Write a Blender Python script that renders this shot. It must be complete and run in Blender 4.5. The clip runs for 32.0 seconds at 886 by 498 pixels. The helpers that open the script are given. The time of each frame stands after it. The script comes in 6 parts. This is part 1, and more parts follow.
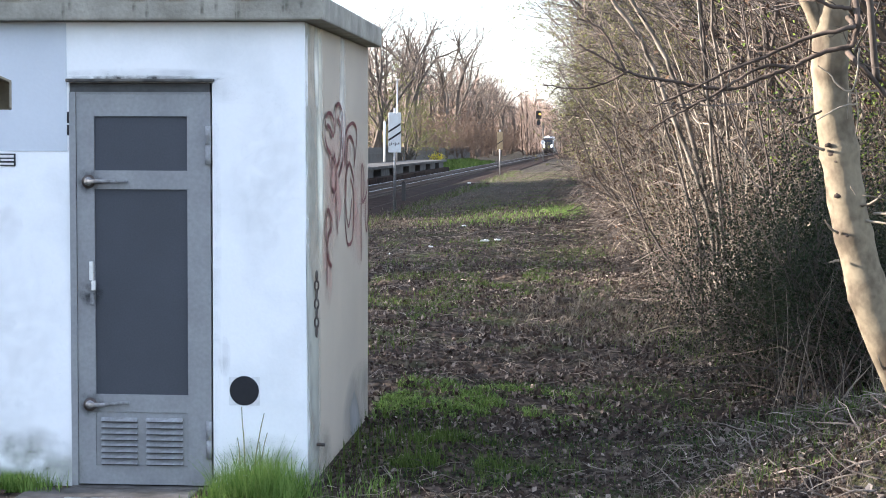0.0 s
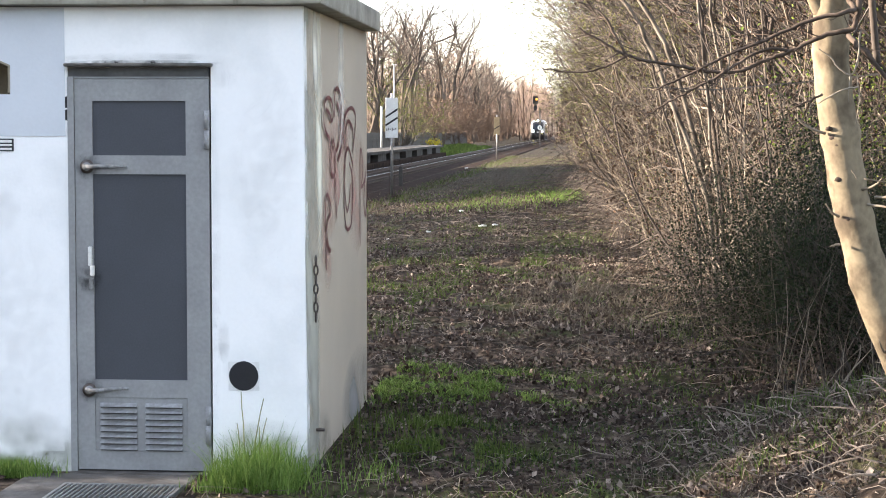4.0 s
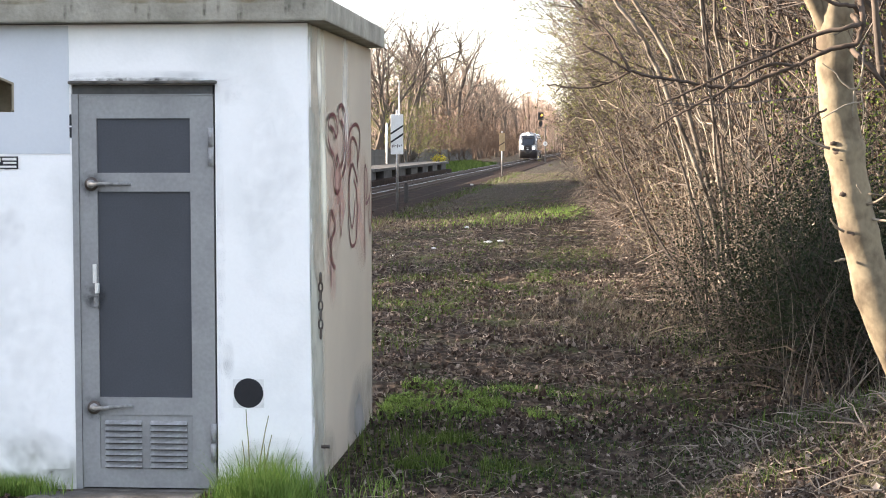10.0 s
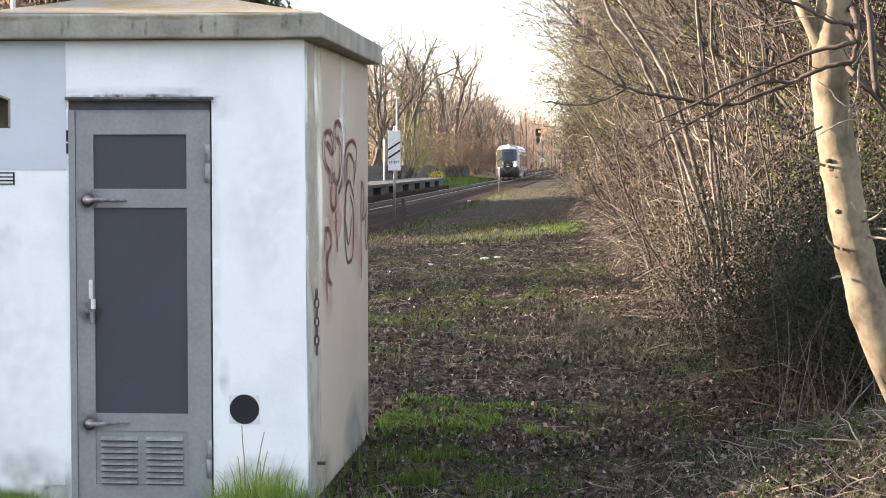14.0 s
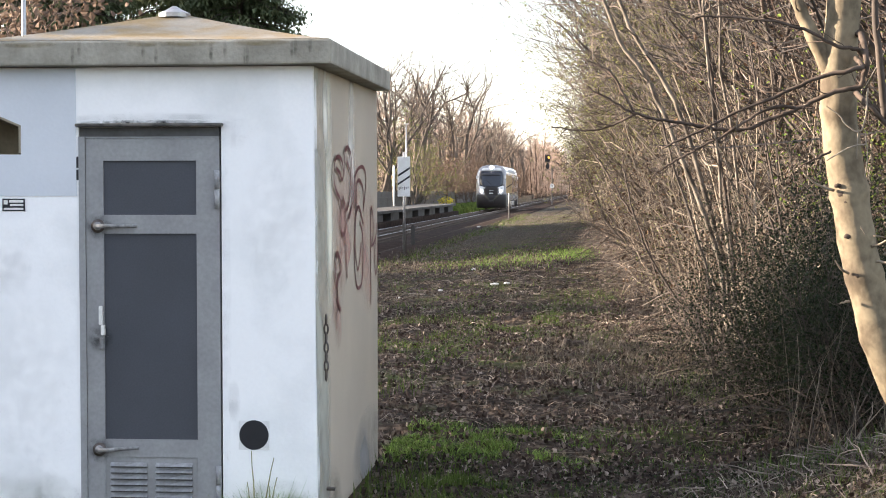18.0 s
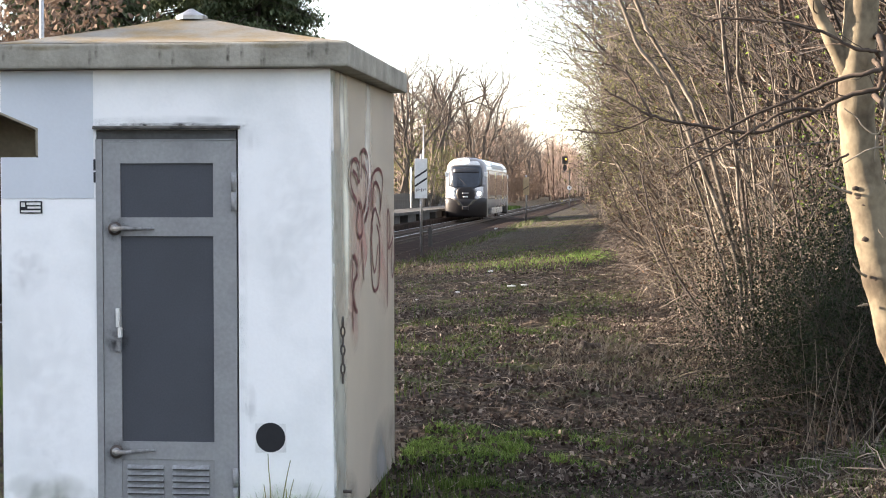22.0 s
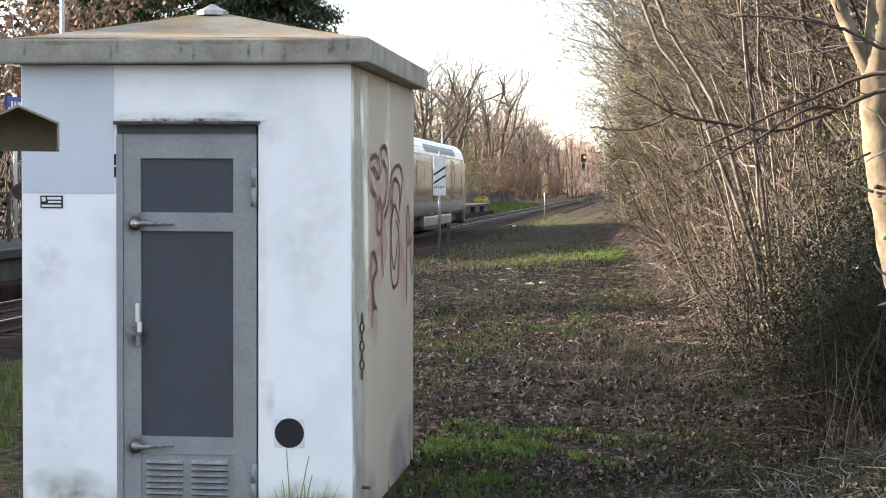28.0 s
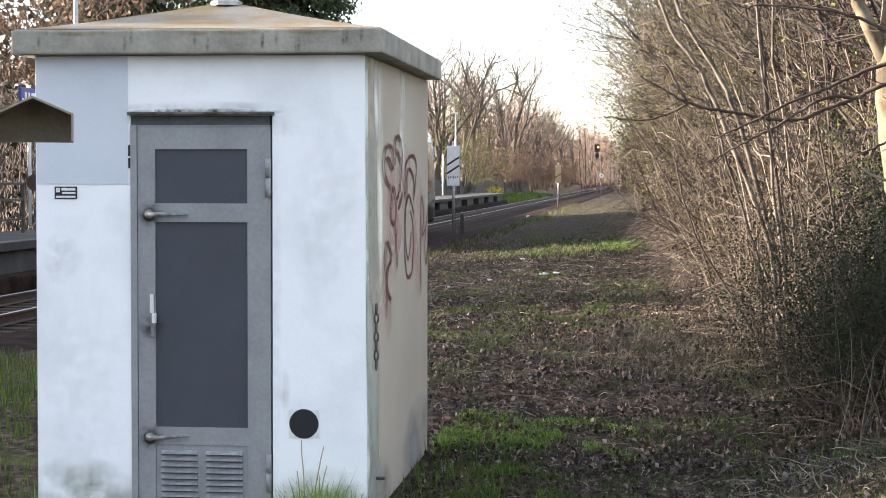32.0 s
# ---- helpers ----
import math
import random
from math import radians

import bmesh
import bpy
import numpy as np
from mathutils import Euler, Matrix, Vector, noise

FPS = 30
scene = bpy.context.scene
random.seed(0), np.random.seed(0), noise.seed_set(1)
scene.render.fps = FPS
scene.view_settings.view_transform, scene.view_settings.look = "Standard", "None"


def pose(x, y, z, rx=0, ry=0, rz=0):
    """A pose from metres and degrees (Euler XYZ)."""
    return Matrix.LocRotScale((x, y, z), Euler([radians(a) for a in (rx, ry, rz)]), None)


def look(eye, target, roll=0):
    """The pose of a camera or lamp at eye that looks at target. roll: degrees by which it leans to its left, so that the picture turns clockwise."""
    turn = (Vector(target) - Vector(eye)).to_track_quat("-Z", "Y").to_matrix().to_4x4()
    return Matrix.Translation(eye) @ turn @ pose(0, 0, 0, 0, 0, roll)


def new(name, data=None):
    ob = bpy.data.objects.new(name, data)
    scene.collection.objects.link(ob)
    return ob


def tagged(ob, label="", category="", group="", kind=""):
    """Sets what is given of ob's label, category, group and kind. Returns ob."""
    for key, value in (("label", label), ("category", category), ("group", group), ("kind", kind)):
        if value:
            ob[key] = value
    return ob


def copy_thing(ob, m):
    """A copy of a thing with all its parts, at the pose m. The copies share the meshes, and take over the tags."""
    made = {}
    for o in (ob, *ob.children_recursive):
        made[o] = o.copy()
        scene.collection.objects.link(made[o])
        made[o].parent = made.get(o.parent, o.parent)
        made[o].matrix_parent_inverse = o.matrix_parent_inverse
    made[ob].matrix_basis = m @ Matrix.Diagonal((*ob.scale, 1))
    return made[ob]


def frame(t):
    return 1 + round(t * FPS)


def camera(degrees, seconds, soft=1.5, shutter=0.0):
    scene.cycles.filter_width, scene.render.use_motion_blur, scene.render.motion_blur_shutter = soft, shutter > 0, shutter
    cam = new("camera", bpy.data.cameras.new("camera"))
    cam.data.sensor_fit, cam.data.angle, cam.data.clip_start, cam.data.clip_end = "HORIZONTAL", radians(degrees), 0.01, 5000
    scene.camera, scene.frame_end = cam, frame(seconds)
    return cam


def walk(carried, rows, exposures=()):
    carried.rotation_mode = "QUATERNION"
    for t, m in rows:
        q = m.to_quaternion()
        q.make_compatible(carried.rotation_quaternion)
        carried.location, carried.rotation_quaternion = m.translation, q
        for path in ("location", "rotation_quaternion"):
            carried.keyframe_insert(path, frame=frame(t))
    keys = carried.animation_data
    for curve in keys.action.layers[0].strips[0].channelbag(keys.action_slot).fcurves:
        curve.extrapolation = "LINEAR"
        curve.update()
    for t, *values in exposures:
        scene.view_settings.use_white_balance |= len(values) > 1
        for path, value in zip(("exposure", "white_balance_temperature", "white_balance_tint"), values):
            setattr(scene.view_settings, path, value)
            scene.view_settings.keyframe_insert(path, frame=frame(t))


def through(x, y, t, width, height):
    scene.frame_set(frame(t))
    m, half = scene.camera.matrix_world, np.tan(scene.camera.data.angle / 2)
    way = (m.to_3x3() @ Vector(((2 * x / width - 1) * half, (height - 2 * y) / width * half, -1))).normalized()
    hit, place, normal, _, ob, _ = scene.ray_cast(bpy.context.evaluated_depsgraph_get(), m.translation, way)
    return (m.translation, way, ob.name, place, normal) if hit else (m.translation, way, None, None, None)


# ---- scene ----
cam = camera(27.8, 32.0, soft=1.0)
PATH = [
    (0, (1.39, -8.735, 1.715), (1.226, -6.745, 1.599), 0.2),
    (0.5, (1.381, -8.724, 1.707), (1.218, -6.734, 1.588), 0.1),
    (1, (1.38, -8.725, 1.708), (1.22, -6.735, 1.586), 0.0),
    (1.5, (1.379, -8.719, 1.712), (1.219, -6.729, 1.587), 0.1),
    (2, (1.379, -8.719, 1.711), (1.221, -6.729, 1.584), 0.1),
    (2.5, (1.379, -8.718, 1.711), (1.222, -6.728, 1.583), 0.1),
    (3, (1.378, -8.714, 1.71), (1.219, -6.724, 1.582), 0.1),
    (3.5, (1.375, -8.718, 1.71), (1.215, -6.728, 1.58), 0.1),
    (5.5, (1.38, -8.718, 1.711), (1.217, -6.729, 1.576), 0.2),
    (6, (1.381, -8.709, 1.712), (1.216, -6.72, 1.579), 0.2),
    (6.5, (1.38, -8.714, 1.706), (1.212, -6.725, 1.578), 0.0),
    (7, (1.383, -8.715, 1.712), (1.209, -6.726, 1.587), -0.1),
    (7.5, (1.381, -8.718, 1.71), (1.205, -6.73, 1.586), -0.2),
    (8, (1.38, -8.713, 1.711), (1.205, -6.725, 1.589), -0.1),
    (8.5, (1.38, -8.716, 1.711), (1.209, -6.727, 1.589), -0.2),
    (9, (1.379, -8.711, 1.709), (1.209, -6.722, 1.589), -0.2),
    (9.5, (1.382, -8.713, 1.714), (1.214, -6.723, 1.596), -0.1),
    (10, (1.381, -8.711, 1.709), (1.214, -6.721, 1.595), -0.1),
    (10.5, (1.38, -8.713, 1.711), (1.213, -6.723, 1.601), -0.2),
    (11, (1.384, -8.717, 1.712), (1.217, -6.727, 1.607), -0.1),
    (11.5, (1.382, -8.718, 1.709), (1.217, -6.727, 1.607), -0.2),
    (12, (1.384, -8.716, 1.71), (1.22, -6.725, 1.611), -0.2),
    (12.5, (1.383, -8.719, 1.71), (1.22, -6.728, 1.611), -0.2),
    (13, (1.383, -8.717, 1.706), (1.221, -6.726, 1.607), -0.1),
    (13.5, (1.386, -8.715, 1.713), (1.223, -6.724, 1.613), -0.1),
    (14, (1.387, -8.716, 1.711), (1.223, -6.725, 1.615), -0.0),
    (14.5, (1.388, -8.721, 1.713), (1.224, -6.73, 1.619), 0.0),
    (16.5, (1.393, -8.728, 1.714), (1.225, -6.737, 1.638), -0.1),
    (17, (1.39, -8.725, 1.715), (1.22, -6.733, 1.644), -0.0),
    (17.5, (1.394, -8.73, 1.714), (1.221, -6.739, 1.646), -0.1),
    (18, (1.39, -8.724, 1.709), (1.215, -6.732, 1.642), -0.1),
    (18.5, (1.391, -8.722, 1.711), (1.215, -6.731, 1.642), 0.0),
    (19, (1.391, -8.727, 1.712), (1.214, -6.736, 1.643), -0.0),
    (19.5, (1.39, -8.717, 1.715), (1.21, -6.726, 1.646), 0.1),
    (20, (1.39, -8.713, 1.71), (1.207, -6.723, 1.645), 0.1),
    (20.5, (1.391, -8.721, 1.714), (1.205, -6.73, 1.65), -0.1),
    (21, (1.391, -8.726, 1.71), (1.203, -6.736, 1.648), 0.0),
    (21.5, (1.39, -8.722, 1.712), (1.2, -6.732, 1.649), 0.0),
    (22, (1.392, -8.717, 1.713), (1.198, -6.728, 1.648), -0.1),
    (22.5, (1.393, -8.717, 1.709), (1.196, -6.728, 1.644), -0.1),
    (23, (1.387, -8.719, 1.709), (1.19, -6.73, 1.648), -0.1),
    (23.5, (1.389, -8.718, 1.71), (1.189, -6.729, 1.653), -0.1),
    (24, (1.39, -8.715, 1.716), (1.188, -6.726, 1.661), -0.0),
    (24.5, (1.393, -8.719, 1.715), (1.188, -6.73, 1.662), 0.1),
    (25, (1.387, -8.727, 1.709), (1.182, -6.738, 1.658), 0.1),
    (25.5, (1.388, -8.715, 1.71), (1.181, -6.726, 1.657), 0.1),
    (27.5, (1.383, -8.708, 1.711), (1.17, -6.721, 1.646), 0.2),
    (28, (1.383, -8.713, 1.709), (1.169, -6.726, 1.641), 0.2),
    (28.5, (1.386, -8.718, 1.706), (1.169, -6.731, 1.637), 0.2),
    (29, (1.38, -8.702, 1.71), (1.164, -6.715, 1.64), 0.1),
    (29.5, (1.379, -8.7, 1.707), (1.162, -6.713, 1.635), 0.1),
    (30, (1.386, -8.706, 1.712), (1.165, -6.719, 1.639), 0.0),
    (30.5, (1.383, -8.708, 1.713), (1.158, -6.722, 1.64), 0.0),
    (31, (1.38, -8.703, 1.708), (1.154, -6.718, 1.635), 0.0),
    (31.5, (1.375, -8.697, 1.709), (1.147, -6.711, 1.632), 0.1),
    (32, (1.378, -8.701, 1.71), (1.149, -6.716, 1.631), 0.1),
]
walk(cam, [(t, look(eye, target, roll)) for t, eye, target, roll in PATH], [(0, 2.78, 5700, 14), (1.5, 2.78, 5720, 14), (3, 2.82, 6150, 14.5), (6, 2.86, 6420, 15), (11, 2.86, 6500, 15.5), (17, 2.70, 6450, 15.5), (21, 2.64, 6450, 15.5), (28, 2.58, 6320, 15), (32, 2.66, 6320, 15)])

# ---------------------------------------------------------------- world, sun, exposure
SUN_AZ = radians(178)      # direction to the sun in the plan, from +x counter-clockwise
SUN_EL = radians(14)
world = bpy.data.worlds.new("world")
scene.world = world
world.use_nodes = True
wn = world.node_tree.nodes
sky = wn.new("ShaderNodeTexSky")
sky.sky_type = "NISHITA"
sky.sun_disc = False
sky.sun_elevation = SUN_EL
sky.sun_rotation = radians(90) - SUN_AZ
sky.air_density, sky.dust_density, sky.ozone_density = 1.0, 0.7, 1.0
wn["Background"].inputs["Strength"].default_value = 0.10
haze = wn.new("ShaderNodeMix")          # thin high haze over the clear sky
haze.data_type = "RGBA"
haze.inputs[0].default_value = 0.5
haze.inputs[7].default_value = (2.75, 2.85, 3.0, 1)
world.node_tree.links.new(sky.outputs[0], haze.inputs[6])
world.node_tree.links.new(haze.outputs[2], wn["Background"].inputs[0])

sun_data = bpy.data.lights.new("sun", "SUN")
sun_data.energy = 4.9
sun_data.angle = radians(0.6)
sun_data.color = (1.0, 0.86, 0.68)
sun = new("sun", sun_data)
sun_dir = Vector((math.cos(SUN_AZ) * math.cos(SUN_EL), math.sin(SUN_AZ) * math.cos(SUN_EL), math.sin(SUN_EL)))
sun.matrix_world = look(sun_dir * 100, (0, 0, 0))

# ---------------------------------------------------------------- materials
def material(name, color, rough=0.8, metal=0.0, spots=None, scale=6.0, fine=60.0, bump=0.2, bump_scale=None,
             vary=0.0, islands=0.0, emit=0.0, spec=0.4, amp=0.22, contrast=(0.35, 0.7), stretch=(1, 1, 1)):
    """Two scales of noise between a colour and its spots, fine relief, and a shift of value for each piece."""
    m = bpy.data.materials.new(name)
    m.use_nodes = True
    t = m.node_tree
    n, link = t.nodes, t.links.new
    b = n["Principled BSDF"]
    co = n.new("ShaderNodeTexCoord")
    mp = n.new("ShaderNodeMapping")
    mp.inputs["Scale"].default_value = stretch
    link(co.outputs["Object"], mp.inputs[0])
    big = n.new("ShaderNodeTexNoise")
    big.inputs["Scale"].default_value, big.inputs["Detail"].default_value = scale, 6
    small = n.new("ShaderNodeTexNoise")
    small.inputs["Scale"].default_value, small.inputs["Detail"].default_value = fine, 4
    link(mp.outputs[0], big.inputs["Vector"])
    link(mp.outputs[0], small.inputs["Vector"])
    ramp = n.new("ShaderNodeValToRGB")
    ramp.color_ramp.elements[0].position, ramp.color_ramp.elements[1].position = contrast
    c2 = spots or tuple(c * 0.75 for c in color)
    ramp.color_ramp.elements[0].color = (*c2, 1)
    ramp.color_ramp.elements[1].color = (*color, 1)
    link(big.outputs[0], ramp.inputs[0])
    hsv = n.new("ShaderNodeHueSaturation")
    mr = n.new("ShaderNodeMapRange")
    mr.inputs["To Min"].default_value, mr.inputs["To Max"].default_value = 1 - amp, 1 + amp
    link(small.outputs[0], mr.inputs[0])
    val = mr.outputs[0]
    for amount, node, out in ((vary, "ShaderNodeObjectInfo", "Random"), (islands, "ShaderNodeNewGeometry", "Random Per Island")):
        if amount:
            src = n.new(node)
            r2 = n.new("ShaderNodeMapRange")
            r2.inputs["To Min"].default_value, r2.inputs["To Max"].default_value = 1 - amount, 1 + amount
            link(src.outputs[out], r2.inputs[0])
            mul = n.new("ShaderNodeMath")
            mul.operation = "MULTIPLY"
            link(val, mul.inputs[0])
            link(r2.outputs[0], mul.inputs[1])
            val = mul.outputs[0]
    link(val, hsv.inputs["Value"])
    link(ramp.outputs[0], hsv.inputs["Color"])
    link(hsv.outputs[0], b.inputs["Base Color"])
    b.inputs["Roughness"].default_value = rough
    b.inputs["Metallic"].default_value = metal
    b.inputs["Specular IOR Level"].default_value = spec
    if bump:
        bp = n.new("ShaderNodeBump")
        bp.inputs["Strength"].default_value = bump
        bp.inputs["Distance"].default_value = 0.01
        link(small.outputs[0], bp.inputs["Height"])
        link(bp.outputs[0], b.inputs["Normal"])
    if emit:
        b.inputs["Emission Color"].default_value = (*color, 1)
        b.inputs["Emission Strength"].default_value = emit
    return m


def leafy(name, a, b2, through=0.3, mid=None):
    """Thin leaf: tints chosen by island, some light through."""
    m = bpy.data.materials.new(name)
    m.use_nodes = True
    n, link = m.node_tree.nodes, m.node_tree.links.new
    b = n["Principled BSDF"]
    g = n.new("ShaderNodeNewGeometry")
    ramp = n.new("ShaderNodeValToRGB")
    ramp.color_ramp.elements[0].color, ramp.color_ramp.elements[1].color = (*a, 1), (*b2, 1)
    if mid:
        e = ramp.color_ramp.elements.new(0.72)
        e.color = (*mid, 1)
    link(g.outputs["Random Per Island"], ramp.inputs[0])
    link(ramp.outputs[0], b.inputs["Base Color"])
    b.inputs["Roughness"].default_value = 0.7
    b.inputs["Specular IOR Level"].default_value = 0.1
    if through:
        tr = n.new("ShaderNodeBsdfTranslucent")
        link(ramp.outputs[0], tr.inputs[0])
        mix = n.new("ShaderNodeMixShader")
        mix.inputs[0].default_value = through
        link(b.outputs[0], mix.inputs[1])
        link(tr.outputs[0], mix.inputs[2])
        link(mix.outputs[0], n["Material Output"].inputs[0])
    return m


MAT = {}
MAT["render_white"] = material("render_white", (0.90, 0.90, 0.895), 0.85, spots=(0.76, 0.77, 0.765), scale=2.2, fine=55, bump=0.10, contrast=(0.25, 0.5), amp=0.035)
MAT["mortar"] = material("mortar", (0.80, 0.80, 0.795), 0.9, spots=(0.68, 0.68, 0.67), scale=20, fine=60, bump=0.3, amp=0.08)
MAT["handle_grey"] = material("handle_grey", (0.288, 0.292, 0.295), 0.5, metal=0.0, spots=(0.122, 0.122, 0.122), scale=30, fine=90, bump=0.05)
MAT["render_grey"] = material("render_grey", (0.62, 0.65, 0.69), 0.85, spots=(0.57, 0.60, 0.64), scale=2, fine=55, bump=0.10, amp=0.035)
# darker, warmer than the front render: shade and bounced light put into the colour
MAT["render_shade_side"] = material("render_shade_side", (0.54, 0.465, 0.365), 0.8, spots=(0.47, 0.405, 0.32), scale=1.4, fine=50, bump=0.10, amp=0.05)
MAT["concrete"] = material("concrete", (0.40, 0.375, 0.315), 0.9, spots=(0.24, 0.225, 0.185), scale=5, fine=50, bump=0.4)
MAT["concrete_light"] = material("concrete_light", (0.36, 0.34, 0.31), 0.9, spots=(0.22, 0.20, 0.18), scale=3, fine=30, bump=0.3)
MAT["roof_top"] = material("roof_top", (0.209, 0.194, 0.162), 0.95, spots=(0.191, 0.139, 0.067), scale=4, fine=60, bump=0.4, contrast=(0.38, 0.6))
MAT["door_grey"] = material("door_grey", (0.295, 0.30, 0.30), 0.55, spots=(0.245, 0.245, 0.25), scale=5, fine=50, bump=0.05, metal=0.0)
MAT["door_panel"] = material("door_panel", (0.060, 0.065, 0.078), 0.6, spots=(0.052, 0.056, 0.066), scale=3, fine=120, bump=0.05)
MAT["steel"] = material("steel", (0.42, 0.42, 0.42), 0.4, metal=0.7, spots=(0.3, 0.29, 0.28), scale=20, fine=120, bump=0.05)
MAT["steel_dark"] = material("steel_dark", (0.12, 0.115, 0.11), 0.5, metal=0.6, spots=(0.09, 0.07, 0.06), scale=20, fine=100, bump=0.1)
MAT["rust"] = material("rust", (0.10, 0.065, 0.045), 0.8, metal=0.3, spots=(0.06, 0.04, 0.03), scale=12, fine=80, bump=0.2)
MAT["rail_top"] = material("rail_top", (0.45, 0.43, 0.42), 0.45, metal=0.9, scale=3, fine=40, bump=0.03)
MAT["black"] = material("black", (0.018, 0.018, 0.022), 0.7, bump=0)
MAT["white_board"] = material("white_board", (0.78, 0.78, 0.76), 0.5, spots=(0.68, 0.67, 0.63), scale=4, fine=50, bump=0)
MAT["paint_red"] = material("paint_red", (0.16, 0.045, 0.045), 0.6, spots=(0.11, 0.04, 0.04), scale=9, fine=60, bump=0)
MAT["sleeper_dark"] = material("sleeper_dark", (0.085, 0.068, 0.054), 0.95, spots=(0.05, 0.04, 0.032), scale=4, fine=30, bump=0.3, spec=0.05)
MAT["ballast"] = material("ballast", (0.050, 0.032, 0.024), 0.95, spots=(0.015, 0.011, 0.009), scale=2.5, fine=12, bump=0.8, spec=0.03)
MAT["bark_light"] = material("bark_light", (0.20, 0.165, 0.112), 0.9, spots=(0.085, 0.067, 0.047), scale=8, fine=45, bump=0.2, stretch=(1, 1, 0.8), contrast=(0.38, 0.58), amp=0.35, spec=0.1)
MAT["bark_limb"] = material("bark_limb", (0.105, 0.080, 0.064), 0.9, spots=(0.045, 0.035, 0.028), scale=14, fine=60, bump=0.12, amp=0.3, spec=0.1)
MAT["bark_pale"] = material("bark_pale", (0.176, 0.148, 0.116), 0.85, spots=(0.056, 0.045, 0.034), scale=6, fine=50, bump=0.1, islands=0.2, contrast=(0.4, 0.6))
MAT["vine"] = material("vine", (0.202, 0.172, 0.132), 0.85, spots=(0.104, 0.080, 0.055), scale=3, fine=50, bump=0, islands=0.45)
MAT["bark_grey"] = material("bark_grey", (0.099, 0.080, 0.063), 0.9, spots=(0.034, 0.027, 0.021), scale=8, fine=50, bump=0.3, islands=0.4)
MAT["bark_brown"] = material("bark_brown", (0.098, 0.067, 0.048), 0.9, spots=(0.055, 0.036, 0.027), scale=8, fine=50, bump=0.2, islands=0.4)
MAT["bark_dark"] = material("bark_dark", (0.075, 0.058, 0.045), 0.9, spots=(0.045, 0.036, 0.03), scale=8, fine=50, bump=0.2, islands=0.35)
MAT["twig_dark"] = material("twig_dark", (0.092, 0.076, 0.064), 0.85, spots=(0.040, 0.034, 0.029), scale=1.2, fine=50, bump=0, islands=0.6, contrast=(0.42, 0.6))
MAT["twig"] = material("twig", (0.104, 0.081, 0.065), 0.85, spots=(0.031, 0.024, 0.018), scale=1.2, fine=50, bump=0, islands=0.7, contrast=(0.42, 0.6))
MAT["twig_litter"] = material("twig_litter", (0.28, 0.235, 0.19), 0.9, spots=(0.09, 0.07, 0.055), scale=3, fine=50, bump=0, islands=0.7)
MAT["bark_far"] = material("bark_far", (0.120, 0.094, 0.072), 0.9, spots=(0.056, 0.044, 0.035), scale=0.6, fine=10, bump=0.2, islands=0.3)
MAT["twig_far"] = material("twig_far", (0.152, 0.120, 0.096), 0.9, spots=(0.088, 0.070, 0.058), scale=1, fine=10, bump=0, islands=0.4)
MAT["leaf_green"] = leafy("leaf_green", (0.06, 0.10, 0.02), (0.20, 0.25, 0.05))
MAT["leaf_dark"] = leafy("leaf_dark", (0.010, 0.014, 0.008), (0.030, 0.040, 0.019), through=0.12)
MAT["leaf_yellow"] = leafy("leaf_yellow", (0.07, 0.085, 0.028), (0.15, 0.155, 0.05))
MAT["leaf_grey"] = leafy("leaf_grey", (0.080, 0.080, 0.036), (0.160, 0.156, 0.064))
MAT["leaf_dead"] = leafy("leaf_dead", (0.025, 0.018, 0.015), (0.315, 0.261, 0.217), through=0.1, mid=(0.092, 0.067, 0.055))
MAT["leaf_brown"] = leafy("leaf_brown", (0.026, 0.017, 0.011), (0.128, 0.079, 0.046), through=0.2, mid=(0.064, 0.041, 0.027))
MAT["leaf_rust"] = leafy("leaf_rust", (0.080, 0.056, 0.042), (0.160, 0.112, 0.080), through=0.2)
MAT["twig_russet"] = material("twig_russet", (0.195, 0.149, 0.122), 0.9, spots=(0.162, 0.112, 0.085), scale=0.05, fine=10, bump=0, islands=0.35)
MAT["grass"] = leafy("grass", (0.040, 0.070, 0.014), (0.13, 0.175, 0.045))
MAT["grass_fresh"] = leafy("grass_fresh", (0.072, 0.150, 0.023), (0.247, 0.338, 0.091))
MAT["weed"] = material("weed", (0.26, 0.25, 0.13), 0.8, spots=(0.16, 0.17, 0.08), scale=10, fine=60, bump=0)
MAT["weed_dry"] = material("weed_dry", (0.42, 0.37, 0.30), 0.85, spots=(0.30, 0.25, 0.19), scale=20, fine=80, bump=0.05)
MAT["concrete_dark"] = material("concrete_dark", (0.17, 0.16, 0.15), 0.95, spots=(0.08, 0.075, 0.068), scale=6, fine=40, bump=0.6, spec=0.1)
MAT["straw"] = leafy("straw", (0.068, 0.054, 0.036), (0.203, 0.176, 0.135), through=0.15)
MAT["needle"] = leafy("needle", (0.040, 0.056, 0.028), (0.102, 0.120, 0.062), through=0.1)
MAT["sign_blue"] = material("sign_blue", (0.03, 0.05, 0.25), 0.5, bump=0)
MAT["hood"] = material("hood", (0.31, 0.27, 0.20), 0.7, spots=(0.21, 0.18, 0.13), scale=9, fine=60, bump=0.15)
MAT["train_white"] = material("train_white", (0.72, 0.72, 0.72), 0.3, spots=(0.64, 0.63, 0.62), scale=0.8, fine=8, bump=0)
MAT["train_side"] = material("train_side", (0.096, 0.086, 0.070), 0.22, spots=(0.060, 0.054, 0.045), scale=0.8, fine=8, bump=0)
MAT["train_lilac"] = material("train_lilac", (0.300, 0.289, 0.289), 0.25, spots=(0.247, 0.236, 0.236), scale=0.8, fine=8, bump=0)
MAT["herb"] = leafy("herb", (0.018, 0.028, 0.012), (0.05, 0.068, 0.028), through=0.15)
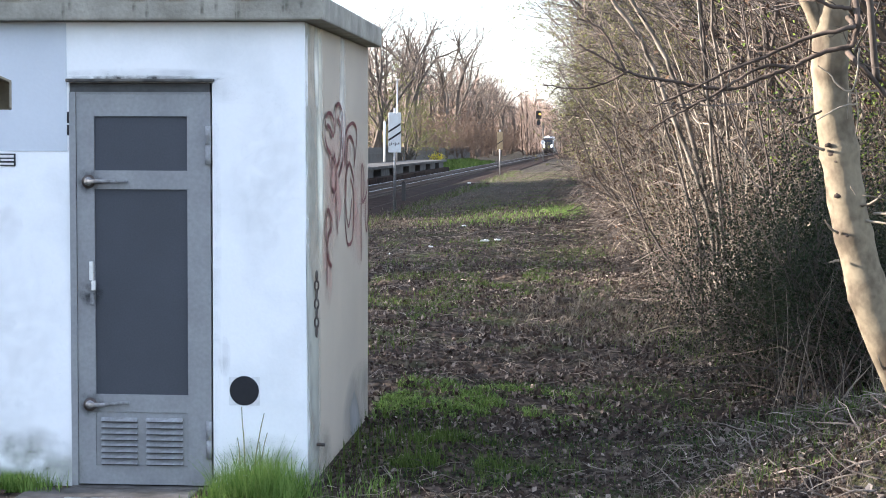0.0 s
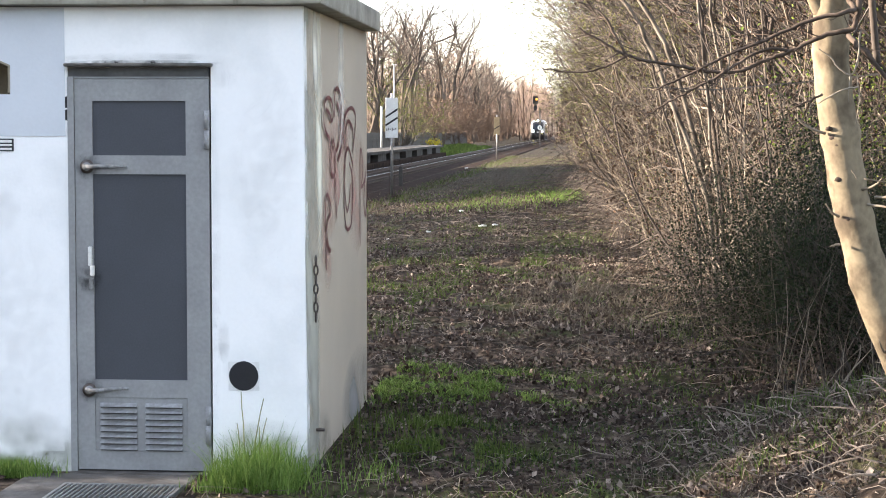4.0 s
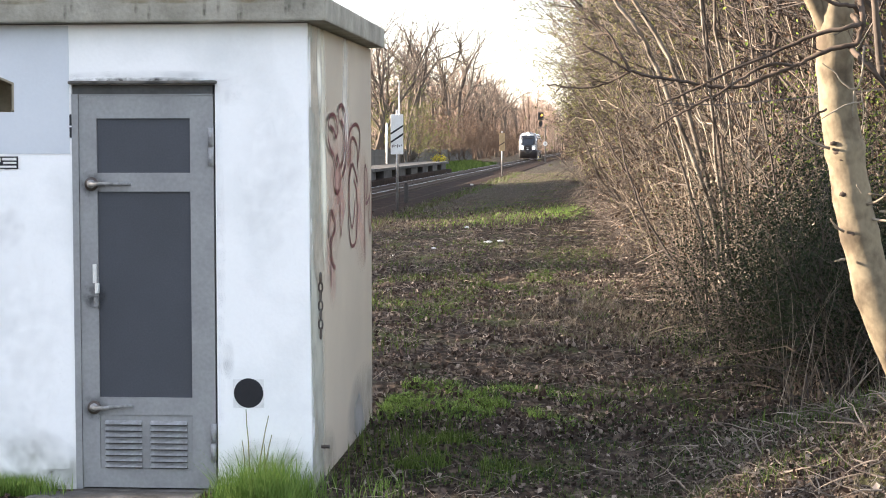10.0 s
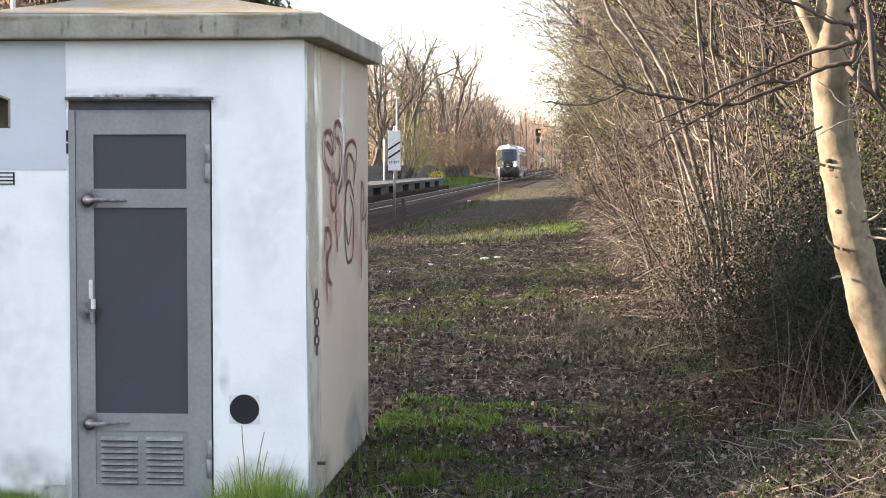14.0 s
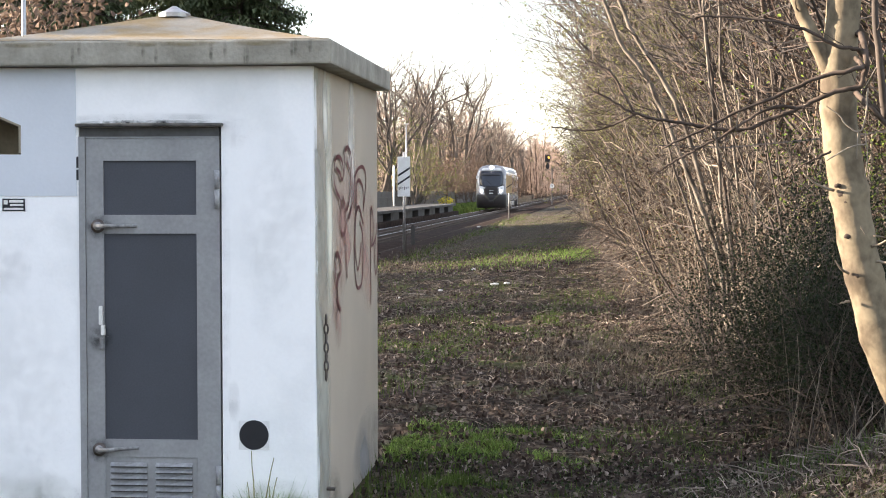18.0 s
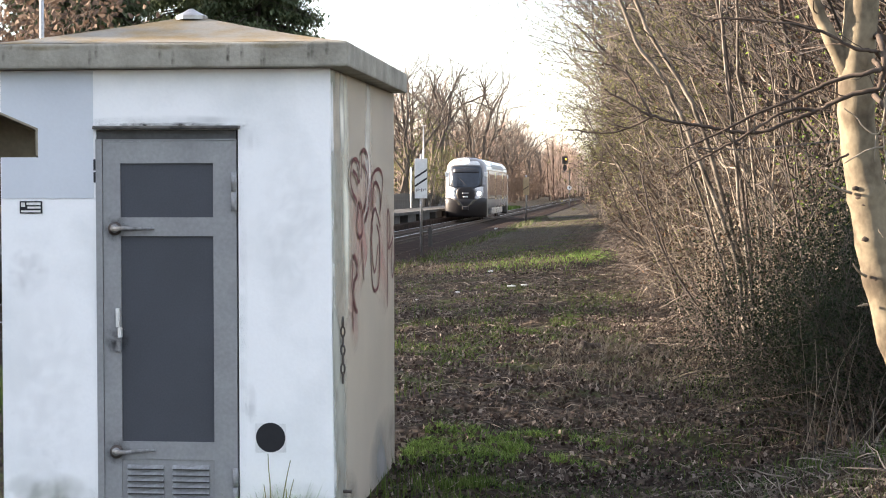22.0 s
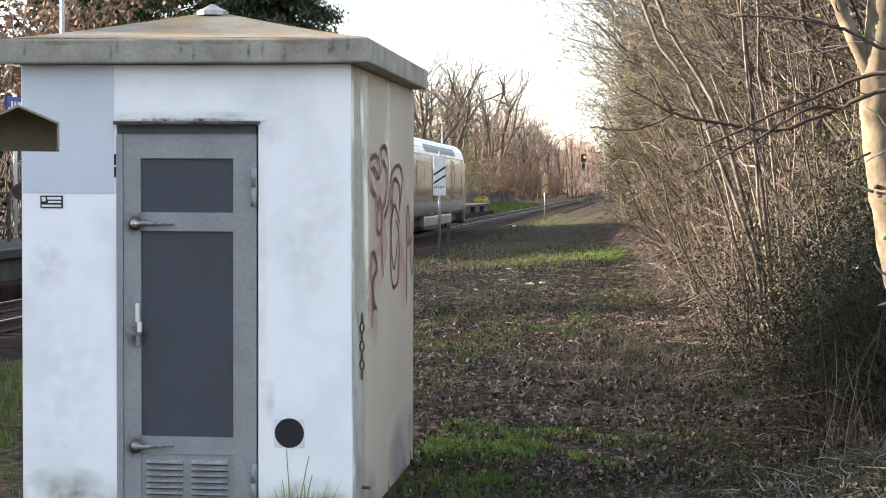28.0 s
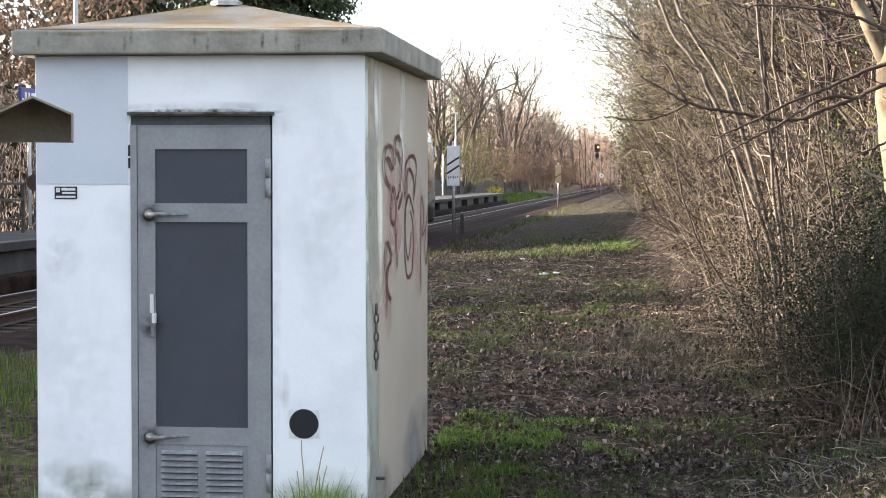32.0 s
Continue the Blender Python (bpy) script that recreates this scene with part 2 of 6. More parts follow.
MAT["train_dark"] = material("train_dark", (0.03, 0.03, 0.035), 0.35, bump=0)
MAT["train_under"] = material("train_under", (0.035, 0.03, 0.028), 0.8, bump=0)
MAT["train_skirt"] = material("train_skirt", (0.022, 0.017, 0.016), 0.45, spots=(0.012, 0.010, 0.010), scale=1.2, fine=9, bump=0)
MAT["train_glass"] = material("train_glass", (0.024, 0.030, 0.042), 0.10, bump=0, spec=0.45)
MAT["train_roof"] = material("train_roof", (0.20, 0.195, 0.19), 0.5, bump=0)
MAT["train_yellow"] = material("train_yellow", (0.30, 0.23, 0.03), 0.35, bump=0)
MAT["glass_dark"] = material("glass_dark", (0.012, 0.013, 0.016), 0.10, bump=0, spec=0.13)
MAT["ledge"] = material("ledge", (0.12, 0.115, 0.105), 0.9, spots=(0.03, 0.03, 0.028), scale=14, fine=60, bump=0.3, contrast=(0.4, 0.6))
MAT["platform_grey"] = material("platform_grey", (0.105, 0.098, 0.09), 0.9, spots=(0.06, 0.056, 0.052), scale=1.5, fine=20, bump=0.3, spec=0.08)
MAT["pale_grey"] = material("pale_grey", (0.336, 0.344, 0.352), 0.6, spots=(0.224, 0.224, 0.224), scale=30, fine=90, bump=0.05)
# dark grey that stands for shade in the door's recess, gap and slots
MAT["recess_shade"] = material("recess_shade", (0.11, 0.11, 0.115), 0.7, spots=(0.07, 0.07, 0.07), scale=9, fine=60, bump=0.1)
MAT["headlight"] = material("headlight", (1.0, 0.93, 0.82), 0.3, bump=0, emit=9)
MAT["signal_lamp"] = material("signal_lamp", (1.0, 0.46, 0.07), 0.3, bump=0, emit=0.30)
MAT["fence"] = material("fence", (0.10, 0.085, 0.075), 0.9, spots=(0.07, 0.06, 0.05), scale=1, fine=8, bump=0)
MAT["board_yellow"] = material("board_yellow", (0.45, 0.33, 0.18), 0.7, bump=0)
MAT["flower_yellow"] = leafy("flower_yellow", (0.65, 0.50, 0.03), (0.5, 0.45, 0.05))


# ---------------------------------------------------------------- mesh tools
class Mesh:
    """Vertices and faces of one part."""

    def __init__(self):
        self.v, self.f = [], []

    def add(self, verts, faces):
        o = len(self.v)
        self.v.extend(verts)
        self.f.extend([tuple(i + o for i in f) for f in faces])
        return self

    def box(self, x0, x1, y0, y1, z0, z1, b=0.0):
        """A box with chamfered edges of width b."""
        if not b:
            v = [(x, y, z) for x in (x0, x1) for y in (y0, y1) for z in (z0, z1)]
            return self.add(v, [(0, 1, 3, 2), (4, 6, 7, 5), (0, 4, 5, 1), (2, 3, 7, 6), (0, 2, 6, 4), (1, 5, 7, 3)])
        bm = bmesh.new()
        bmesh.ops.create_cube(bm, size=1)
        for q in bm.verts:
            q.co = Vector(((x0 + x1) / 2 + q.co.x * (x1 - x0), (y0 + y1) / 2 + q.co.y * (y1 - y0), (z0 + z1) / 2 + q.co.z * (z1 - z0)))
        bmesh.ops.bevel(bm, geom=list(bm.edges), offset=b, segments=2, affect="EDGES", profile=0.6)
        return self.take(bm)

    def take(self, bm):
        bm.verts.ensure_lookup_table()
        bm.verts.index_update()
        self.add([tuple(q.co) for q in bm.verts], [tuple(q.index for q in f.verts) for f in bm.faces])
        bm.free()
        return self

    def tube(self, pts, radii, sides=6, cap=True):
        pts = [Vector(p) for p in pts]
        o, n = len(self.v), len(pts)
        up = None
        for i, p in enumerate(pts):
            d = (pts[min(i + 1, n - 1)] - pts[max(i - 1, 0)])
            d = d.normalized() if d.length > 1e-9 else Vector((0, 0, 1))
            if up is None:
                up = d.orthogonal().normalized()
            up = (up - d * up.dot(d))
            up = up.normalized() if up.length > 1e-6 else d.orthogonal().normalized()
            side = d.cross(up)
            r = radii[i] if hasattr(radii, "__len__") else radii
            for k in range(sides):
                a = 2 * math.pi * k / sides
                self.v.append(tuple(p + up * (r * math.cos(a)) + side * (r * math.sin(a))))
        for i in range(n - 1):
            for k in range(sides):
                k2 = (k + 1) % sides
                self.f.append((o + i * sides + k, o + i * sides + k2, o + (i + 1) * sides + k2, o + (i + 1) * sides + k))
        if cap:
            self.f.append(tuple(o + k for k in range(sides))[::-1])
            self.f.append(tuple(o + (n - 1) * sides + k for k in range(sides)))
        return self

    def disc(self, c, axis, r, depth, sides=24):
        c, axis = Vector(c), Vector(axis).normalized()
        return self.tube([c, c + axis * depth], [r, r], sides)

    def prism(self, outline, y0, y1, axis="y"):
        """An outline in two axes, drawn out along the third."""
        n = len(outline)
        put = {"y": lambda a, b, d: (a, d, b), "x": lambda a, b, d: (d, a, b), "z": lambda a, b, d: (a, b, d)}[axis]
        v = [put(a, b, y0) for a, b in outline] + [put(a, b, y1) for a, b in outline]
        f = [tuple(range(n)), tuple(range(2 * n - 1, n - 1, -1))]
        f += [(i, i + n, (i + 1) % n + n, (i + 1) % n) for i in range(n)]
        return self.add(v, f)

    def leaf(self, p, size, rng, lean=1.0):
        """A small folded leaf of two triangles pairs."""
        p = Vector(p)
        d = Vector((rng.uniform(-1, 1), rng.uniform(-1, 1), rng.uniform(-lean, lean))).normalized()
        s = d.orthogonal().normalized()
        s.rotate(Matrix.Rotation(rng.uniform(0, 6.28), 3, d))
        w = s * size * 0.35
        k = d.cross(s) * size * 0.12
        a, b = p, p + d * size
        m = (a + b) / 2
        return self.add([tuple(a), tuple(m + w + k), tuple(b), tuple(m - w + k)], [(0, 1, 2), (0, 2, 3)])

    def blade(self, p, h, w, rng, bend=0.5):
        a = rng.uniform(0, 6.28)
        dx, dy = math.cos(a), math.sin(a)
        x, y, z = p
        l = h * bend * rng.uniform(0.2, 1)
        return self.add([(x - dy * w, y + dx * w, z - 0.01), (x + dy * w, y - dx * w, z - 0.01),
                         (x + dx * l * 0.4 + dy * w * 0.7, y + dy * l * 0.4 - dx * w * 0.7, z + h * 0.6),
                         (x + dx * l * 0.4 - dy * w * 0.7, y + dy * l * 0.4 + dx * w * 0.7, z + h * 0.6),
                         (x + dx * l, y + dy * l, z + h)], [(0, 1, 2, 3), (3, 2, 4)])


def data_of(name, m, mat, smooth=False):
    me = bpy.data.meshes.new(name)
    me.from_pydata([tuple(v) for v in m.v], [], m.f)
    bm = bmesh.new()
    bm.from_mesh(me)
    if len(bm.faces) < 4000 and all(len(e.link_faces) == 2 for e in bm.edges):
        bmesh.ops.recalc_face_normals(bm, faces=list(bm.faces))
    bm.to_mesh(me)
    bm.free()
    if smooth:
        me.polygons.foreach_set("use_smooth", [True] * len(me.polygons))
    me.materials.append(MAT[mat])
    return me


def part(name, m, mat, parent=None, label="", smooth=False):
    """One mesh object, under a thing or a part of it."""
    ob = new(name, m if isinstance(m, bpy.types.Mesh) else data_of(name, m, mat, smooth))
    ob.parent = parent
    if label:
        ob["label"] = label
    return ob


def thing(name, label, category, at=(0, 0, 0), group="", kind=""):
    e = new(name)
    e.empty_display_size = 0.2
    e.location = at
    return tagged(e, label, category, group, kind)


def stain(name, color, strength, scale=9.0, fade="up", size=(0.1, 0.1)):
    """A thin film of dirt or other colour: see-through by noise, fading out along its height or towards its rim."""
    m = bpy.data.materials.new(name)
    m.use_nodes = True
    n, link = m.node_tree.nodes, m.node_tree.links.new
    b = n["Principled BSDF"]
    b.inputs["Base Color"].default_value = (*color, 1)
    b.inputs["Roughness"].default_value = 0.95
    b.inputs["Specular IOR Level"].default_value = 0.1
    co = n.new("ShaderNodeTexCoord")
    nz = n.new("ShaderNodeTexNoise")
    nz.inputs["Scale"].default_value, nz.inputs["Detail"].default_value = scale, 7
    mp = n.new("ShaderNodeMapping")
    mp.inputs["Scale"].default_value = (1, 1, 0.35) if fade == "down" else (1, 1, 1)
    link(co.outputs["Object"], mp.inputs[0])
    link(mp.outputs[0], nz.inputs["Vector"])
    sep = n.new("ShaderNodeSeparateXYZ")
    link(co.outputs["Object"], sep.inputs[0])

    def fall(out, half):
        sq = n.new("ShaderNodeMath")
        sq.operation = "DIVIDE"
        link(out, sq.inputs[0])
        sq.inputs[1].default_value = half
        p = n.new("ShaderNodeMath")
        p.operation = "POWER"
        ab = n.new("ShaderNodeMath")
        ab.operation = "ABSOLUTE"
        link(sq.outputs[0], ab.inputs[0])
        link(ab.outputs[0], p.inputs[0])
        p.inputs[1].default_value = 2.0
        return p.outputs[0]
    add = n.new("ShaderNodeMath")
    link(fall(sep.outputs[0 if size[0] else 1], size[0] or size[2]), add.inputs[0])
    link(fall(sep.outputs[2], size[1]), add.inputs[1])
    rng2 = n.new("ShaderNodeMapRange")
    rng2.inputs["From Min"].default_value, rng2.inputs["From Max"].default_value = 1.0, 0.0
    link(add.outputs[0], rng2.inputs[0])
    mul = n.new("ShaderNodeMath")
    mul.operation = "MULTIPLY"
    link(rng2.outputs[0], mul.inputs[0])
    r3 = n.new("ShaderNodeMapRange")
    r3.inputs["From Min"].default_value, r3.inputs["From Max"].default_value = 0.35, 0.65
    r3.inputs["To Max"].default_value = strength
    link(nz.outputs[0], r3.inputs[0])
    link(r3.outputs[0], mul.inputs[1])
    tr = n.new("ShaderNodeBsdfTransparent")
    mix = n.new("ShaderNodeMixShader")
    link(mul.outputs[0], mix.inputs[0])
    link(tr.outputs[0], mix.inputs[1])
    link(b.outputs[0], mix.inputs[2])
    link(mix.outputs[0], n["Material Output"].inputs[0])
    MAT[name] = m
    return name

# ---------------------------------------------------------------- ground
def ground_z(x, y):
    """Level at the hut, a slight fall to the railway, low bumps."""
    fall = -0.42 * min(1, max(0, (-x - 1.0) / 4.0)) * min(1, max(0, (y + 2) / 16))
    fall += -0.22 * min(1, max(0, (y - 6) / 40)) * min(1, max(0, (3 - x) / 4)) * min(1, max(0, (x + 6) / 4))
    cut = min(1, max(0, (-x - 6.0) / 0.9)) * min(1, max(0, (x + 14.2) / 0.9))
    fall -= 0.24 * cut
    bank = min(0.7, 0.46 * max(0.0, x - 1.75)) * min(1, max(0, (y + 7) / 3))
    bank *= 1 if y < 0 else max(0.0, 1 - y / 1.6) * 0.65 + 0.35 * max(0.0, 1 - y / 5)
    fall += bank
    if -1.9 < x < 0.12 and -0.9 < y < 2.6 or x < -6.0:
        return fall
    fade = min(1, max(0, (80 - y) / 30)) * min(1, max(0, (y + 20) / 8)) * min(1, max(0, (30 - x) / 8)) * min(1, max(0, (x + 6) / 1.5))
    return fall + fade * (0.06 * noise.noise((x * 0.7, y * 0.7, 3)) + 0.045 * noise.noise((x * 2.1, y * 2.1, 7)) + 0.034 * noise.noise((x * 4.4, y * 3.6, 17)) + 0.022 * noise.noise((x * 9.5, y * 8.0, 29)))


def axis_cells(stops):
    out = []
    for a, b, n in stops:
        out += [a + (b - a) * i / n for i in range(n)]
    return out + [stops[-1][1]]


def build_ground():
    xs = axis_cells([(-900, -60, 8), (-60, -8, 13), (-8, -2, 24), (-2, 4, 90), (4, 10, 40), (10, 60, 14), (60, 900, 8)])
    ys = axis_cells([(-300, -14, 10), (-14, -3, 22), (-3, 18, 240), (18, 40, 110), (40, 70, 60), (70, 480, 40), (480, 2500, 10)])
    m = Mesh()
    nx = len(xs)
    m.v = [(x, y, ground_z(x, y)) for y in ys for x in xs]
    m.f = [(j * nx + i, j * nx + i + 1, (j + 1) * nx + i + 1, (j + 1) * nx + i) for j in range(len(ys) - 1) for i in range(nx - 1)]
    mat = bpy.data.materials.new("ground")
    mat.use_nodes = True
    n, link = mat.node_tree.nodes, mat.node_tree.links.new
    b = n["Principled BSDF"]
    b.inputs["Roughness"].default_value = 0.95
    b.inputs["Specular IOR Level"].default_value = 0.1
    co = n.new("ShaderNodeTexCoord")

    def nz(scale, detail=6):
        q = n.new("ShaderNodeTexNoise")
        q.inputs["Scale"].default_value, q.inputs["Detail"].default_value = scale, detail
        link(co.outputs["Object"], q.inputs["Vector"])
        return q.outputs[0]

    def ramp(src, stops):
        r = n.new("ShaderNodeValToRGB")
        r.color_ramp.elements[0].position, r.color_ramp.elements[0].color = stops[0][0], (*stops[0][1], 1)
        r.color_ramp.elements[1].position, r.color_ramp.elements[1].color = stops[-1][0], (*stops[-1][1], 1)
        for p, c in stops[1:-1]:
            e = r.color_ramp.elements.new(p)
            e.color = (*c, 1)
        link(src, r.inputs[0])
        return r.outputs[0]

    soil = ramp(nz(14, 8), [(0.34, (0.010, 0.0075, 0.0055)), (0.5, (0.038, 0.028, 0.020)), (0.68, (0.115, 0.087, 0.065))])
    green = ramp(nz(25, 6), [(0.3, (0.028, 0.038, 0.012)), (0.7, (0.085, 0.10, 0.032))])
    patch = ramp(nz(0.9, 5), [(0.54, (0, 0, 0)), (0.70, (0.8, 0.8, 0.8))])
    mix = n.new("ShaderNodeMix")
    mix.data_type = "RGBA"
    link(patch, mix.inputs[0])
    link(soil, mix.inputs[6])
    link(green, mix.inputs[7])
    link(mix.outputs[2], b.inputs["Base Color"])
    bp = n.new("ShaderNodeBump")
    bp.inputs["Strength"].default_value, bp.inputs["Distance"].default_value = 0.9, 0.05
    link(nz(18, 8), bp.inputs["Height"])
    link(bp.outputs[0], b.inputs["Normal"])
    MAT["ground"] = mat
    ob = part("ground", m, "ground", smooth=True)
    tagged(ob, "brown earth with leaf litter and patches of grass", "ground", kind="structure")


# ---------------------------------------------------------------- hut
HUT_W, HUT_D, HUT_H = 1.683, 2.40, 2.315


def build_hut():
    hut = thing("equipment_hut", "small white rendered hut with grey steel door and concrete roof", "hut", (-HUT_W / 2, HUT_D / 2, 0))
    ox, oy = HUT_W / 2, -HUT_D / 2       # part coordinates are taken from the front right corner

    def P(name, m, mat, parent=hut, label="", smooth=False):
        m.v = [(x + ox, y + oy, z) for x, y, z in m.v]
        return part(name, m, mat, parent, label, smooth)

    t = 0.10
    dl, dr, dt = -1.195, -0.475, 2.018      # door opening
    front = Mesh()
    front.box(-HUT_W, dl, 0, t, -0.25, HUT_H)
    front.box(dr, 0, 0, t, -0.25, HUT_H)
    front.box(dl, dr, 0, t, dt, HUT_H)
    front.box(dl, dr, 0, t, -0.25, -0.015)
    lean = 0.016          # the corner runs in a little towards the top
    front.v = [(x - lean if x == 0 and z > 2 else x, y, z) for x, y, z in front.v]
    P("front_wall", front, "render_white", label="white rendered front wall, dirty at the foot")
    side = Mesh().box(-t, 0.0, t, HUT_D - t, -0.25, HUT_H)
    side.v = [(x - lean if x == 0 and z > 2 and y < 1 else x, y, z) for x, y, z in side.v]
    P("side_wall", side, "render_shade_side", label="side wall toned beige for its shade, with graffiti and damp stains")
    P("side_wall", Mesh().box(-HUT_W, -HUT_W + t, t, HUT_D - t, -0.25, HUT_H), "render_white")
    # back wall takes the same shade-toned colour, so its end matches the side
    P("back_wall", Mesh().box(-HUT_W, 0, HUT_D - t, HUT_D, -0.25, HUT_H), "render_shade_side")
    # grey patch of paint on the upper corner
    P("paint_patch", Mesh().box(-HUT_W + 0.004, dl - 0.012, -0.004, 0.0, 1.678, HUT_H - 0.005), "render_grey", label="pale grey painted patch")
    # roof slab and low hip
    ov = 0.09
    x0, x1, y0, y1 = -HUT_W - ov, ov, -ov - 0.01, HUT_D + ov - 0.12
    zb, zt = HUT_H + 0.004, HUT_H + 0.125
    P("roof_slab", Mesh().box(x0, x1, y0, y1, zb, zt, 0.012), "concrete", label="weathered concrete roof slab")
    hip = Mesh()
    e = 0.012
    rz, xm = zt + 0.19, -HUT_W / 2 - 0.02
    ya, yb = y0 + 0.75, y1 - 0.75
    n = 8
    rings = []
    for i in range(n + 1):
        s = i / n
        lift = zt + 0.002 + (rz - zt) * (s ** 1.15)
        rings.append([(x0 + e + (xm - 0.07 - x0 - e) * s, y0 + e + (ya - y0 - e) * s, lift), (x1 - e + (xm + 0.07 - x1 + e) * s, y0 + e + (ya - y0 - e) * s, lift),
                      (x1 - e + (xm + 0.07 - x1 + e) * s, y1 - e + (yb - y1 + e) * s, lift), (x0 + e + (xm - 0.07 - x0 - e) * s, y1 - e + (yb - y1 + e) * s, lift)])
    hip.v = [p for r in rings for p in r]
    hip.f = [(4 * i + k, 4 * i + (k + 1) % 4, 4 * i + 4 + (k + 1) % 4, 4 * i + 4 + k) for i in range(n) for k in range(4)]
    hip.f.append((4 * n, 4 * n + 1, 4 * n + 2, 4 * n + 3))
    rd = random.Random(17)
    drip = stain("slab_drip", (0.06, 0.058, 0.05), 0.5, 30, size=(0.012, 0.05))
    lichen = stain("slab_lichen", (0.36, 0.27, 0.12), 0.6, 12, size=(0.16, 0.018))
    for k in range(18):
        q = Mesh()
        big = k % 4 == 0
        hw2, hh2 = (0.16, 0.018) if big else (0.012, 0.05)
        q.v = [(-hw2, 0, -hh2), (hw2, 0, -hh2), (hw2, 0, hh2), (-hw2, 0, hh2)]
        q.f = [(0, 1, 2, 3)]
        o = part("lichen_stain" if big else "drip_stain", q, lichen if big else drip, hut, "ochre lichen on the slab's edge" if k == 0 else "")
        o.location = (rd.uniform(x0 + 0.1, x1 - 0.1) + ox, y0 + oy - 0.002, zt - (0.018 if big else rd.uniform(0.03, 0.085)))
    P("roof_top", hip, "roof_top", label="low concrete roof with ochre lichen")
    cap = Mesh()
    cap.tube([(xm, ya, rz - 0.01), (xm, ya, rz + 0.012), (xm, ya, rz + 0.03), (xm, ya, rz + 0.05)], [0.085, 0.085, 0.045, 0.012], 14)
    P("vent_cap", cap, "steel", label="grey metal vent cap")

    # door frame
    fr = Mesh()
    fr.box(dl, dl + 0.032, -0.006, 0.06, 0.0, 1.972)
    fr.box(dl + 0.032, dr - 0.0145, 0.012, 0.06, 1.964, 1.972)
    # shaded band under the ledge, done as a dark-coloured strip
    P("recess_shade", Mesh().box(dl, dr - 0.0145, 0.012, 0.06, 1.9725, dt), "recess_shade", label="recess under the ledge, its shade put into the colour")
    P("door_frame", fr, "door_grey", label="grey steel door frame")
    # backing coloured dark so the gap reads as shade
    P("shadow_gap", Mesh().box(dr - 0.014, dr, 0.045, 0.06, 0.0, dt), "recess_shade", label="dark gap beside the door frame")
    P("lintel", Mesh().box(dl - 0.006, dr + 0.012, -0.05, 0.0, dt + 0.002, dt + 0.018, 0.006), "ledge", label="black-stained drip ledge over the door")
    P("door_sill", Mesh().box(dl, dr, -0.06, 0.05, -0.012, 0.002, 0.004), "concrete_dark")
    door = P("door", Mesh(), "door_grey")
    leaf = Mesh()
    a, c = dl + 0.034, dr - 0.011
    pl, pr = -1.073, -0.603
    yl, yb2 = 0.004, 0.05
    leaf.box(a, pl, yl, yb2, 0.01, 1.962)
    leaf.box(pr, c, yl, yb2, 0.01, 1.962)
    for z0, z1 in ((0.01, 0.105), (0.375, 0.463), (1.490, 1.583), (1.852, 1.962)):
        leaf.box(pl, pr, yl, yb2, z0, z1)
    P("door_leaf", leaf, "door_grey", door)
    P("panel", Mesh().box(pl, pr, 0.016, 0.04, 0.463, 1.490), "door_panel", door, "dark grey painted panel")
    P("panel", Mesh().box(pl, pr, 0.016, 0.04, 1.583, 1.852), "door_panel", door, "dark grey painted panel")
    # vent plate; louvres paler and slot strips darker, painting in highlight and shade
    plate = P("vent_plate", Mesh().box(pl, pr, 0.010, 0.04, 0.105, 0.375, 0.003), "door_grey", door, "pressed steel vent plate")
    shared = None
    for cx in (-0.953, -0.723):
        for k in range(8):
            z = 0.120 + k * 0.0308
            if shared is None:
                q = Mesh()
                w = 0.093
                q.add([(-w, 0.010, 0.011), (w, 0.010, 0.011), (w, -0.016, -0.005), (-w, -0.016, -0.005), (-w, 0.010, -0.009), (w, 0.010, -0.009)],
                      [(0, 1, 2, 3), (3, 2, 5, 4), (0, 3, 4), (1, 5, 2)])
                shared = data_of("louvre", q, "pale_grey")
            lo = part("louvre", shared, "", door)
            lo.location = (cx + ox, oy, z)
            sl = part("louvre_slot", Mesh().box(cx + ox - 0.093, cx + ox + 0.093, oy + 0.0085, oy + 0.0102, z - 0.0155, z - 0.0105), "recess_shade", door)
    # handles
    for z in (1.528, 0.412):
        h = Mesh()
        tilt = 0.0 if z > 1 else 0.012
        P("handle_rosette", Mesh().disc((-1.100, 0.004, z), (0, -1, 0), 0.034, 0.010, 22), "steel_dark", door, "dark worn rosette", True)
        h.disc((-1.100, -0.006, z), (0, -1, 0), 0.021, 0.008, 20)
        h.disc((-1.100, -0.012, z), (0, -1, 0), 0.018, 0.012, 14)
        h.tube([(-1.100, -0.02, z), (-1.04, -0.026, z), (-0.93, -0.026, z + tilt), (-0.895, -0.026, z + tilt)], [0.012, 0.011, 0.0085, 0.008], 8)
        P("door_handle", h, "handle_grey", door, "worn metal lever handle", True)
    lk = Mesh()
    lk.box(-1.097, -1.078, -0.016, 0.004, 1.035, 1.130, 0.004)
    lk.box(-1.085, -1.066, -0.022, 0.004, 0.985, 1.035, 0.004)
    P("lock_cover", lk, "white_board", door, "pale metal lock cover")
    P("padlock", Mesh().box(-1.091, -1.070, -0.022, 0.002, 0.912, 0.970, 0.005), "handle_grey", door)
    for z in (1.71, 0.242):
        hg = Mesh()
        hg.tube([(dr - 0.020, -0.014, z - 0.095), (dr - 0.020, -0.014, z - 0.003)], 0.013, 10)
        hg.tube([(dr - 0.020, -0.014, z + 0.003), (dr - 0.020, -0.014, z + 0.095)], 0.013, 10)
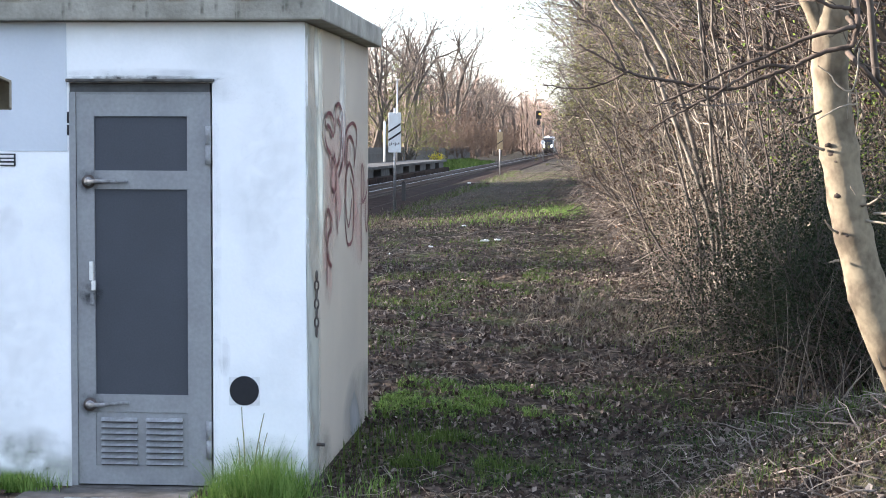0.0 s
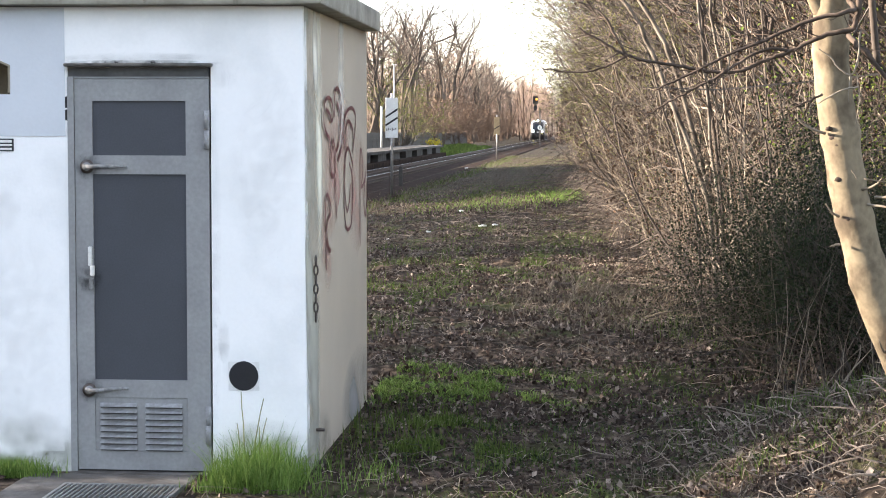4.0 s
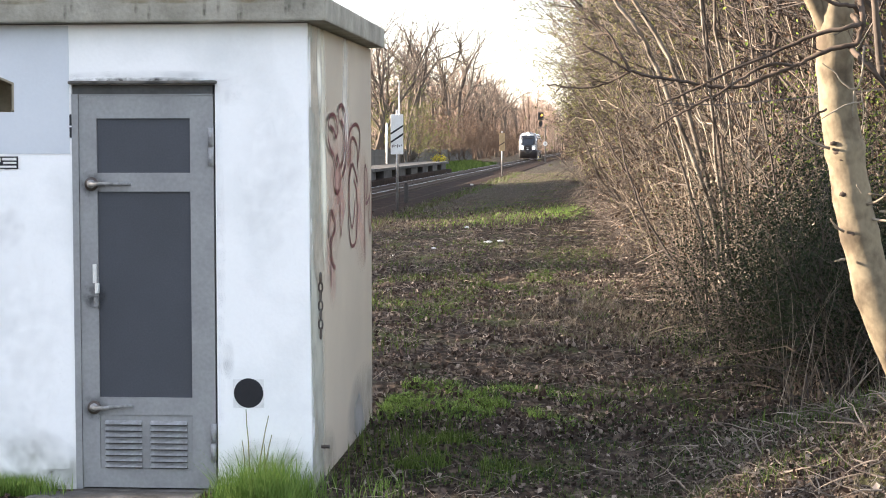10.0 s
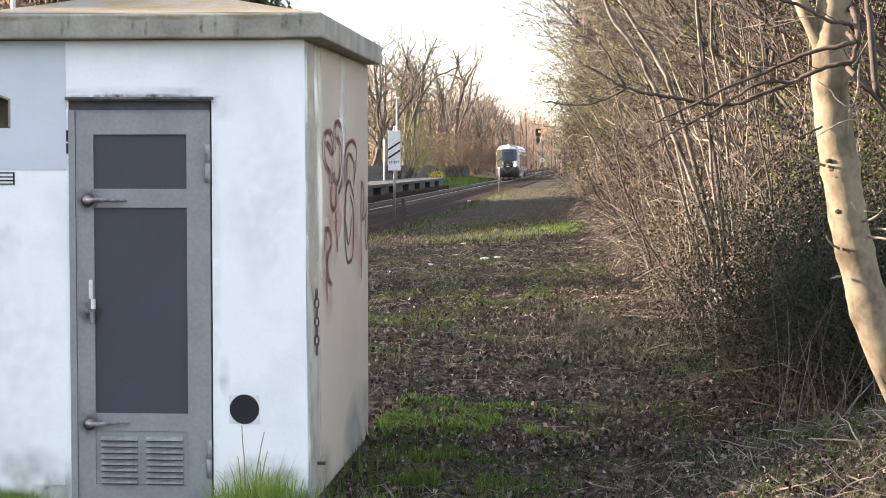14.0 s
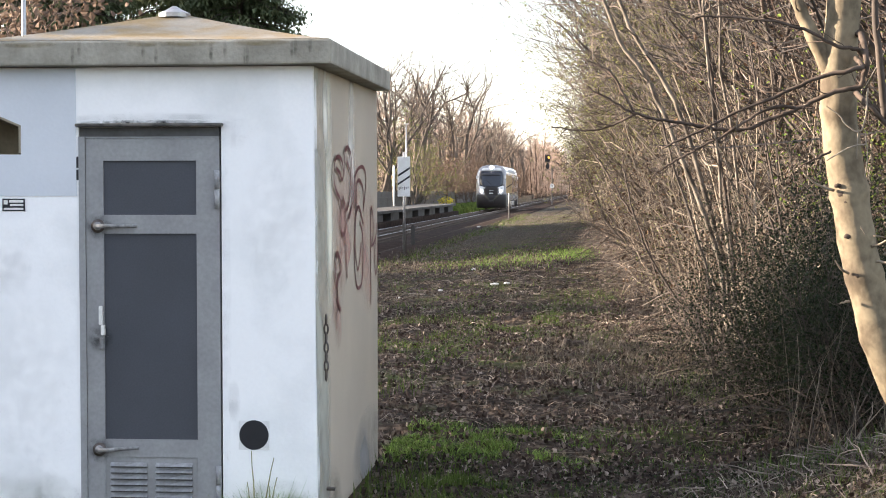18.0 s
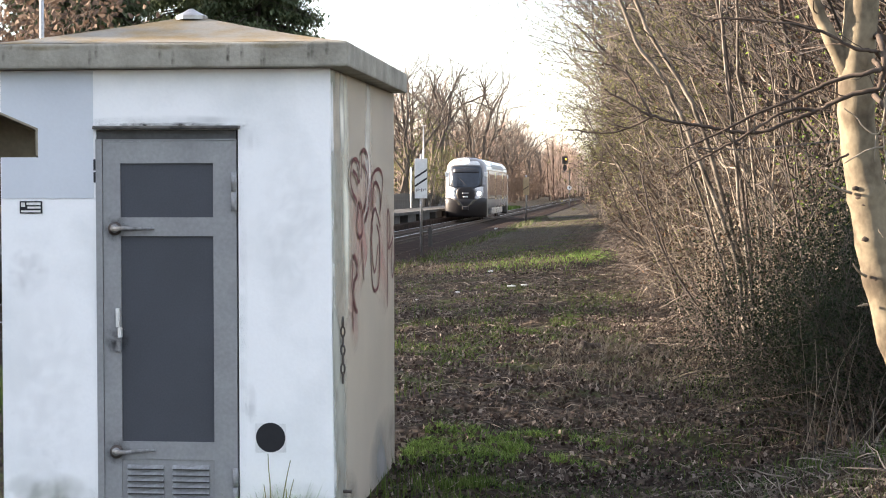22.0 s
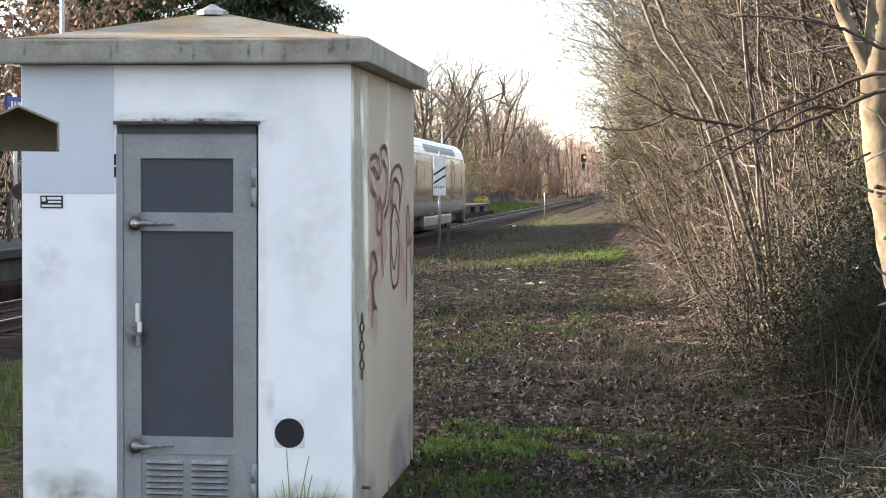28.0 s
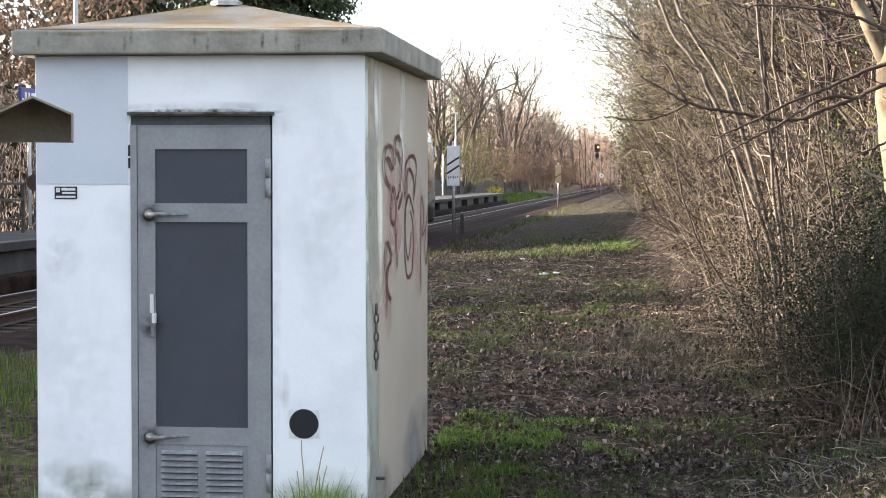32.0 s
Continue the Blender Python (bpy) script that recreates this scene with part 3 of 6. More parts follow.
        hg.box(dr - 0.032, dr - 0.008, -0.012, 0.02, z - 0.09, z + 0.09)
        P("hinge", hg, "pale_grey", door, "grey steel hinge", True)
    # films of dirt and a grey smear, each with its own outline: centre x, z, half width, half height
    films = [("moss_stain", (0.035, 0.034, 0.030), 1.0, 22, -0.835, dt + 0.018, 0.44, 0.020, "black moss above the ledge"),
             ("moss_stain", (0.10, 0.10, 0.095), 0.34, 7, -0.83, dt + 0.034, 0.48, 0.040, ""),
             ("soot_stain", (0.16, 0.16, 0.165), 0.14, 5, -0.40, dt - 0.03, 0.13, 0.08, "grey smear beside the ledge"),
             ("foot_stain", (0.24, 0.25, 0.19), 0.95, 6, -1.46, 0.06, 0.34, 0.26, "greenish dirt at the wall's foot"),
             ("foot_stain", (0.22, 0.22, 0.18), 0.8, 8, -0.20, 0.02, 0.32, 0.26, ""),
             ("drip_stain", (0.3, 0.3, 0.29), 0.25, 9, -0.418, 0.66, 0.035, 0.11, "grey drip"),
             ("drip_stain", (0.3, 0.3, 0.29), 0.22, 14, -1.55, 1.30, 0.12, 0.14, ""),
             ("drip_stain", (0.35, 0.35, 0.34), 0.08, 16, -0.2, 1.55, 0.2, 0.5, ""),
             ("drip_stain", (0.35, 0.35, 0.34), 0.08, 14, -1.45, 0.7, 0.22, 0.6, ""),
             ("drip_stain", (0.25, 0.25, 0.24), 0.12, 12, -0.455, 1.1, 0.03, 0.9, "")]
    for q, (name, col, st, sc, x, z, hw, hh, lab) in enumerate(films):
        m = Mesh()
        m.v = [(-hw, 0, max(-hh, -0.02 - z)), (hw, 0, max(-hh, -0.02 - z)), (hw, 0, hh), (-hw, 0, hh)]
        m.f = [(0, 1, 2, 3)]
        o = part(name, m, stain("%s_%d" % (name, q), col, st, sc, size=(hw, hh)), hut, lab)
        o.location = (x + ox, oy - 0.0025, z)
    for q, (name, col, st, sc, y, z, hw, hh, lab) in enumerate((
            ("damp_stain", (0.36, 0.36, 0.35), 0.8, 1.5, 1.95, 0.12, 0.75, 0.30, "grey damp at the wall's foot"),
            ("pale_streak", (0.90, 0.87, 0.72), 1.6, 1.2, 0.46, 1.75, 0.13, 0.75, "pale yellowish washed streak"),
            ("pale_streak", (0.90, 0.87, 0.76), 1.5, 1.2, 0.36, 2.15, 0.10, 0.30, ""),
            ("pale_streak", (0.90, 0.87, 0.78), 1.4, 1.2, 1.28, 1.92, 0.15, 0.55, "pale washed streak"),
            ("overspray", (0.62, 0.36, 0.31), 0.62, 2.5, 1.10, 1.52, 0.62, 0.48, "faint pink spray round the graffiti"),
            ("overspray", (0.62, 0.36, 0.31), 0.5, 2.5, 1.90, 1.35, 0.45, 0.40, ""),
            ("overspray", (0.62, 0.36, 0.31), 0.5, 3.0, 0.72, 1.15, 0.22, 0.32, ""),
            ("damp_stain", (0.26, 0.26, 0.21), 0.5, 4, 0.40, 0.02, 0.45, 0.26, ""),
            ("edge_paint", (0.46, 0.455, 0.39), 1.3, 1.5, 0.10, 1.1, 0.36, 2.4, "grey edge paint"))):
        m = Mesh()
        lift = 0.0014 + 0.0003 * q
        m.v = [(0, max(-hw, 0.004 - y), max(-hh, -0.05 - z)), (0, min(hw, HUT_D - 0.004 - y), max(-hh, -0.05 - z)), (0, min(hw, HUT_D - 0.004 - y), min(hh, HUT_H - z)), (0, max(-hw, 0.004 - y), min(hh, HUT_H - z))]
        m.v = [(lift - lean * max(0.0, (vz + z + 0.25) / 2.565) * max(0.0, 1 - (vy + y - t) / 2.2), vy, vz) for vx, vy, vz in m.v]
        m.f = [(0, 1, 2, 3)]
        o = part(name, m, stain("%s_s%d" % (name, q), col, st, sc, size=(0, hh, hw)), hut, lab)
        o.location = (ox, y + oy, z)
    for z in (1.528, 0.412, 0.97):
        m = Mesh()
        m.v = [(-0.075, 0, -0.07), (0.075, 0, -0.07), (0.075, 0, 0.07), (-0.075, 0, 0.07)]
        m.f = [(0, 1, 2, 3)]
        o = part("grime_stain", m, stain("grime_%d" % int(z * 100), (0.04, 0.04, 0.04), 0.65, 25, size=(0.075, 0.07)), hut, "dark grime round the handle")
        o.location = (-1.098 + ox, oy + 0.0025, z)
    # two black marks on the frame
    P("black_mark", Mesh().disc((dl - 0.003, 0.0, 1.845), (0, -1, 0), 0.029, 0.003, 16), "black")
    P("black_mark", Mesh().disc((dl - 0.003, 0.0, 1.783), (0, -1, 0), 0.027, 0.003, 16), "black")
    # round vent pipe
    P("vent_patch", Mesh().box(-0.395, -0.240, -0.003, 0.0, 0.418, 0.562, 0.0012), "mortar", label="rough mortar patch")
    P("pipe_opening", Mesh().tube([(-0.318, -0.006, 0.492), (-0.318, -0.004, 0.492)], [0.072, 0.074], 28), "black", label="black round pipe opening")
    # type plate with unreadable writing as bars
    plate2 = P("plate", Mesh().box(-1.586, -1.470, -0.006, 0.0, 1.603, 1.665, 0.002), "black", label="small black plate with white writing")
    bars = Mesh()
    bars.box(-1.578, -1.558, -0.0075, -0.006, 1.636, 1.658)
    bars.box(-1.550, -1.478, -0.0075, -0.006, 1.645, 1.658)
    bars.box(-1.545, -1.478, -0.0075, -0.006, 1.628, 1.638)
    bars.box(-1.578, -1.478, -0.0075, -0.006, 1.609, 1.619)
    P("writing_bar", bars, "white_board", plate2)
    # chain on the side wall
    for i in range(7):
        z = 1.05 - i * 0.047
        ring = Mesh()
        pts = []
        for k in range(11):
            a2 = 2 * math.pi * k / 10
            if i % 2:
                pts.append((0.012 + 0.010 * math.sin(a2), 0.215, z + 0.027 * math.cos(a2)))
            else:
                pts.append((0.012, 0.215 + 0.016 * math.sin(a2), z + 0.027 * math.cos(a2)))
        ring.tube(pts, 0.0048, 5, cap=False)
        P("chain_link", ring, "steel_dark", label="dark iron chain link" if i == 0 else "")
    P("bolt", Mesh().tube([(0.0, 0.28, 0.18), (0.045, 0.28, 0.18)], 0.009, 8), "steel_dark")
    # graffiti lines: loops on the side wall, (y, z)
    strokes = [
        [(0.64, 1.82), (0.76, 1.80), (0.85, 1.76), (0.91, 1.80), (0.83, 1.87), (0.68, 1.88), (0.58, 1.84), (0.56, 1.76), (0.64, 1.70), (0.77, 1.66), (0.81, 1.60)],
        [(0.96, 1.78), (0.96, 1.90), (1.06, 1.94), (1.20, 1.90), (1.25, 1.76), (1.25, 1.63), (1.09, 1.54)],
        [(1.04, 1.86), (1.16, 1.81), (1.18, 1.71), (1.11, 1.63), (1.02, 1.59)],
        [(0.91, 1.67), (0.83, 1.57), (0.81, 1.50), (0.91, 1.46), (1.00, 1.50), (0.98, 1.60), (0.89, 1.67)],
        [(0.98, 1.45), (1.02, 1.29), (1.05, 1.22)],
        [(1.34, 1.60), (1.36, 1.76), (1.48, 1.82), (1.68, 1.84), (1.83, 1.80), (1.81, 1.70), (1.71, 1.58)],
        [(1.41, 1.57), (1.44, 1.73), (1.56, 1.76), (1.71, 1.71), (1.73, 1.61)],
        [(1.73, 1.50), (1.63, 1.56), (1.51, 1.61), (1.39, 1.55), (1.34, 1.44), (1.34, 1.28), (1.42, 1.16), (1.54, 1.14), (1.66, 1.18), (1.71, 1.33), (1.68, 1.45), (1.56, 1.52)],
        [(1.39, 1.52), (1.37, 1.38), (1.46, 1.25), (1.56, 1.30), (1.61, 1.40)],
        [(2.05, 1.01), (2.05, 1.25), (2.05, 1.46), (2.07, 1.59), (2.15, 1.56), (2.18, 1.45), (2.10, 1.37), (2.21, 1.38), (2.32, 1.43), (2.35, 1.50)],
        [(2.29, 1.40), (2.24, 1.28), (2.30, 1.18), (2.38, 1.27), (2.38, 1.38)],
        [(0.64, 0.97), (0.66, 1.10), (0.66, 1.17), (0.60, 1.27), (0.66, 1.37), (0.79, 1.32), (0.81, 1.27), (0.70, 1.23), (0.66, 1.16), (0.72, 1.09), (0.81, 1.06)],
    ]
    for s in strokes:
        g = Mesh()
        fine = []
        for i in range(len(s) - 1):
            p0, p1, p2, p3 = (Vector(s[max(0, min(len(s) - 1, j))]) for j in (i - 1, i, i + 1, i + 2))
            for k in range(6):
                u = k / 6
                q = 0.5 * ((2 * p1) + (p2 - p0) * u + (2 * p0 - 5 * p1 + 4 * p2 - p3) * u * u + (3 * p1 - p0 - 3 * p2 + p3) * u ** 3)
                fine.append(q)
        fine.append(Vector(s[-1]))
        w = 0.011
        for i, q in enumerate(fine):
            d = (fine[min(i + 1, len(fine) - 1)] - fine[max(i - 1, 0)]).normalized()
            nrm = Vector((-d.y, d.x)) * w
            g.v += [(0.003, q.x + nrm.x, q.y + nrm.y), (0.003, q.x - nrm.x, q.y - nrm.y)]
        g.f = [(2 * i, 2 * i + 1, 2 * i + 3, 2 * i + 2) for i in range(len(fine) - 1)]
        P("graffiti_stroke", g, "paint_red", label="dark red spray-paint line")


# ---------------------------------------------------------------- railway
TRACK_X, RAIL_Z = -9.05, -0.35


def build_track():
    prof = [(-2.3, -0.54), (-1.7, -0.20), (1.7, -0.20), (2.3, -0.26), (3.1, -0.07), (4.25, -0.045), (4.5, -0.25)]
    m = Mesh()
    ys = [-60 + 8 * i for i in range(120)]
    for y in ys:
        m.v += [(TRACK_X + px, y, RAIL_Z + pz) for px, pz in prof]
    m.f = [(7 * i + k, 7 * i + k + 1, 7 * i + 8 + k, 7 * i + 7 + k) for i in range(len(ys) - 1) for k in range(6)]
    ob = part("track_bed", m, "ballast")
    tagged(ob, "dark brown ballast bed of the railway line", "track bed", kind="structure")
    track = thing("railway_track", "single railway track with worn rails on sleepers", "railway track", (TRACK_X, 0, RAIL_Z), kind="structure")
    for s in (-1, 1):
        c = s * 0.7535
        prof = [(-0.07, -0.172), (0.07, -0.172), (0.07, -0.16), (0.012, -0.14), (0.012, -0.045), (0.036, -0.035), (0.036, -0.004), (0.028, 0), (-0.028, 0),
                (-0.036, -0.004), (-0.036, -0.035), (-0.012, -0.045), (-0.012, -0.14), (-0.07, -0.16)]
        part("rail", Mesh().prism([(c + a, b) for a, b in prof], -60, 880), "rust", track, "brown rusty rail")
        part("rail_head", Mesh().box(c - 0.030, c + 0.030, -60, 880, 0.0, 0.002), "rail_top", track, "shiny worn running surface")
    sl = data_of("sleeper", Mesh().box(-1.25, 1.25, -0.13, 0.13, -0.30, -0.180, 0.015), "sleeper_dark")
    far = Mesh()
    y = 4.0
    while y < 400:
        if y < 150:
            part("sleeper", sl, "", track).location = (0, y, 0)
        else:
            far.box(-1.25, 1.25, y - 0.13, y + 0.13, -0.30, -0.165)
        y += 0.62
    o = part("far_sleepers", far, "sleeper_dark", track)
    o["kind"] = "stuff"


def build_platform():
    z, x1, x0, y0, y1 = 0.45, -10.95, -13.6, 14.0, 144.5
    pf = thing("platform", "low concrete station platform on wide supports over dark openings", "platform", (x0, y0, 0), kind="structure")
    w = x1 - x0
    n = 16
    pitch = (y1 - y0) / n
    for i in range(n):
        a = i * pitch
        part("deck_slab", Mesh().box(0, w, a + 0.01, a + pitch - 0.01, z - 0.17, z, 0.015), "platform_grey", pf)
        part("edge_strip", Mesh().box(w - 0.34, w - 0.005, a + 0.012, a + pitch - 0.012, z + 0.001, z + 0.006), "concrete_dark", pf, "worn edge strip")
        part("support", Mesh().box(w - 0.95, w - 0.12, a + 1.9, a + 6.2, -0.8, z - 0.17), "platform_grey", pf)
    # near-black backing that stands for the shade in the openings
    part("backing_wall", Mesh().box(w - 1.6, w - 1.4, 0, y1 - y0, -0.9, z - 0.17), "train_under", pf, "dark backing added for the shade under the deck")
    # added dark body in place of the shadow at the supports' feet
    part("shade_beam", Mesh().box(w - 0.9, w + 0.25, 0, y1 - y0 - 0.1, -0.9, -0.17, 0.06), "ballast", pf, "dark beam added for the shade below the supports")


def build_board(y, x, stripes, yellow=False):
    b = thing("approach_board", "white signal approach board with %s on a steel post" % ("two black stripes" if stripes == 2 else "one black stripe"),
              "railway sign", (x, y, ground_z(x, y)), "signal approach boards")
    up = 0.2 if yellow else 0.31
    part("post", Mesh().tube([(0, 0.05, -0.3), (0, 0.05, 3.1 + up)], 0.045, 10), "steel", b, smooth=True)
    board = part("board", Mesh().box(-0.205, 0.205, -0.012, 0.012, 1.66 + up, 2.95 + up, 0.006), "board_yellow" if yellow else "white_board", b)
    for k in range(stripes):
        zc = 2.18 + up + k * 0.27
        m = Mesh()
        m.prism([(-0.2, zc - 0.16), (0.2, zc + 0.10), (0.2, zc + 0.17), (-0.2, zc - 0.09)], -0.018, -0.0125)
        part("stripe", m, "black", board)
    m = Mesh()
    if not yellow:
        for k in range(6):
            m.box(-0.17 + k * 0.058, -0.14 + k * 0.058, -0.0175, -0.0125, 1.88 + up + 0.02 * (k % 3), 1.96 + up + 0.02 * (k % 2))
        part("scrawl", m, "steel_dark", board, "faint dark scrawl")


def build_signal():
    x, y = -5.02, 231.0
    s = thing("light_signal", "dark railway light signal showing yellow", "railway signal", (x, y, -0.45))
    part("mast", Mesh().tube([(0, 0, -0.3), (0, 0, 5.2)], 0.10, 8), "steel_dark", s)
    part("platform_bracket", Mesh().box(-0.95, 0.12, -0.2, 0.2, 4.66, 4.76), "steel_dark", s)
    part("strut", Mesh().tube([(-0.8, 0, 4.66), (-0.05, 0, 4.15)], 0.04, 6), "steel_dark", s)
    low = Mesh().prism([(-0.60 + 0.26 * math.cos(k * math.pi / 6), 5.22 + 0.42 * math.sin(k * math.pi / 6)) for k in range(12)], -0.2, 0.2)
    part("lower_head", low, "black", s)
    head = part("signal_head", Mesh().box(-0.95, -0.22, -0.2, 0.2, 5.68, 6.72, 0.06), "black", s, "black signal screen")
    part("lamp", Mesh().disc((-0.44, -0.2, 6.34), (0, -1, 0), 0.15, 0.04, 16), "signal_lamp", s, "lit yellow lamp")
    part("lamp_hood", Mesh().tube([(-0.44, -0.2, 6.34), (-0.44, -0.42, 6.34)], 0.18, 14, cap=False), "black", head)
    part("sign_disc", Mesh().disc((0.0, -0.12, 2.55), (0, -1, 0), 0.30, 0.03, 20), "white_board", s, "round white sign on the mast")
    part("sign_mark", Mesh().box(-0.06, 0.06, -0.156, -0.151, 2.40, 2.70), "black", s)


# ---------------------------------------------------------------- train
def build_train():
    tr = thing("railcar", "grey and white diesel railcar with black nose and tinted windows", "train", (TRACK_X, 0, RAIL_Z))
    L, hw, depth = 24.7, 1.46, 0.62
    # half outline of the body section (x, z) above the rail, bottom to roof
    sec = [(1.34, 0.80), (1.42, 0.98), (hw, 1.30), (hw, 2.4), (1.43, 3.30), (1.35, 3.80), (1.20, 4.06), (0.95, 4.24), (0.55, 4.34), (0.02, 4.38)]

    def side_x(z):
        if z <= sec[0][1]:
            return sec[0][0] - 0.12 * (sec[0][1] - z)
        for (xa, za), (xb, zb) in zip(sec, sec[1:]):
            if za <= z <= zb:
                return xa + (xb - xa) * (z - za) / (zb - za)
        return sec[-1][0]

    def stand_back(z):
        """How far the end stands back at a height."""
        return 0.62 * max(0.0, (z - 2.05) / 2.3) ** 1.25 + 0.10 * max(0.0, (1.2 - z)) ** 1.5

    def end_y(x, z):
        a = math.asin(min(1.0, (abs(x) / side_x(z))) ** (1 / 0.75))
        return stand_back(z) + depth * (1 - math.cos(a) ** 0.9)

    def loft(heights, name, mat, label="", grow=0.0, parent=tr):
        """A shell round both ends and along both sides."""
        m = Mesh()
        n = 0
        for z in heights:
            w, row = side_x(z), []
            for end in (0, 1):
                for k in range(15):
                    a = radians(-90 + 180 * k / 14) * (1 if end == 0 else -1)
                    x = math.copysign(abs(math.sin(a)) ** 0.75, a) * (w + grow)
                    y = stand_back(z) + depth * (1 - max(0.0, math.cos(a)) ** 0.9) - grow
                    row.append((x, y if end == 0 else L - y, z))
            n = len(row)
            m.v += row
        m.f = [(i * n + k, i * n + (k + 1) % n, (i + 1) * n + (k + 1) % n, (i + 1) * n + k) for i in range(len(heights) - 1) for k in range(n)]
        m.f += [tuple(range(n)), tuple((len(heights) - 1) * n + k for k in range(n))]
        return part(name, m, mat, parent, label, True)

    loft([0.80, 0.98, 1.3, 1.7, 2.05, 2.4, 2.85, 3.3, 3.55, 3.8, 4.06, 4.24, 4.34, 4.38], "body", "train_lilac", "pale grey steel car body")

    def side_panel(name, mat, y0, y1, z0, z1, label="", out=0.008, sides=(-1, 1), skew=0.0):
        for s in sides:
            m = Mesh()
            zs = [z0 + (z1 - z0) * i / 4 for i in range(5)]
            for y in (y0, y1):
                m.v += [(s * (side_x(z) + out), y + (skew * (z - z0) / (z1 - z0) if y == y0 else 0), z) for z in zs]
                m.v += [(s * (side_x(z) - 0.03), y + (skew * (z - z0) / (z1 - z0) if y == y0 else 0), z) for z in zs]
            k = 10
            m.f += [(i, i + 1, k + i + 1, k + i) for i in range(4)]
            m.f += [(0, 5, k + 5, k), (4, 9, k + 9, k + 4), (0, 1, 2, 3, 4, 9, 8, 7, 6, 5), tuple(k + j for j in (0, 1, 2, 3, 4, 9, 8, 7, 6, 5))]
            part(name, m, mat, tr, label)

    side_panel("side_band", "train_side", 1.3, L - 1.3, 0.84, 3.52, "dark grey-brown reflecting side panels", 0.006)
    side_panel("roof_edge", "train_white", 1.25, L - 1.25, 3.53, 4.22, "white roof edge", 0.008)
    side_panel("roof_equipment", "train_roof", 6.4, L - 5.4, 3.64, 3.98, "grey grille panels along the roof edge", 0.018)
    for p in ((3.1, 8.3), (10.3, 16.5), (18.5, L - 2.9)):
        n3 = max(1, round((p[1] - p[0]) / 2.1))
        w3 = (p[1] - p[0]) / n3
        for q in range(n3):
            side_panel("window", "glass_dark", p[0] + q * w3 + 0.03, p[0] + (q + 1) * w3 - 0.03, 1.75, 3.22, "dark tinted window", 0.014)
    for c in (9.3, 17.5):
        for o in (-0.66, 0.02):
            side_panel("door", "train_yellow", c + o, c + o + 0.64, 0.90, 3.40, "dull yellow passenger door", 0.012)
            side_panel("door_window", "glass_dark", c + o + 0.05, c + o + 0.59, 1.55, 2.95, "", 0.018)
    side_panel("cab_window", "glass_dark", 1.32, 2.75, 1.75, 3.45, "dark cab side window", 0.014, skew=0.45)
    side_panel("cab_window", "glass_dark", L - 2.75, L - 1.55, 1.75, 3.45, "dark cab side window", 0.014)

    # ends: every panel follows the bowed and sloping face
    for end in (0, 1):
        def at(x, z, out):
            y = end_y(x, z) - out
            return (x, y if not end else L - y, z)

        def face(name, mat, rows, out, label="", parent=tr, cols=9):
            """rows: (z, x from, x to), bottom to top; a thin shell that stands proud of the end."""
            m = Mesh()
            fine = []
            for (za, a0, a1), (zb, b0, b1) in zip(rows, rows[1:]):
                fine += [(za + (zb - za) * u / 3, a0 + (b0 - a0) * u / 3, a1 + (b1 - a1) * u / 3) for u in range(3)]
            fine.append(rows[-1])
            r = len(fine)
            for d in (out, -0.06):
                for z, xa, xb in fine:
                    m.v += [at(xa + (xb - xa) * k / (cols - 1), z, d) for k in range(cols)]
            for o in (0, r * cols):
                m.f += [(o + i * cols + k, o + i * cols + k + 1, o + (i + 1) * cols + k + 1, o + (i + 1) * cols + k) for i in range(r - 1) for k in range(cols - 1)]
            o = r * cols
            m.f += [(i * cols + k, (i + 1) * cols + k, o + (i + 1) * cols + k, o + i * cols + k) for i in range(r - 1) for k in (0, cols - 1)]
            m.f += [(i * cols + k, i * cols + k + 1, o + i * cols + k + 1, o + i * cols + k) for i in (0, r - 1) for k in range(cols - 1)]
            return part(name, m, mat, parent, label, True)

        def sym(rows):
            return [(z, -w, w) for z, w in rows]
        face("mask", "train_dark", sym([(2.20, 0.98), (2.34, 1.10), (3.0, 1.15), (3.5, 1.12), (3.72, 1.03), (3.80, 0.90)]), 0.012, "black frame round the windscreen")
        screen = face("windscreen", "train_glass", sym([(2.30, 0.94), (2.42, 1.03), (3.0, 1.07), (3.5, 1.04), (3.70, 0.97)]), 0.024, "large bluish sloping windscreen")
        face("sun_blind", "train_dark", sym([(3.30, 0.90), (3.60, 0.86)]), 0.028, "dark destination box behind the windscreen", screen)
        nose = face("nose_panel", "train_skirt", sym([(1.30, 0.20), (1.36, 0.40), (1.50, 0.56), (1.75, 0.66), (2.0, 0.66), (2.18, 0.56), (2.28, 0.40)]), 0.055, "round dark nose panel")
        face("badge", "steel", sym([(1.86, 0.22), (1.93, 0.22)]), 0.07, "pale bars of writing on the nose", nose)
        face("front_plate", "train_white", sym([(1.60, 0.17), (1.69, 0.17)]), 0.07, "small pale plate", nose)
        face("visor", "train_white", sym([(3.84, 0.98), (3.98, 0.92), (4.10, 0.78)]), 0.012, "white visor over the windscreen")
        for s in (-1, 1):
            def off(rows):
                return [(z, s * a, s * b) for z, a, b in rows]
            face("cheek", "train_white", off([(1.50, 0.62, 0.98), (1.70, 0.69, 1.16), (2.0, 0.70, 1.22), (2.22, 0.62, 1.20), (2.34, 0.98, 1.22)]), 0.02, "white cheek round the headlight", cols=5)
            # lit and shaded pillar by colour: white towards the sun, grey away from it
            face("pillar", "train_white" if s < 0 else "train_lilac", off([(2.34, 1.14, 1.30), (3.0, 1.19, 1.32), (3.6, 1.15, 1.27), (3.84, 1.06, 1.18)]), 0.014, "corner pillar coloured white as the brightly lit side" if s < 0 else "", cols=5)
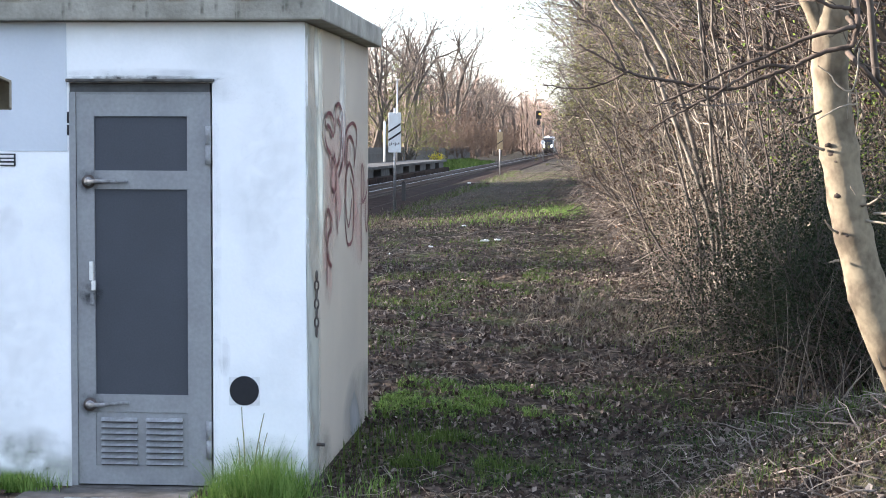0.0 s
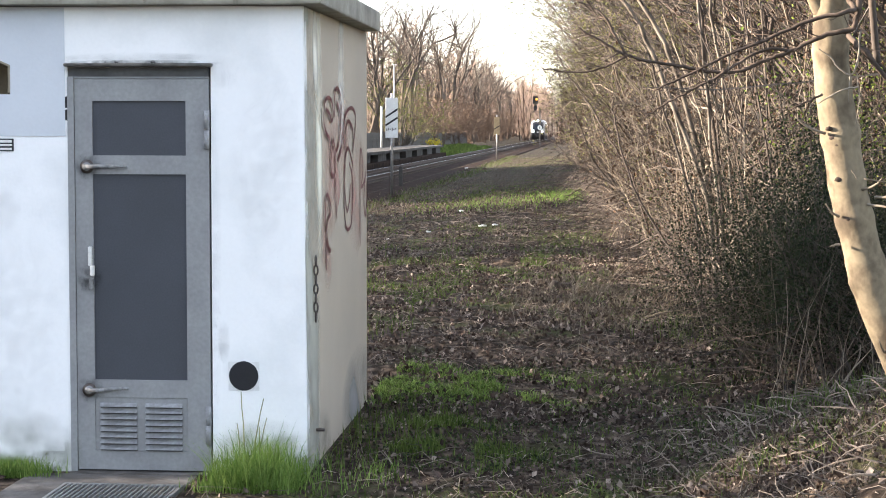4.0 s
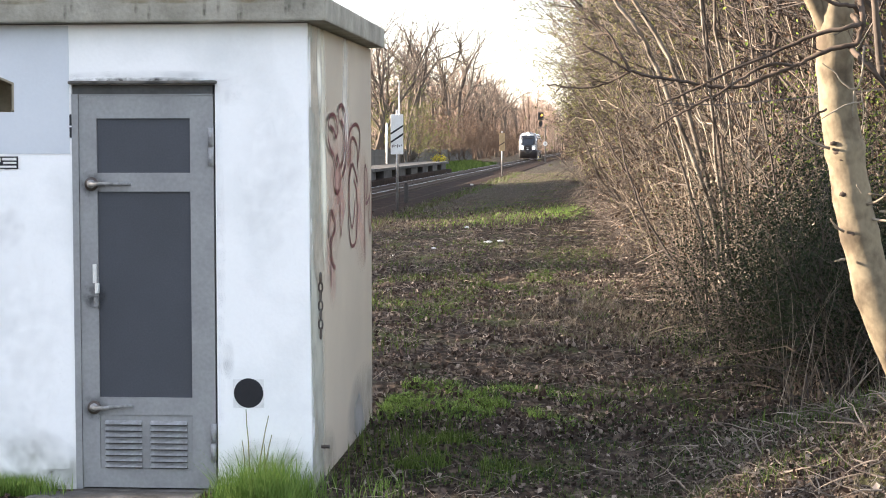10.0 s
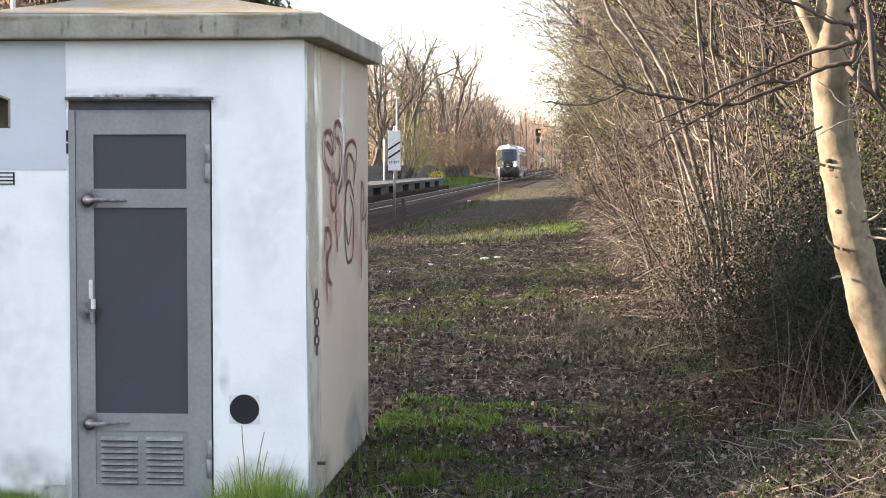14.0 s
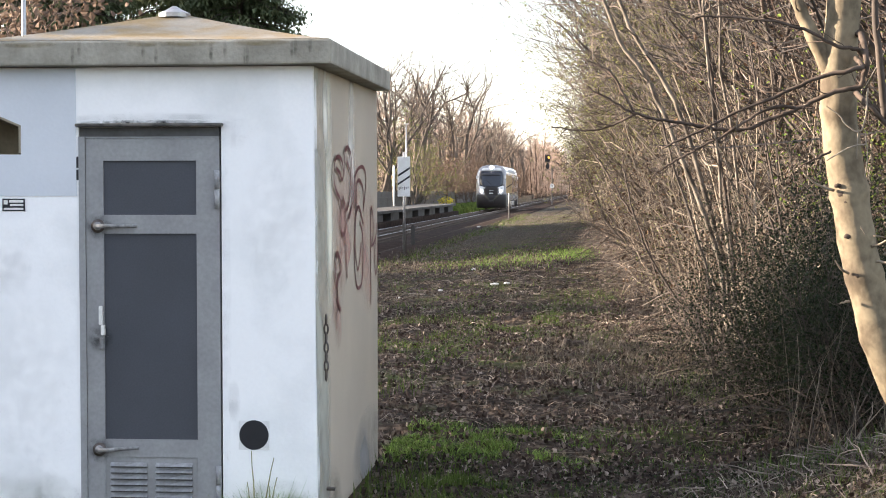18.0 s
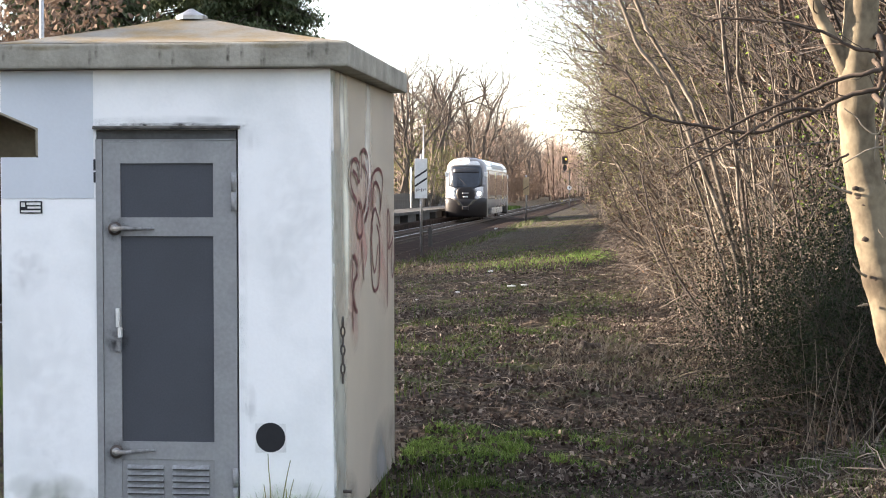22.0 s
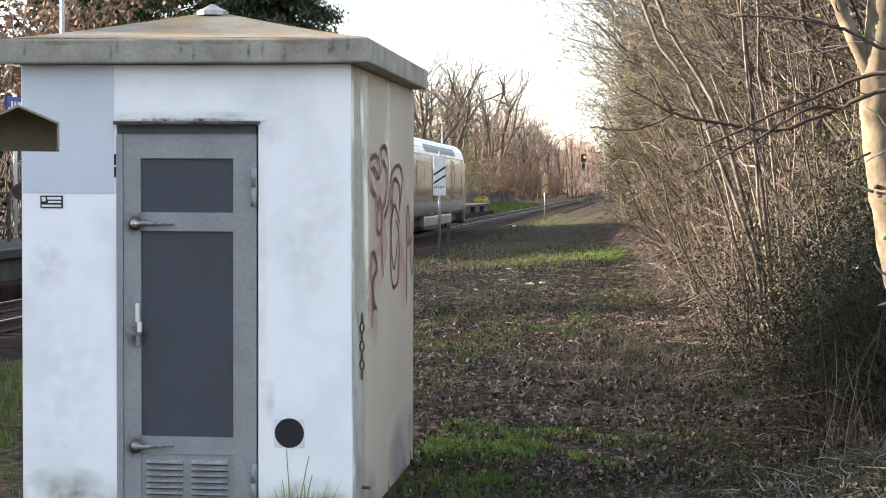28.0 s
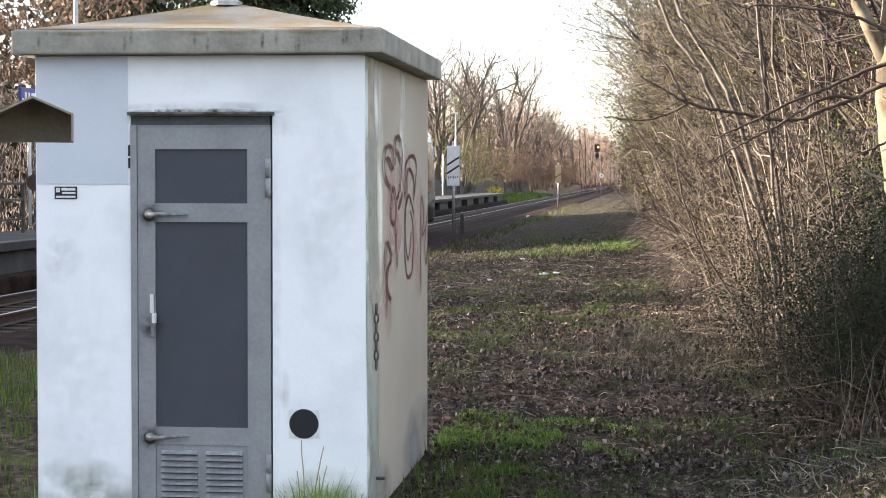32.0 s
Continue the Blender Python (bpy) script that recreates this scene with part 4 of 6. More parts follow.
            face("lower_wing", "train_side", off([(0.72, 0.04, 0.16), (1.0, 0.14, 0.36), (1.28, 0.36, 0.62), (1.46, 0.58, 0.86)]), 0.075, "brownish curved wing below the headlight", cols=5)
            x, y, z = at(s * 0.90, 1.86, 0.02)
            lens = Mesh().tube([(x, y + (0.05 if not end else -0.05), z), (x, y - (0.02 if not end else -0.02), z)], [0.125, 0.115], 18)
            part("headlight", lens, "headlight" if not end else "white_board", tr, "round headlight")
            x, y, z = at(s * 1.25, 3.2, 0.0)
            part("mirror", Mesh().box(min(x, x + s * 0.22), max(x, x + s * 0.22), y - 0.06, y + 0.06, z - 0.16, z + 0.16, 0.03), "train_white", tr, "white mirror housing")
        # skirt under the nose
        m = Mesh()
        zs = [0.24, 0.42, 0.8, 1.2, 1.46, 1.60]
        cols = 21
        for z in zs:
            for k in range(cols):
                a = radians(-90 + 180 * k / (cols - 1))
                x = math.copysign(abs(math.sin(a)) ** 0.75, a) * (1.47 - 0.10 * max(0.0, 0.8 - z) - (0.05 if z > 1.5 else 0))
                y = 0.03 + 0.25 * max(0.0, 0.7 - z) + (0.09 if z > 1.5 else 0) + depth * (1 - max(0.0, math.cos(a)) ** 0.9) - 0.10
                m.v.append((x, y if not end else L - y, z))
            for x in (1.40, -1.40):
                m.v.append((x, 2.3 if not end else L - 2.3, min(z, 1.05)))
        n = cols + 2
        m.f = [(i * n + k, i * n + (k + 1) % n, (i + 1) * n + (k + 1) % n, (i + 1) * n + k) for i in range(len(zs) - 1) for k in range(n)]
        m.f += [tuple(range(n)), tuple((len(zs) - 1) * n + k for k in range(n))]
        part("front_skirt", m, "train_skirt", tr, "dark glossy skirt under the nose", True)
        part("coupler", Mesh().box(-0.22, 0.22, -0.45 if not end else L - 0.1, 0.10 if not end else L + 0.45, 0.72, 1.0, 0.06), "train_under", tr)
        part("wiper", Mesh().tube([at(0.1, 2.36, 0.05), at(-0.25, 2.75, 0.05), at(-0.5, 3.0, 0.05)], 0.02, 5), "black", screen)
        part("roof_lamp", Mesh().box(-0.16, 0.16, 0.50 if not end else L - 0.9, 0.90 if not end else L - 0.50, 3.98, 4.26, 0.05), "headlight" if not end else "train_white", tr, "top headlight")
    # underframe, bogies with wheels
    part("underframe", Mesh().box(-1.15, 1.15, 1.6, L - 1.6, 0.42, 0.80), "train_under", tr)
    part("fairing", Mesh().box(-1.36, 1.36, 6.6, L - 6.6, 0.34, 0.83, 0.07), "train_lilac", tr, "pale grey fairing under the floor")
    for c in (4.4, L - 4.4):
        bogie = part("bogie", Mesh().box(-1.02, 1.02, c - 1.5, c + 1.5, 0.36, 0.66, 0.05), "train_under", tr, "black bogie")
        for d in (-0.95, 0.95):
            for s in (-1, 1):
                part("wheel", Mesh().disc((s * 0.69, c + d, 0.39), (s, 0, 0), 0.385, 0.12, 22), "rust", bogie)
    return tr


# ---------------------------------------------------------------- plants
def wander(p, d, length, steps, rng, wob=0.18, rise=0.0):
    """A bent line of points from p along d."""
    pts = [Vector(p)]
    d = Vector(d).normalized()
    for i in range(steps):
        d = (d + Vector((rng.gauss(0, wob), rng.gauss(0, wob), rng.gauss(0, wob) + rise))).normalized()
        pts.append(pts[-1] + d * (length / steps))
    return pts


def taper(r0, r1, n):
    return [r0 + (r1 - r0) * i / (n - 1) for i in range(n)]


def side_way(d, rng, spread):
    """A direction that leaves d by about the angle spread."""
    o = Vector(d).orthogonal().normalized()
    o.rotate(Matrix.Rotation(rng.uniform(0, 6.283), 3, Vector(d).normalized()))
    return (Vector(d).normalized() * math.cos(spread) + o * math.sin(spread)).normalized()


def branch(stem, twigs, p, d, length, r, level, rng, sides=5, kids=5, spread=0.7, rise=0.04, wob=0.12, tips=None, start=0.25, rmin=0.0012):
    r = max(r, rmin)
    steps = 6 if level > 0 else 3
    pts = wander(p, d, length, steps, rng, wob, rise)
    (stem if level > 0 else twigs).tube(pts, taper(r, r * (0.35 if level > 0 else 0.3), steps + 1), sides if level > 0 else 3, cap=False)
    if tips is not None:
        tips.append(pts[-1])
        tips.append(pts[len(pts) // 2])
    if level == 0:
        return
    for k in range(kids):
        s = start + (0.98 - start) * (k + rng.random()) / kids
        i = min(steps - 1, int(s * steps))
        q = pts[i].lerp(pts[i + 1], s * steps - i)
        way = side_way(pts[i + 1] - pts[i], rng, spread * rng.uniform(0.6, 1.2))
        branch(stem, twigs, q, way, length * rng.uniform(0.35, 0.6), r * (1 - 0.6 * s) * 0.6, level - 1, rng, max(3, sides - 1), kids, spread, rise, wob, tips, 0.15, rmin)


def make_shrub(seed, height, stems, kids, mats=("bark_brown", "twig"), lean=0.35, leaf=None, leaf_n=0, leaf_size=0.06, name="thicket_shrub",
               label="", category="shrub", r=0.022, scatter=0.12, rmin=0.0012, bias=0.0):
    rng = random.Random(seed)
    b, tips = Mesh(), []
    e = thing(name, label, category)
    for k in range(stems):
        a = Mesh()
        ang = rng.uniform(0, 6.283)
        tilt = rng.uniform(0.03, lean)
        d = (math.cos(ang) * tilt + bias, math.sin(ang) * tilt, 1)
        base = (rng.gauss(0, 0.22), rng.gauss(0, 0.22), -0.15)
        branch(a, b, base, d, height * rng.uniform(0.65, 1.05), r * rng.uniform(0.6, 1.3), 2, rng, 5, kids, 0.7, 0.05, 0.19, tips, 0.2, rmin)
        part("stem", a, mats[0], e)
    part("crown", b, mats[1], e)
    if leaf:
        l = Mesh()
        for k in range(leaf_n):
            p = rng.choice(tips)
            l.leaf(p + Vector((rng.gauss(0, scatter), rng.gauss(0, scatter), rng.gauss(0, scatter))), leaf_size * rng.uniform(0.6, 1.4), rng)
        part("foliage", l, leaf, e)
    return e


def place(proto, x, y, rng, s=1.0, rz=None, dz=0.0):
    z = ground_z(x, y) + dz
    ob = copy_thing(proto, pose(x, y, z, 0, 0, rng.uniform(0, 360) if rz is None else rz))
    ob.scale = (s * rng.uniform(0.9, 1.1), s * rng.uniform(0.9, 1.1), s)
    return ob


def smooth_line(pts, k=4):
    pts = [Vector(p) for p in pts]
    out = []
    for i in range(len(pts) - 1):
        p0, p1, p2, p3 = (pts[max(0, min(len(pts) - 1, j))] for j in (i - 1, i, i + 1, i + 2))
        for q in range(k):
            u = q / k
            out.append(0.5 * ((2 * p1) + (p2 - p0) * u + (2 * p0 - 5 * p1 + 4 * p2 - p3) * u * u + (3 * p1 - p0 - 3 * p2 + p3) * u ** 3))
    return out + [pts[-1]]


def build_near_tree():
    """The pale trunk that leans over the path, with the branches that cross the view."""
    rng = random.Random(5)
    bx, by = 3.02, -1.2
    t = thing("young_tree", "young tree with a pale knotty leaning trunk and bare branches", "tree", (bx, by, 0))

    def rel(pts):
        return [Vector((x - bx, y - by, z)) for x, y, z in pts]

    def kink(pts, k, amount):
        """A smooth line with the small kinks of a twig."""
        line = smooth_line(pts, k)
        for q in line[1:-1]:
            q += Vector((rng.gauss(0, amount), rng.gauss(0, amount), rng.gauss(0, amount)))
        return line

    line = smooth_line(rel([(3.05, by, -0.15), (2.93, by, 0.2), (2.80, by, 0.50), (2.690, by, 0.752), (2.606, by, 0.94), (2.529, by, 1.151), (2.481, by, 1.34), (2.446, by, 1.503), (2.420, by, 1.667),
                            (2.388, by, 1.86), (2.368, by, 2.06), (2.372, by, 2.26), (2.388, by, 2.46), (2.40, by, 2.9), (2.43, by + 0.05, 3.8), (2.5, by + 0.1, 5.2)]), 8)
    m = Mesh()
    sides = 18
    for i, p in enumerate(line):
        s = p.z
        base = 0.10 if s < 0.4 else 0.086 - 0.010 * (s - 0.7) if s < 1.2 else 0.0765 - 0.004 * (s - 1.2) if s < 2.5 else max(0.02, 0.071 - 0.017 * (s - 2.5))
        for kz, am in ((1.69, 0.010), (1.51, 0.005), (1.35, 0.006), (1.09, 0.006), (2.05, 0.006), (1.90, 0.004)):
            base += am * math.exp(-((s - kz) / 0.03) ** 2)
        for k in range(sides):
            a = 2 * math.pi * k / sides
            r = base * (1 + 0.05 * noise.noise((math.cos(a) * 1.5, math.sin(a) * 1.5, s * 4)) + 0.035 * noise.noise((math.cos(a) * 4, math.sin(a) * 4, s * 14)))
            m.v.append((p.x + r * math.cos(a), p.y + r * math.sin(a), p.z + 0.25 * r * math.cos(a)))
    m.f = [(i * sides + k, i * sides + (k + 1) % sides, (i + 1) * sides + (k + 1) % sides, (i + 1) * sides + k) for i in range(len(line) - 1) for k in range(sides)]
    part("trunk", m, "bark_light", t, "pale beige bark with dark knots", True)
    for x, z, w in ((2.385, 1.685, 1.3), (2.405, 1.512, 1.0), (2.445, 1.351, 0.8), (2.535, 1.086, 0.9), (2.592, 0.935, 0.8), (2.36, 1.72, 0.8), (2.40, 1.655, 0.9)):
        k = Mesh()
        bm = bmesh.new()
        bmesh.ops.create_icosphere(bm, subdivisions=2, radius=1)
        for v in bm.verts:
            n2 = 1 + 0.35 * noise.noise(v.co * 2 + Vector((x * 9, z * 9, 0)))
            v.co = Vector((v.co.x * 0.020 * w * n2 + x - bx, v.co.y * 0.009 * n2 - 0.068, v.co.z * 0.012 * w * n2 + z))
        k.take(bm)
        part("knot", k, "bark_limb", t, "dark knot", True)
    crown = Mesh()
    yb = -1.4
    limbs = [
        ([(2.44, by, 2.36), (2.450, -1.33, 2.31), (2.450, yb, 2.24), (2.440, yb, 2.14), (2.402, yb, 2.11), (2.302, yb, 2.088), (2.19, yb, 2.031), (2.09, yb, 1.997), (1.977, yb, 1.95), (1.853, yb, 1.952), (1.739, yb, 1.974), (1.625, yb, 1.992),
          (1.522, yb, 2.015), (1.442, yb, 2.066), (1.373, yb, 2.10), (1.335, yb, 2.125)], 0.013, 0.0035),
        ([(1.530, yb, 2.012), (1.464, yb, 2.134), (1.418, yb, 2.191), (1.326, yb, 2.237)], 0.006, 0.003),
        ([(2.43, -1.27, 2.24), (2.423, yb - 0.05, 2.189), (2.301, yb - 0.05, 2.162), (2.189, yb - 0.05, 2.122), (2.055, yb - 0.05, 2.065), (1.92, yb - 0.05, 2.008), (1.785, yb - 0.05, 1.94), (1.638, yb - 0.05, 1.871)], 0.011, 0.004),
        ([(2.19, yb, 2.031), (2.08, yb - 0.02, 2.035), (1.966, yb - 0.04, 1.975), (1.853, yb - 0.04, 1.906), (1.74, yb - 0.04, 1.849), (1.65, yb - 0.04, 1.791), (1.60, yb - 0.04, 1.76)], 0.007, 0.003),
        ([(1.530, yb, 2.010), (1.42, yb, 1.958), (1.305, yb, 1.946), (1.19, yb, 1.962)], 0.005, 0.0025),
        ([(2.43, by - 0.06, 2.10), (2.448, yb, 2.054), (2.516, yb, 1.986), (2.569, yb, 1.918), (2.65, yb, 1.85)], 0.012, 0.008),
        ([(2.46, by - 0.06, 2.25), (2.417, -1.38, 2.269), (2.337, yb, 2.281), (2.226, yb, 2.339), (2.114, yb, 2.374), (1.957, yb, 2.398), (1.799, yb, 2.405), (1.732, yb, 2.367)], 0.010, 0.003),
        ([(2.36, by, 2.14), (2.30, by - 0.02, 2.25), (2.246, by - 0.03, 2.367), (2.196, by - 0.03, 2.484), (2.12, by, 2.75), (2.0, by, 3.3), (1.9, by, 3.9)], 0.036, 0.016),
        ([(2.60, by + 0.25, 2.0), (2.56, by + 0.2, 2.3), (2.53, by + 0.2, 2.7), (2.5, by + 0.2, 3.3)], 0.016, 0.012),
        ([(1.98, yb, 1.953), (1.975, yb - 0.01, 2.0), (1.985, yb - 0.01, 2.055), (1.995, yb, 2.09)], 0.005, 0.002),
        ([(1.92, yb, 1.96), (1.88, yb - 0.03, 1.90), (1.83, yb - 0.03, 1.905), (1.78, yb - 0.03, 1.86)], 0.005, 0.002),
        ([(2.33, by - 0.07, 1.86), (2.26, by - 0.12, 1.83), (2.20, by - 0.12, 1.80)], 0.005, 0.003),
    ]
    for pts, r0, r1 in limbs:
        src = kink(rel(pts), 5, 0.0022)
        q = Mesh()
        q.tube(src, taper(r0, r1, len(src)), 8, cap=True)
        part("limb", q, "bark_light" if r0 > 0.03 else "bark_dark" if r0 == 0.016 else "bark_limb", t, smooth=True)
        n = max(2, int(len(src) / 5))
        for k in range(n):
            i = int((0.2 + 0.75 * (k + rng.random()) / n) * (len(src) - 2))
            d = side_way(src[i + 1] - src[i], rng, rng.uniform(0.5, 1.0))
            branch(crown, crown, src[i], d, rng.uniform(0.05, 0.20) * (3 if r0 > 0.03 else 1), 0.0032, 1, rng, 4, 2, 0.7, 0.0, 0.2)
    for x, z, dx, dz in ((2.345, 1.70, -0.13, 0.07), (2.41, 1.245, -0.045, -0.005), (2.405, 1.36, -0.06, 0.055), (2.55, 1.44, 0.10, 0.0), (2.50, 1.47, 0.07, 0.05), (2.52, 1.41, 0.12, -0.02), (2.60, 0.80, -0.03, 0.06)):
        q = Mesh()
        pts = kink(rel([(x, by - 0.06, z), (x + dx * 0.6, by - 0.1, z + dz * 0.4), (x + dx, by - 0.12, z + dz)]), 3, 0.001)
        q.tube(pts, taper(0.0065, 0.0025, len(pts)), 6)
        part("stub", q, "vine", t, "broken twig stub", True)
    for pts, r0, r1 in (
            ([(2.453, -1.45, 2.107), (2.434, -1.45, 1.946), (2.388, -1.45, 1.946), (2.347, -1.45, 1.992), (2.290, -1.45, 2.038)], 0.0042, 0.002),
            ([(2.439, -1.45, 1.944), (2.453, -1.45, 1.854), (2.441, -1.45, 1.740)], 0.003, 0.0015),
            ([(2.416, -1.45, 1.939), (2.411, -1.45, 1.825)], 0.0025, 0.0015),
            ([(2.446, -1.45, 1.886), (2.377, -1.45, 1.870), (2.290, -1.45, 1.818)], 0.004, 0.002),
            ([(2.430, -1.45, 1.556), (2.450, -1.45, 1.520)], 0.003, 0.002),
            ([(2.476, -1.45, 1.520), (2.554, -1.45, 1.508)], 0.004, 0.002),
            ([(1.919, -1.45, 2.123), (1.946, -1.45, 2.054), (1.932, -1.45, 1.939)], 0.004, 0.0025),
            ([(1.781, -1.45, 2.035), (1.854, -1.45, 1.905), (1.877, -1.45, 1.813)], 0.003, 0.002),
            ([(2.033, -1.45, 1.939), (2.136, -1.45, 1.859), (2.159, -1.45, 1.813)], 0.003, 0.0015)):
        q = Mesh()
        line2 = kink(rel(pts), 4, 0.0016)
        q.tube(line2, taper(r0, r1, len(line2)), 6)
        part("hanging_twig", q, "vine", t, "thin pale hanging twig", True)
    for k in range(16):
        i = rng.randrange(len(line) - 22, len(line) - 1)
        branch(crown, crown, line[i], side_way((0, 0, 1), rng, rng.uniform(0.5, 1.1)), rng.uniform(0.7, 1.4), 0.012, 2, rng, 5, 4, 0.6, 0.05, 0.12)
    part("crown", crown, "bark_limb", t)


def build_hazel():
    """Tall rods that fan out to the left above the bush."""
    rng = random.Random(6)
    hz = thing("hazel", "clump of tall bare hazel rods leaning over the path", "shrub", (3.6, 7.2, 0))
    crown, cat = Mesh(), Mesh()
    rods = [
        ([(2.46, 7.00, 0.90), (2.34, 7.00, 1.34), (2.09, 7.00, 1.98), (1.82, 7.00, 2.62), (1.55, 7.00, 3.01), (1.31, 7.00, 3.65)], 0.026, "bark_pale"),
        ([(2.51, 7.30, 0.89), (2.41, 7.30, 1.34), (2.18, 7.30, 2.13), (2.00, 7.30, 2.58), (1.66, 7.30, 3.14), (1.41, 7.30, 3.79)], 0.028, "bark_pale"),
        ([(2.60, 7.60, 0.87), (2.52, 7.60, 1.58), (2.42, 7.60, 2.29), (2.36, 7.60, 2.95), (2.27, 7.60, 3.51), (2.21, 7.60, 3.92)], 0.022, "bark_dark"),
        ([(2.55, 7.20, 0.89), (2.46, 7.20, 1.49), (2.40, 7.20, 2.28), (2.30, 7.20, 3.17), (2.27, 7.20, 3.76)], 0.018, "bark_pale"),
        ([(2.71, 8.00, 0.85), (2.63, 8.00, 2.00), (2.50, 8.00, 2.78), (2.48, 8.00, 3.55), (2.48, 8.00, 3.97)], 0.018, "bark_pale"),
        ([(3.55, 11.00, 0.94), (3.36, 11.00, 2.29), (3.25, 11.00, 3.08), (3.14, 11.00, 3.76), (3.05, 11.00, 4.37)], 0.045, "bark_dark"),
        ([(3.33, 10.00, 0.98), (3.23, 10.00, 2.44), (3.32, 10.00, 3.42), (3.37, 10.00, 4.23)], 0.030, "bark_dark"),
        ([(1.91, 6.50, 0.97), (1.70, 6.50, 1.40), (1.60, 6.50, 1.83), (1.58, 6.50, 1.97)], 0.010, "bark_dark"),
        ([(2.20, 12.0, 0.15), (1.95, 12.0, 0.99), (1.85, 12.0, 1.27), (1.70, 12.0, 1.50), (1.55, 12.0, 1.75), (1.36, 12.0, 2.06), (1.17, 12.0, 2.31), (1.0, 12.0, 2.62)], 0.012, "bark_dark"),
        ([(2.33, 6.80, 0.81), (2.23, 6.80, 1.25), (2.04, 6.80, 1.83), (1.92, 6.80, 2.27), (1.87, 6.80, 2.39)], 0.014, "bark_grey"),
    ]
    for pts, r, mat in rods:
        x0, y0, z0 = pts[0]
        pts = [(x0 + (0.05 if x0 > 2 else 0.7), y0, -0.15)] + pts if z0 > 0 else pts
        src = smooth_line([Vector((x - 3.6, y - 7.2, z)) for x, y, z in pts], 5)
        for q in src[1:]:
            q += Vector((rng.gauss(0, 0.006), rng.gauss(0, 0.02), 0))
        m = Mesh()
        m.tube(src, taper(r, r * 0.6, len(src)), 7)
        part("rod", m, mat, hz, smooth=True)
        for k in range(12 if y0 < 11.5 else 3):
            i = int((0.15 + 0.83 * (k + rng.random()) / 12) * (len(src) - 2))
            branch(crown, crown, src[i], side_way(src[i + 1] - src[i], rng, rng.uniform(0.3, 0.9)), rng.uniform(0.15, 0.5), r * 0.26, 1, rng, 4, 5, 0.7, 0.03, 0.25)
    part("crown", crown, "twig", hz)


def bush_edge(y):
    """The x at which the thicket begins."""
    pts = [(-20, 3.6), (1.0, 2.95), (6, 2.75), (12, 2.55), (23, 1.95), (42, 1.4), (60, 1.1), (100, 0.6), (400, 0.0)]
    for (a, xa), (b, xb) in zip(pts, pts[1:]):
        if a <= y <= b:
            return xa + (xb - xa) * (y - a) / (b - a)
    return pts[-1][1]


def path_side(y, z):
    """The x of the free side of the path, by distance and height."""
    far = y + 8.71
    rise = (z - 1.71) / far
    return 1.38 + far * np.interp(rise, (-0.026, -0.013, 0.017, 0.034, 0.08), (0.005, -0.008, -0.021, -0.027, -0.039))


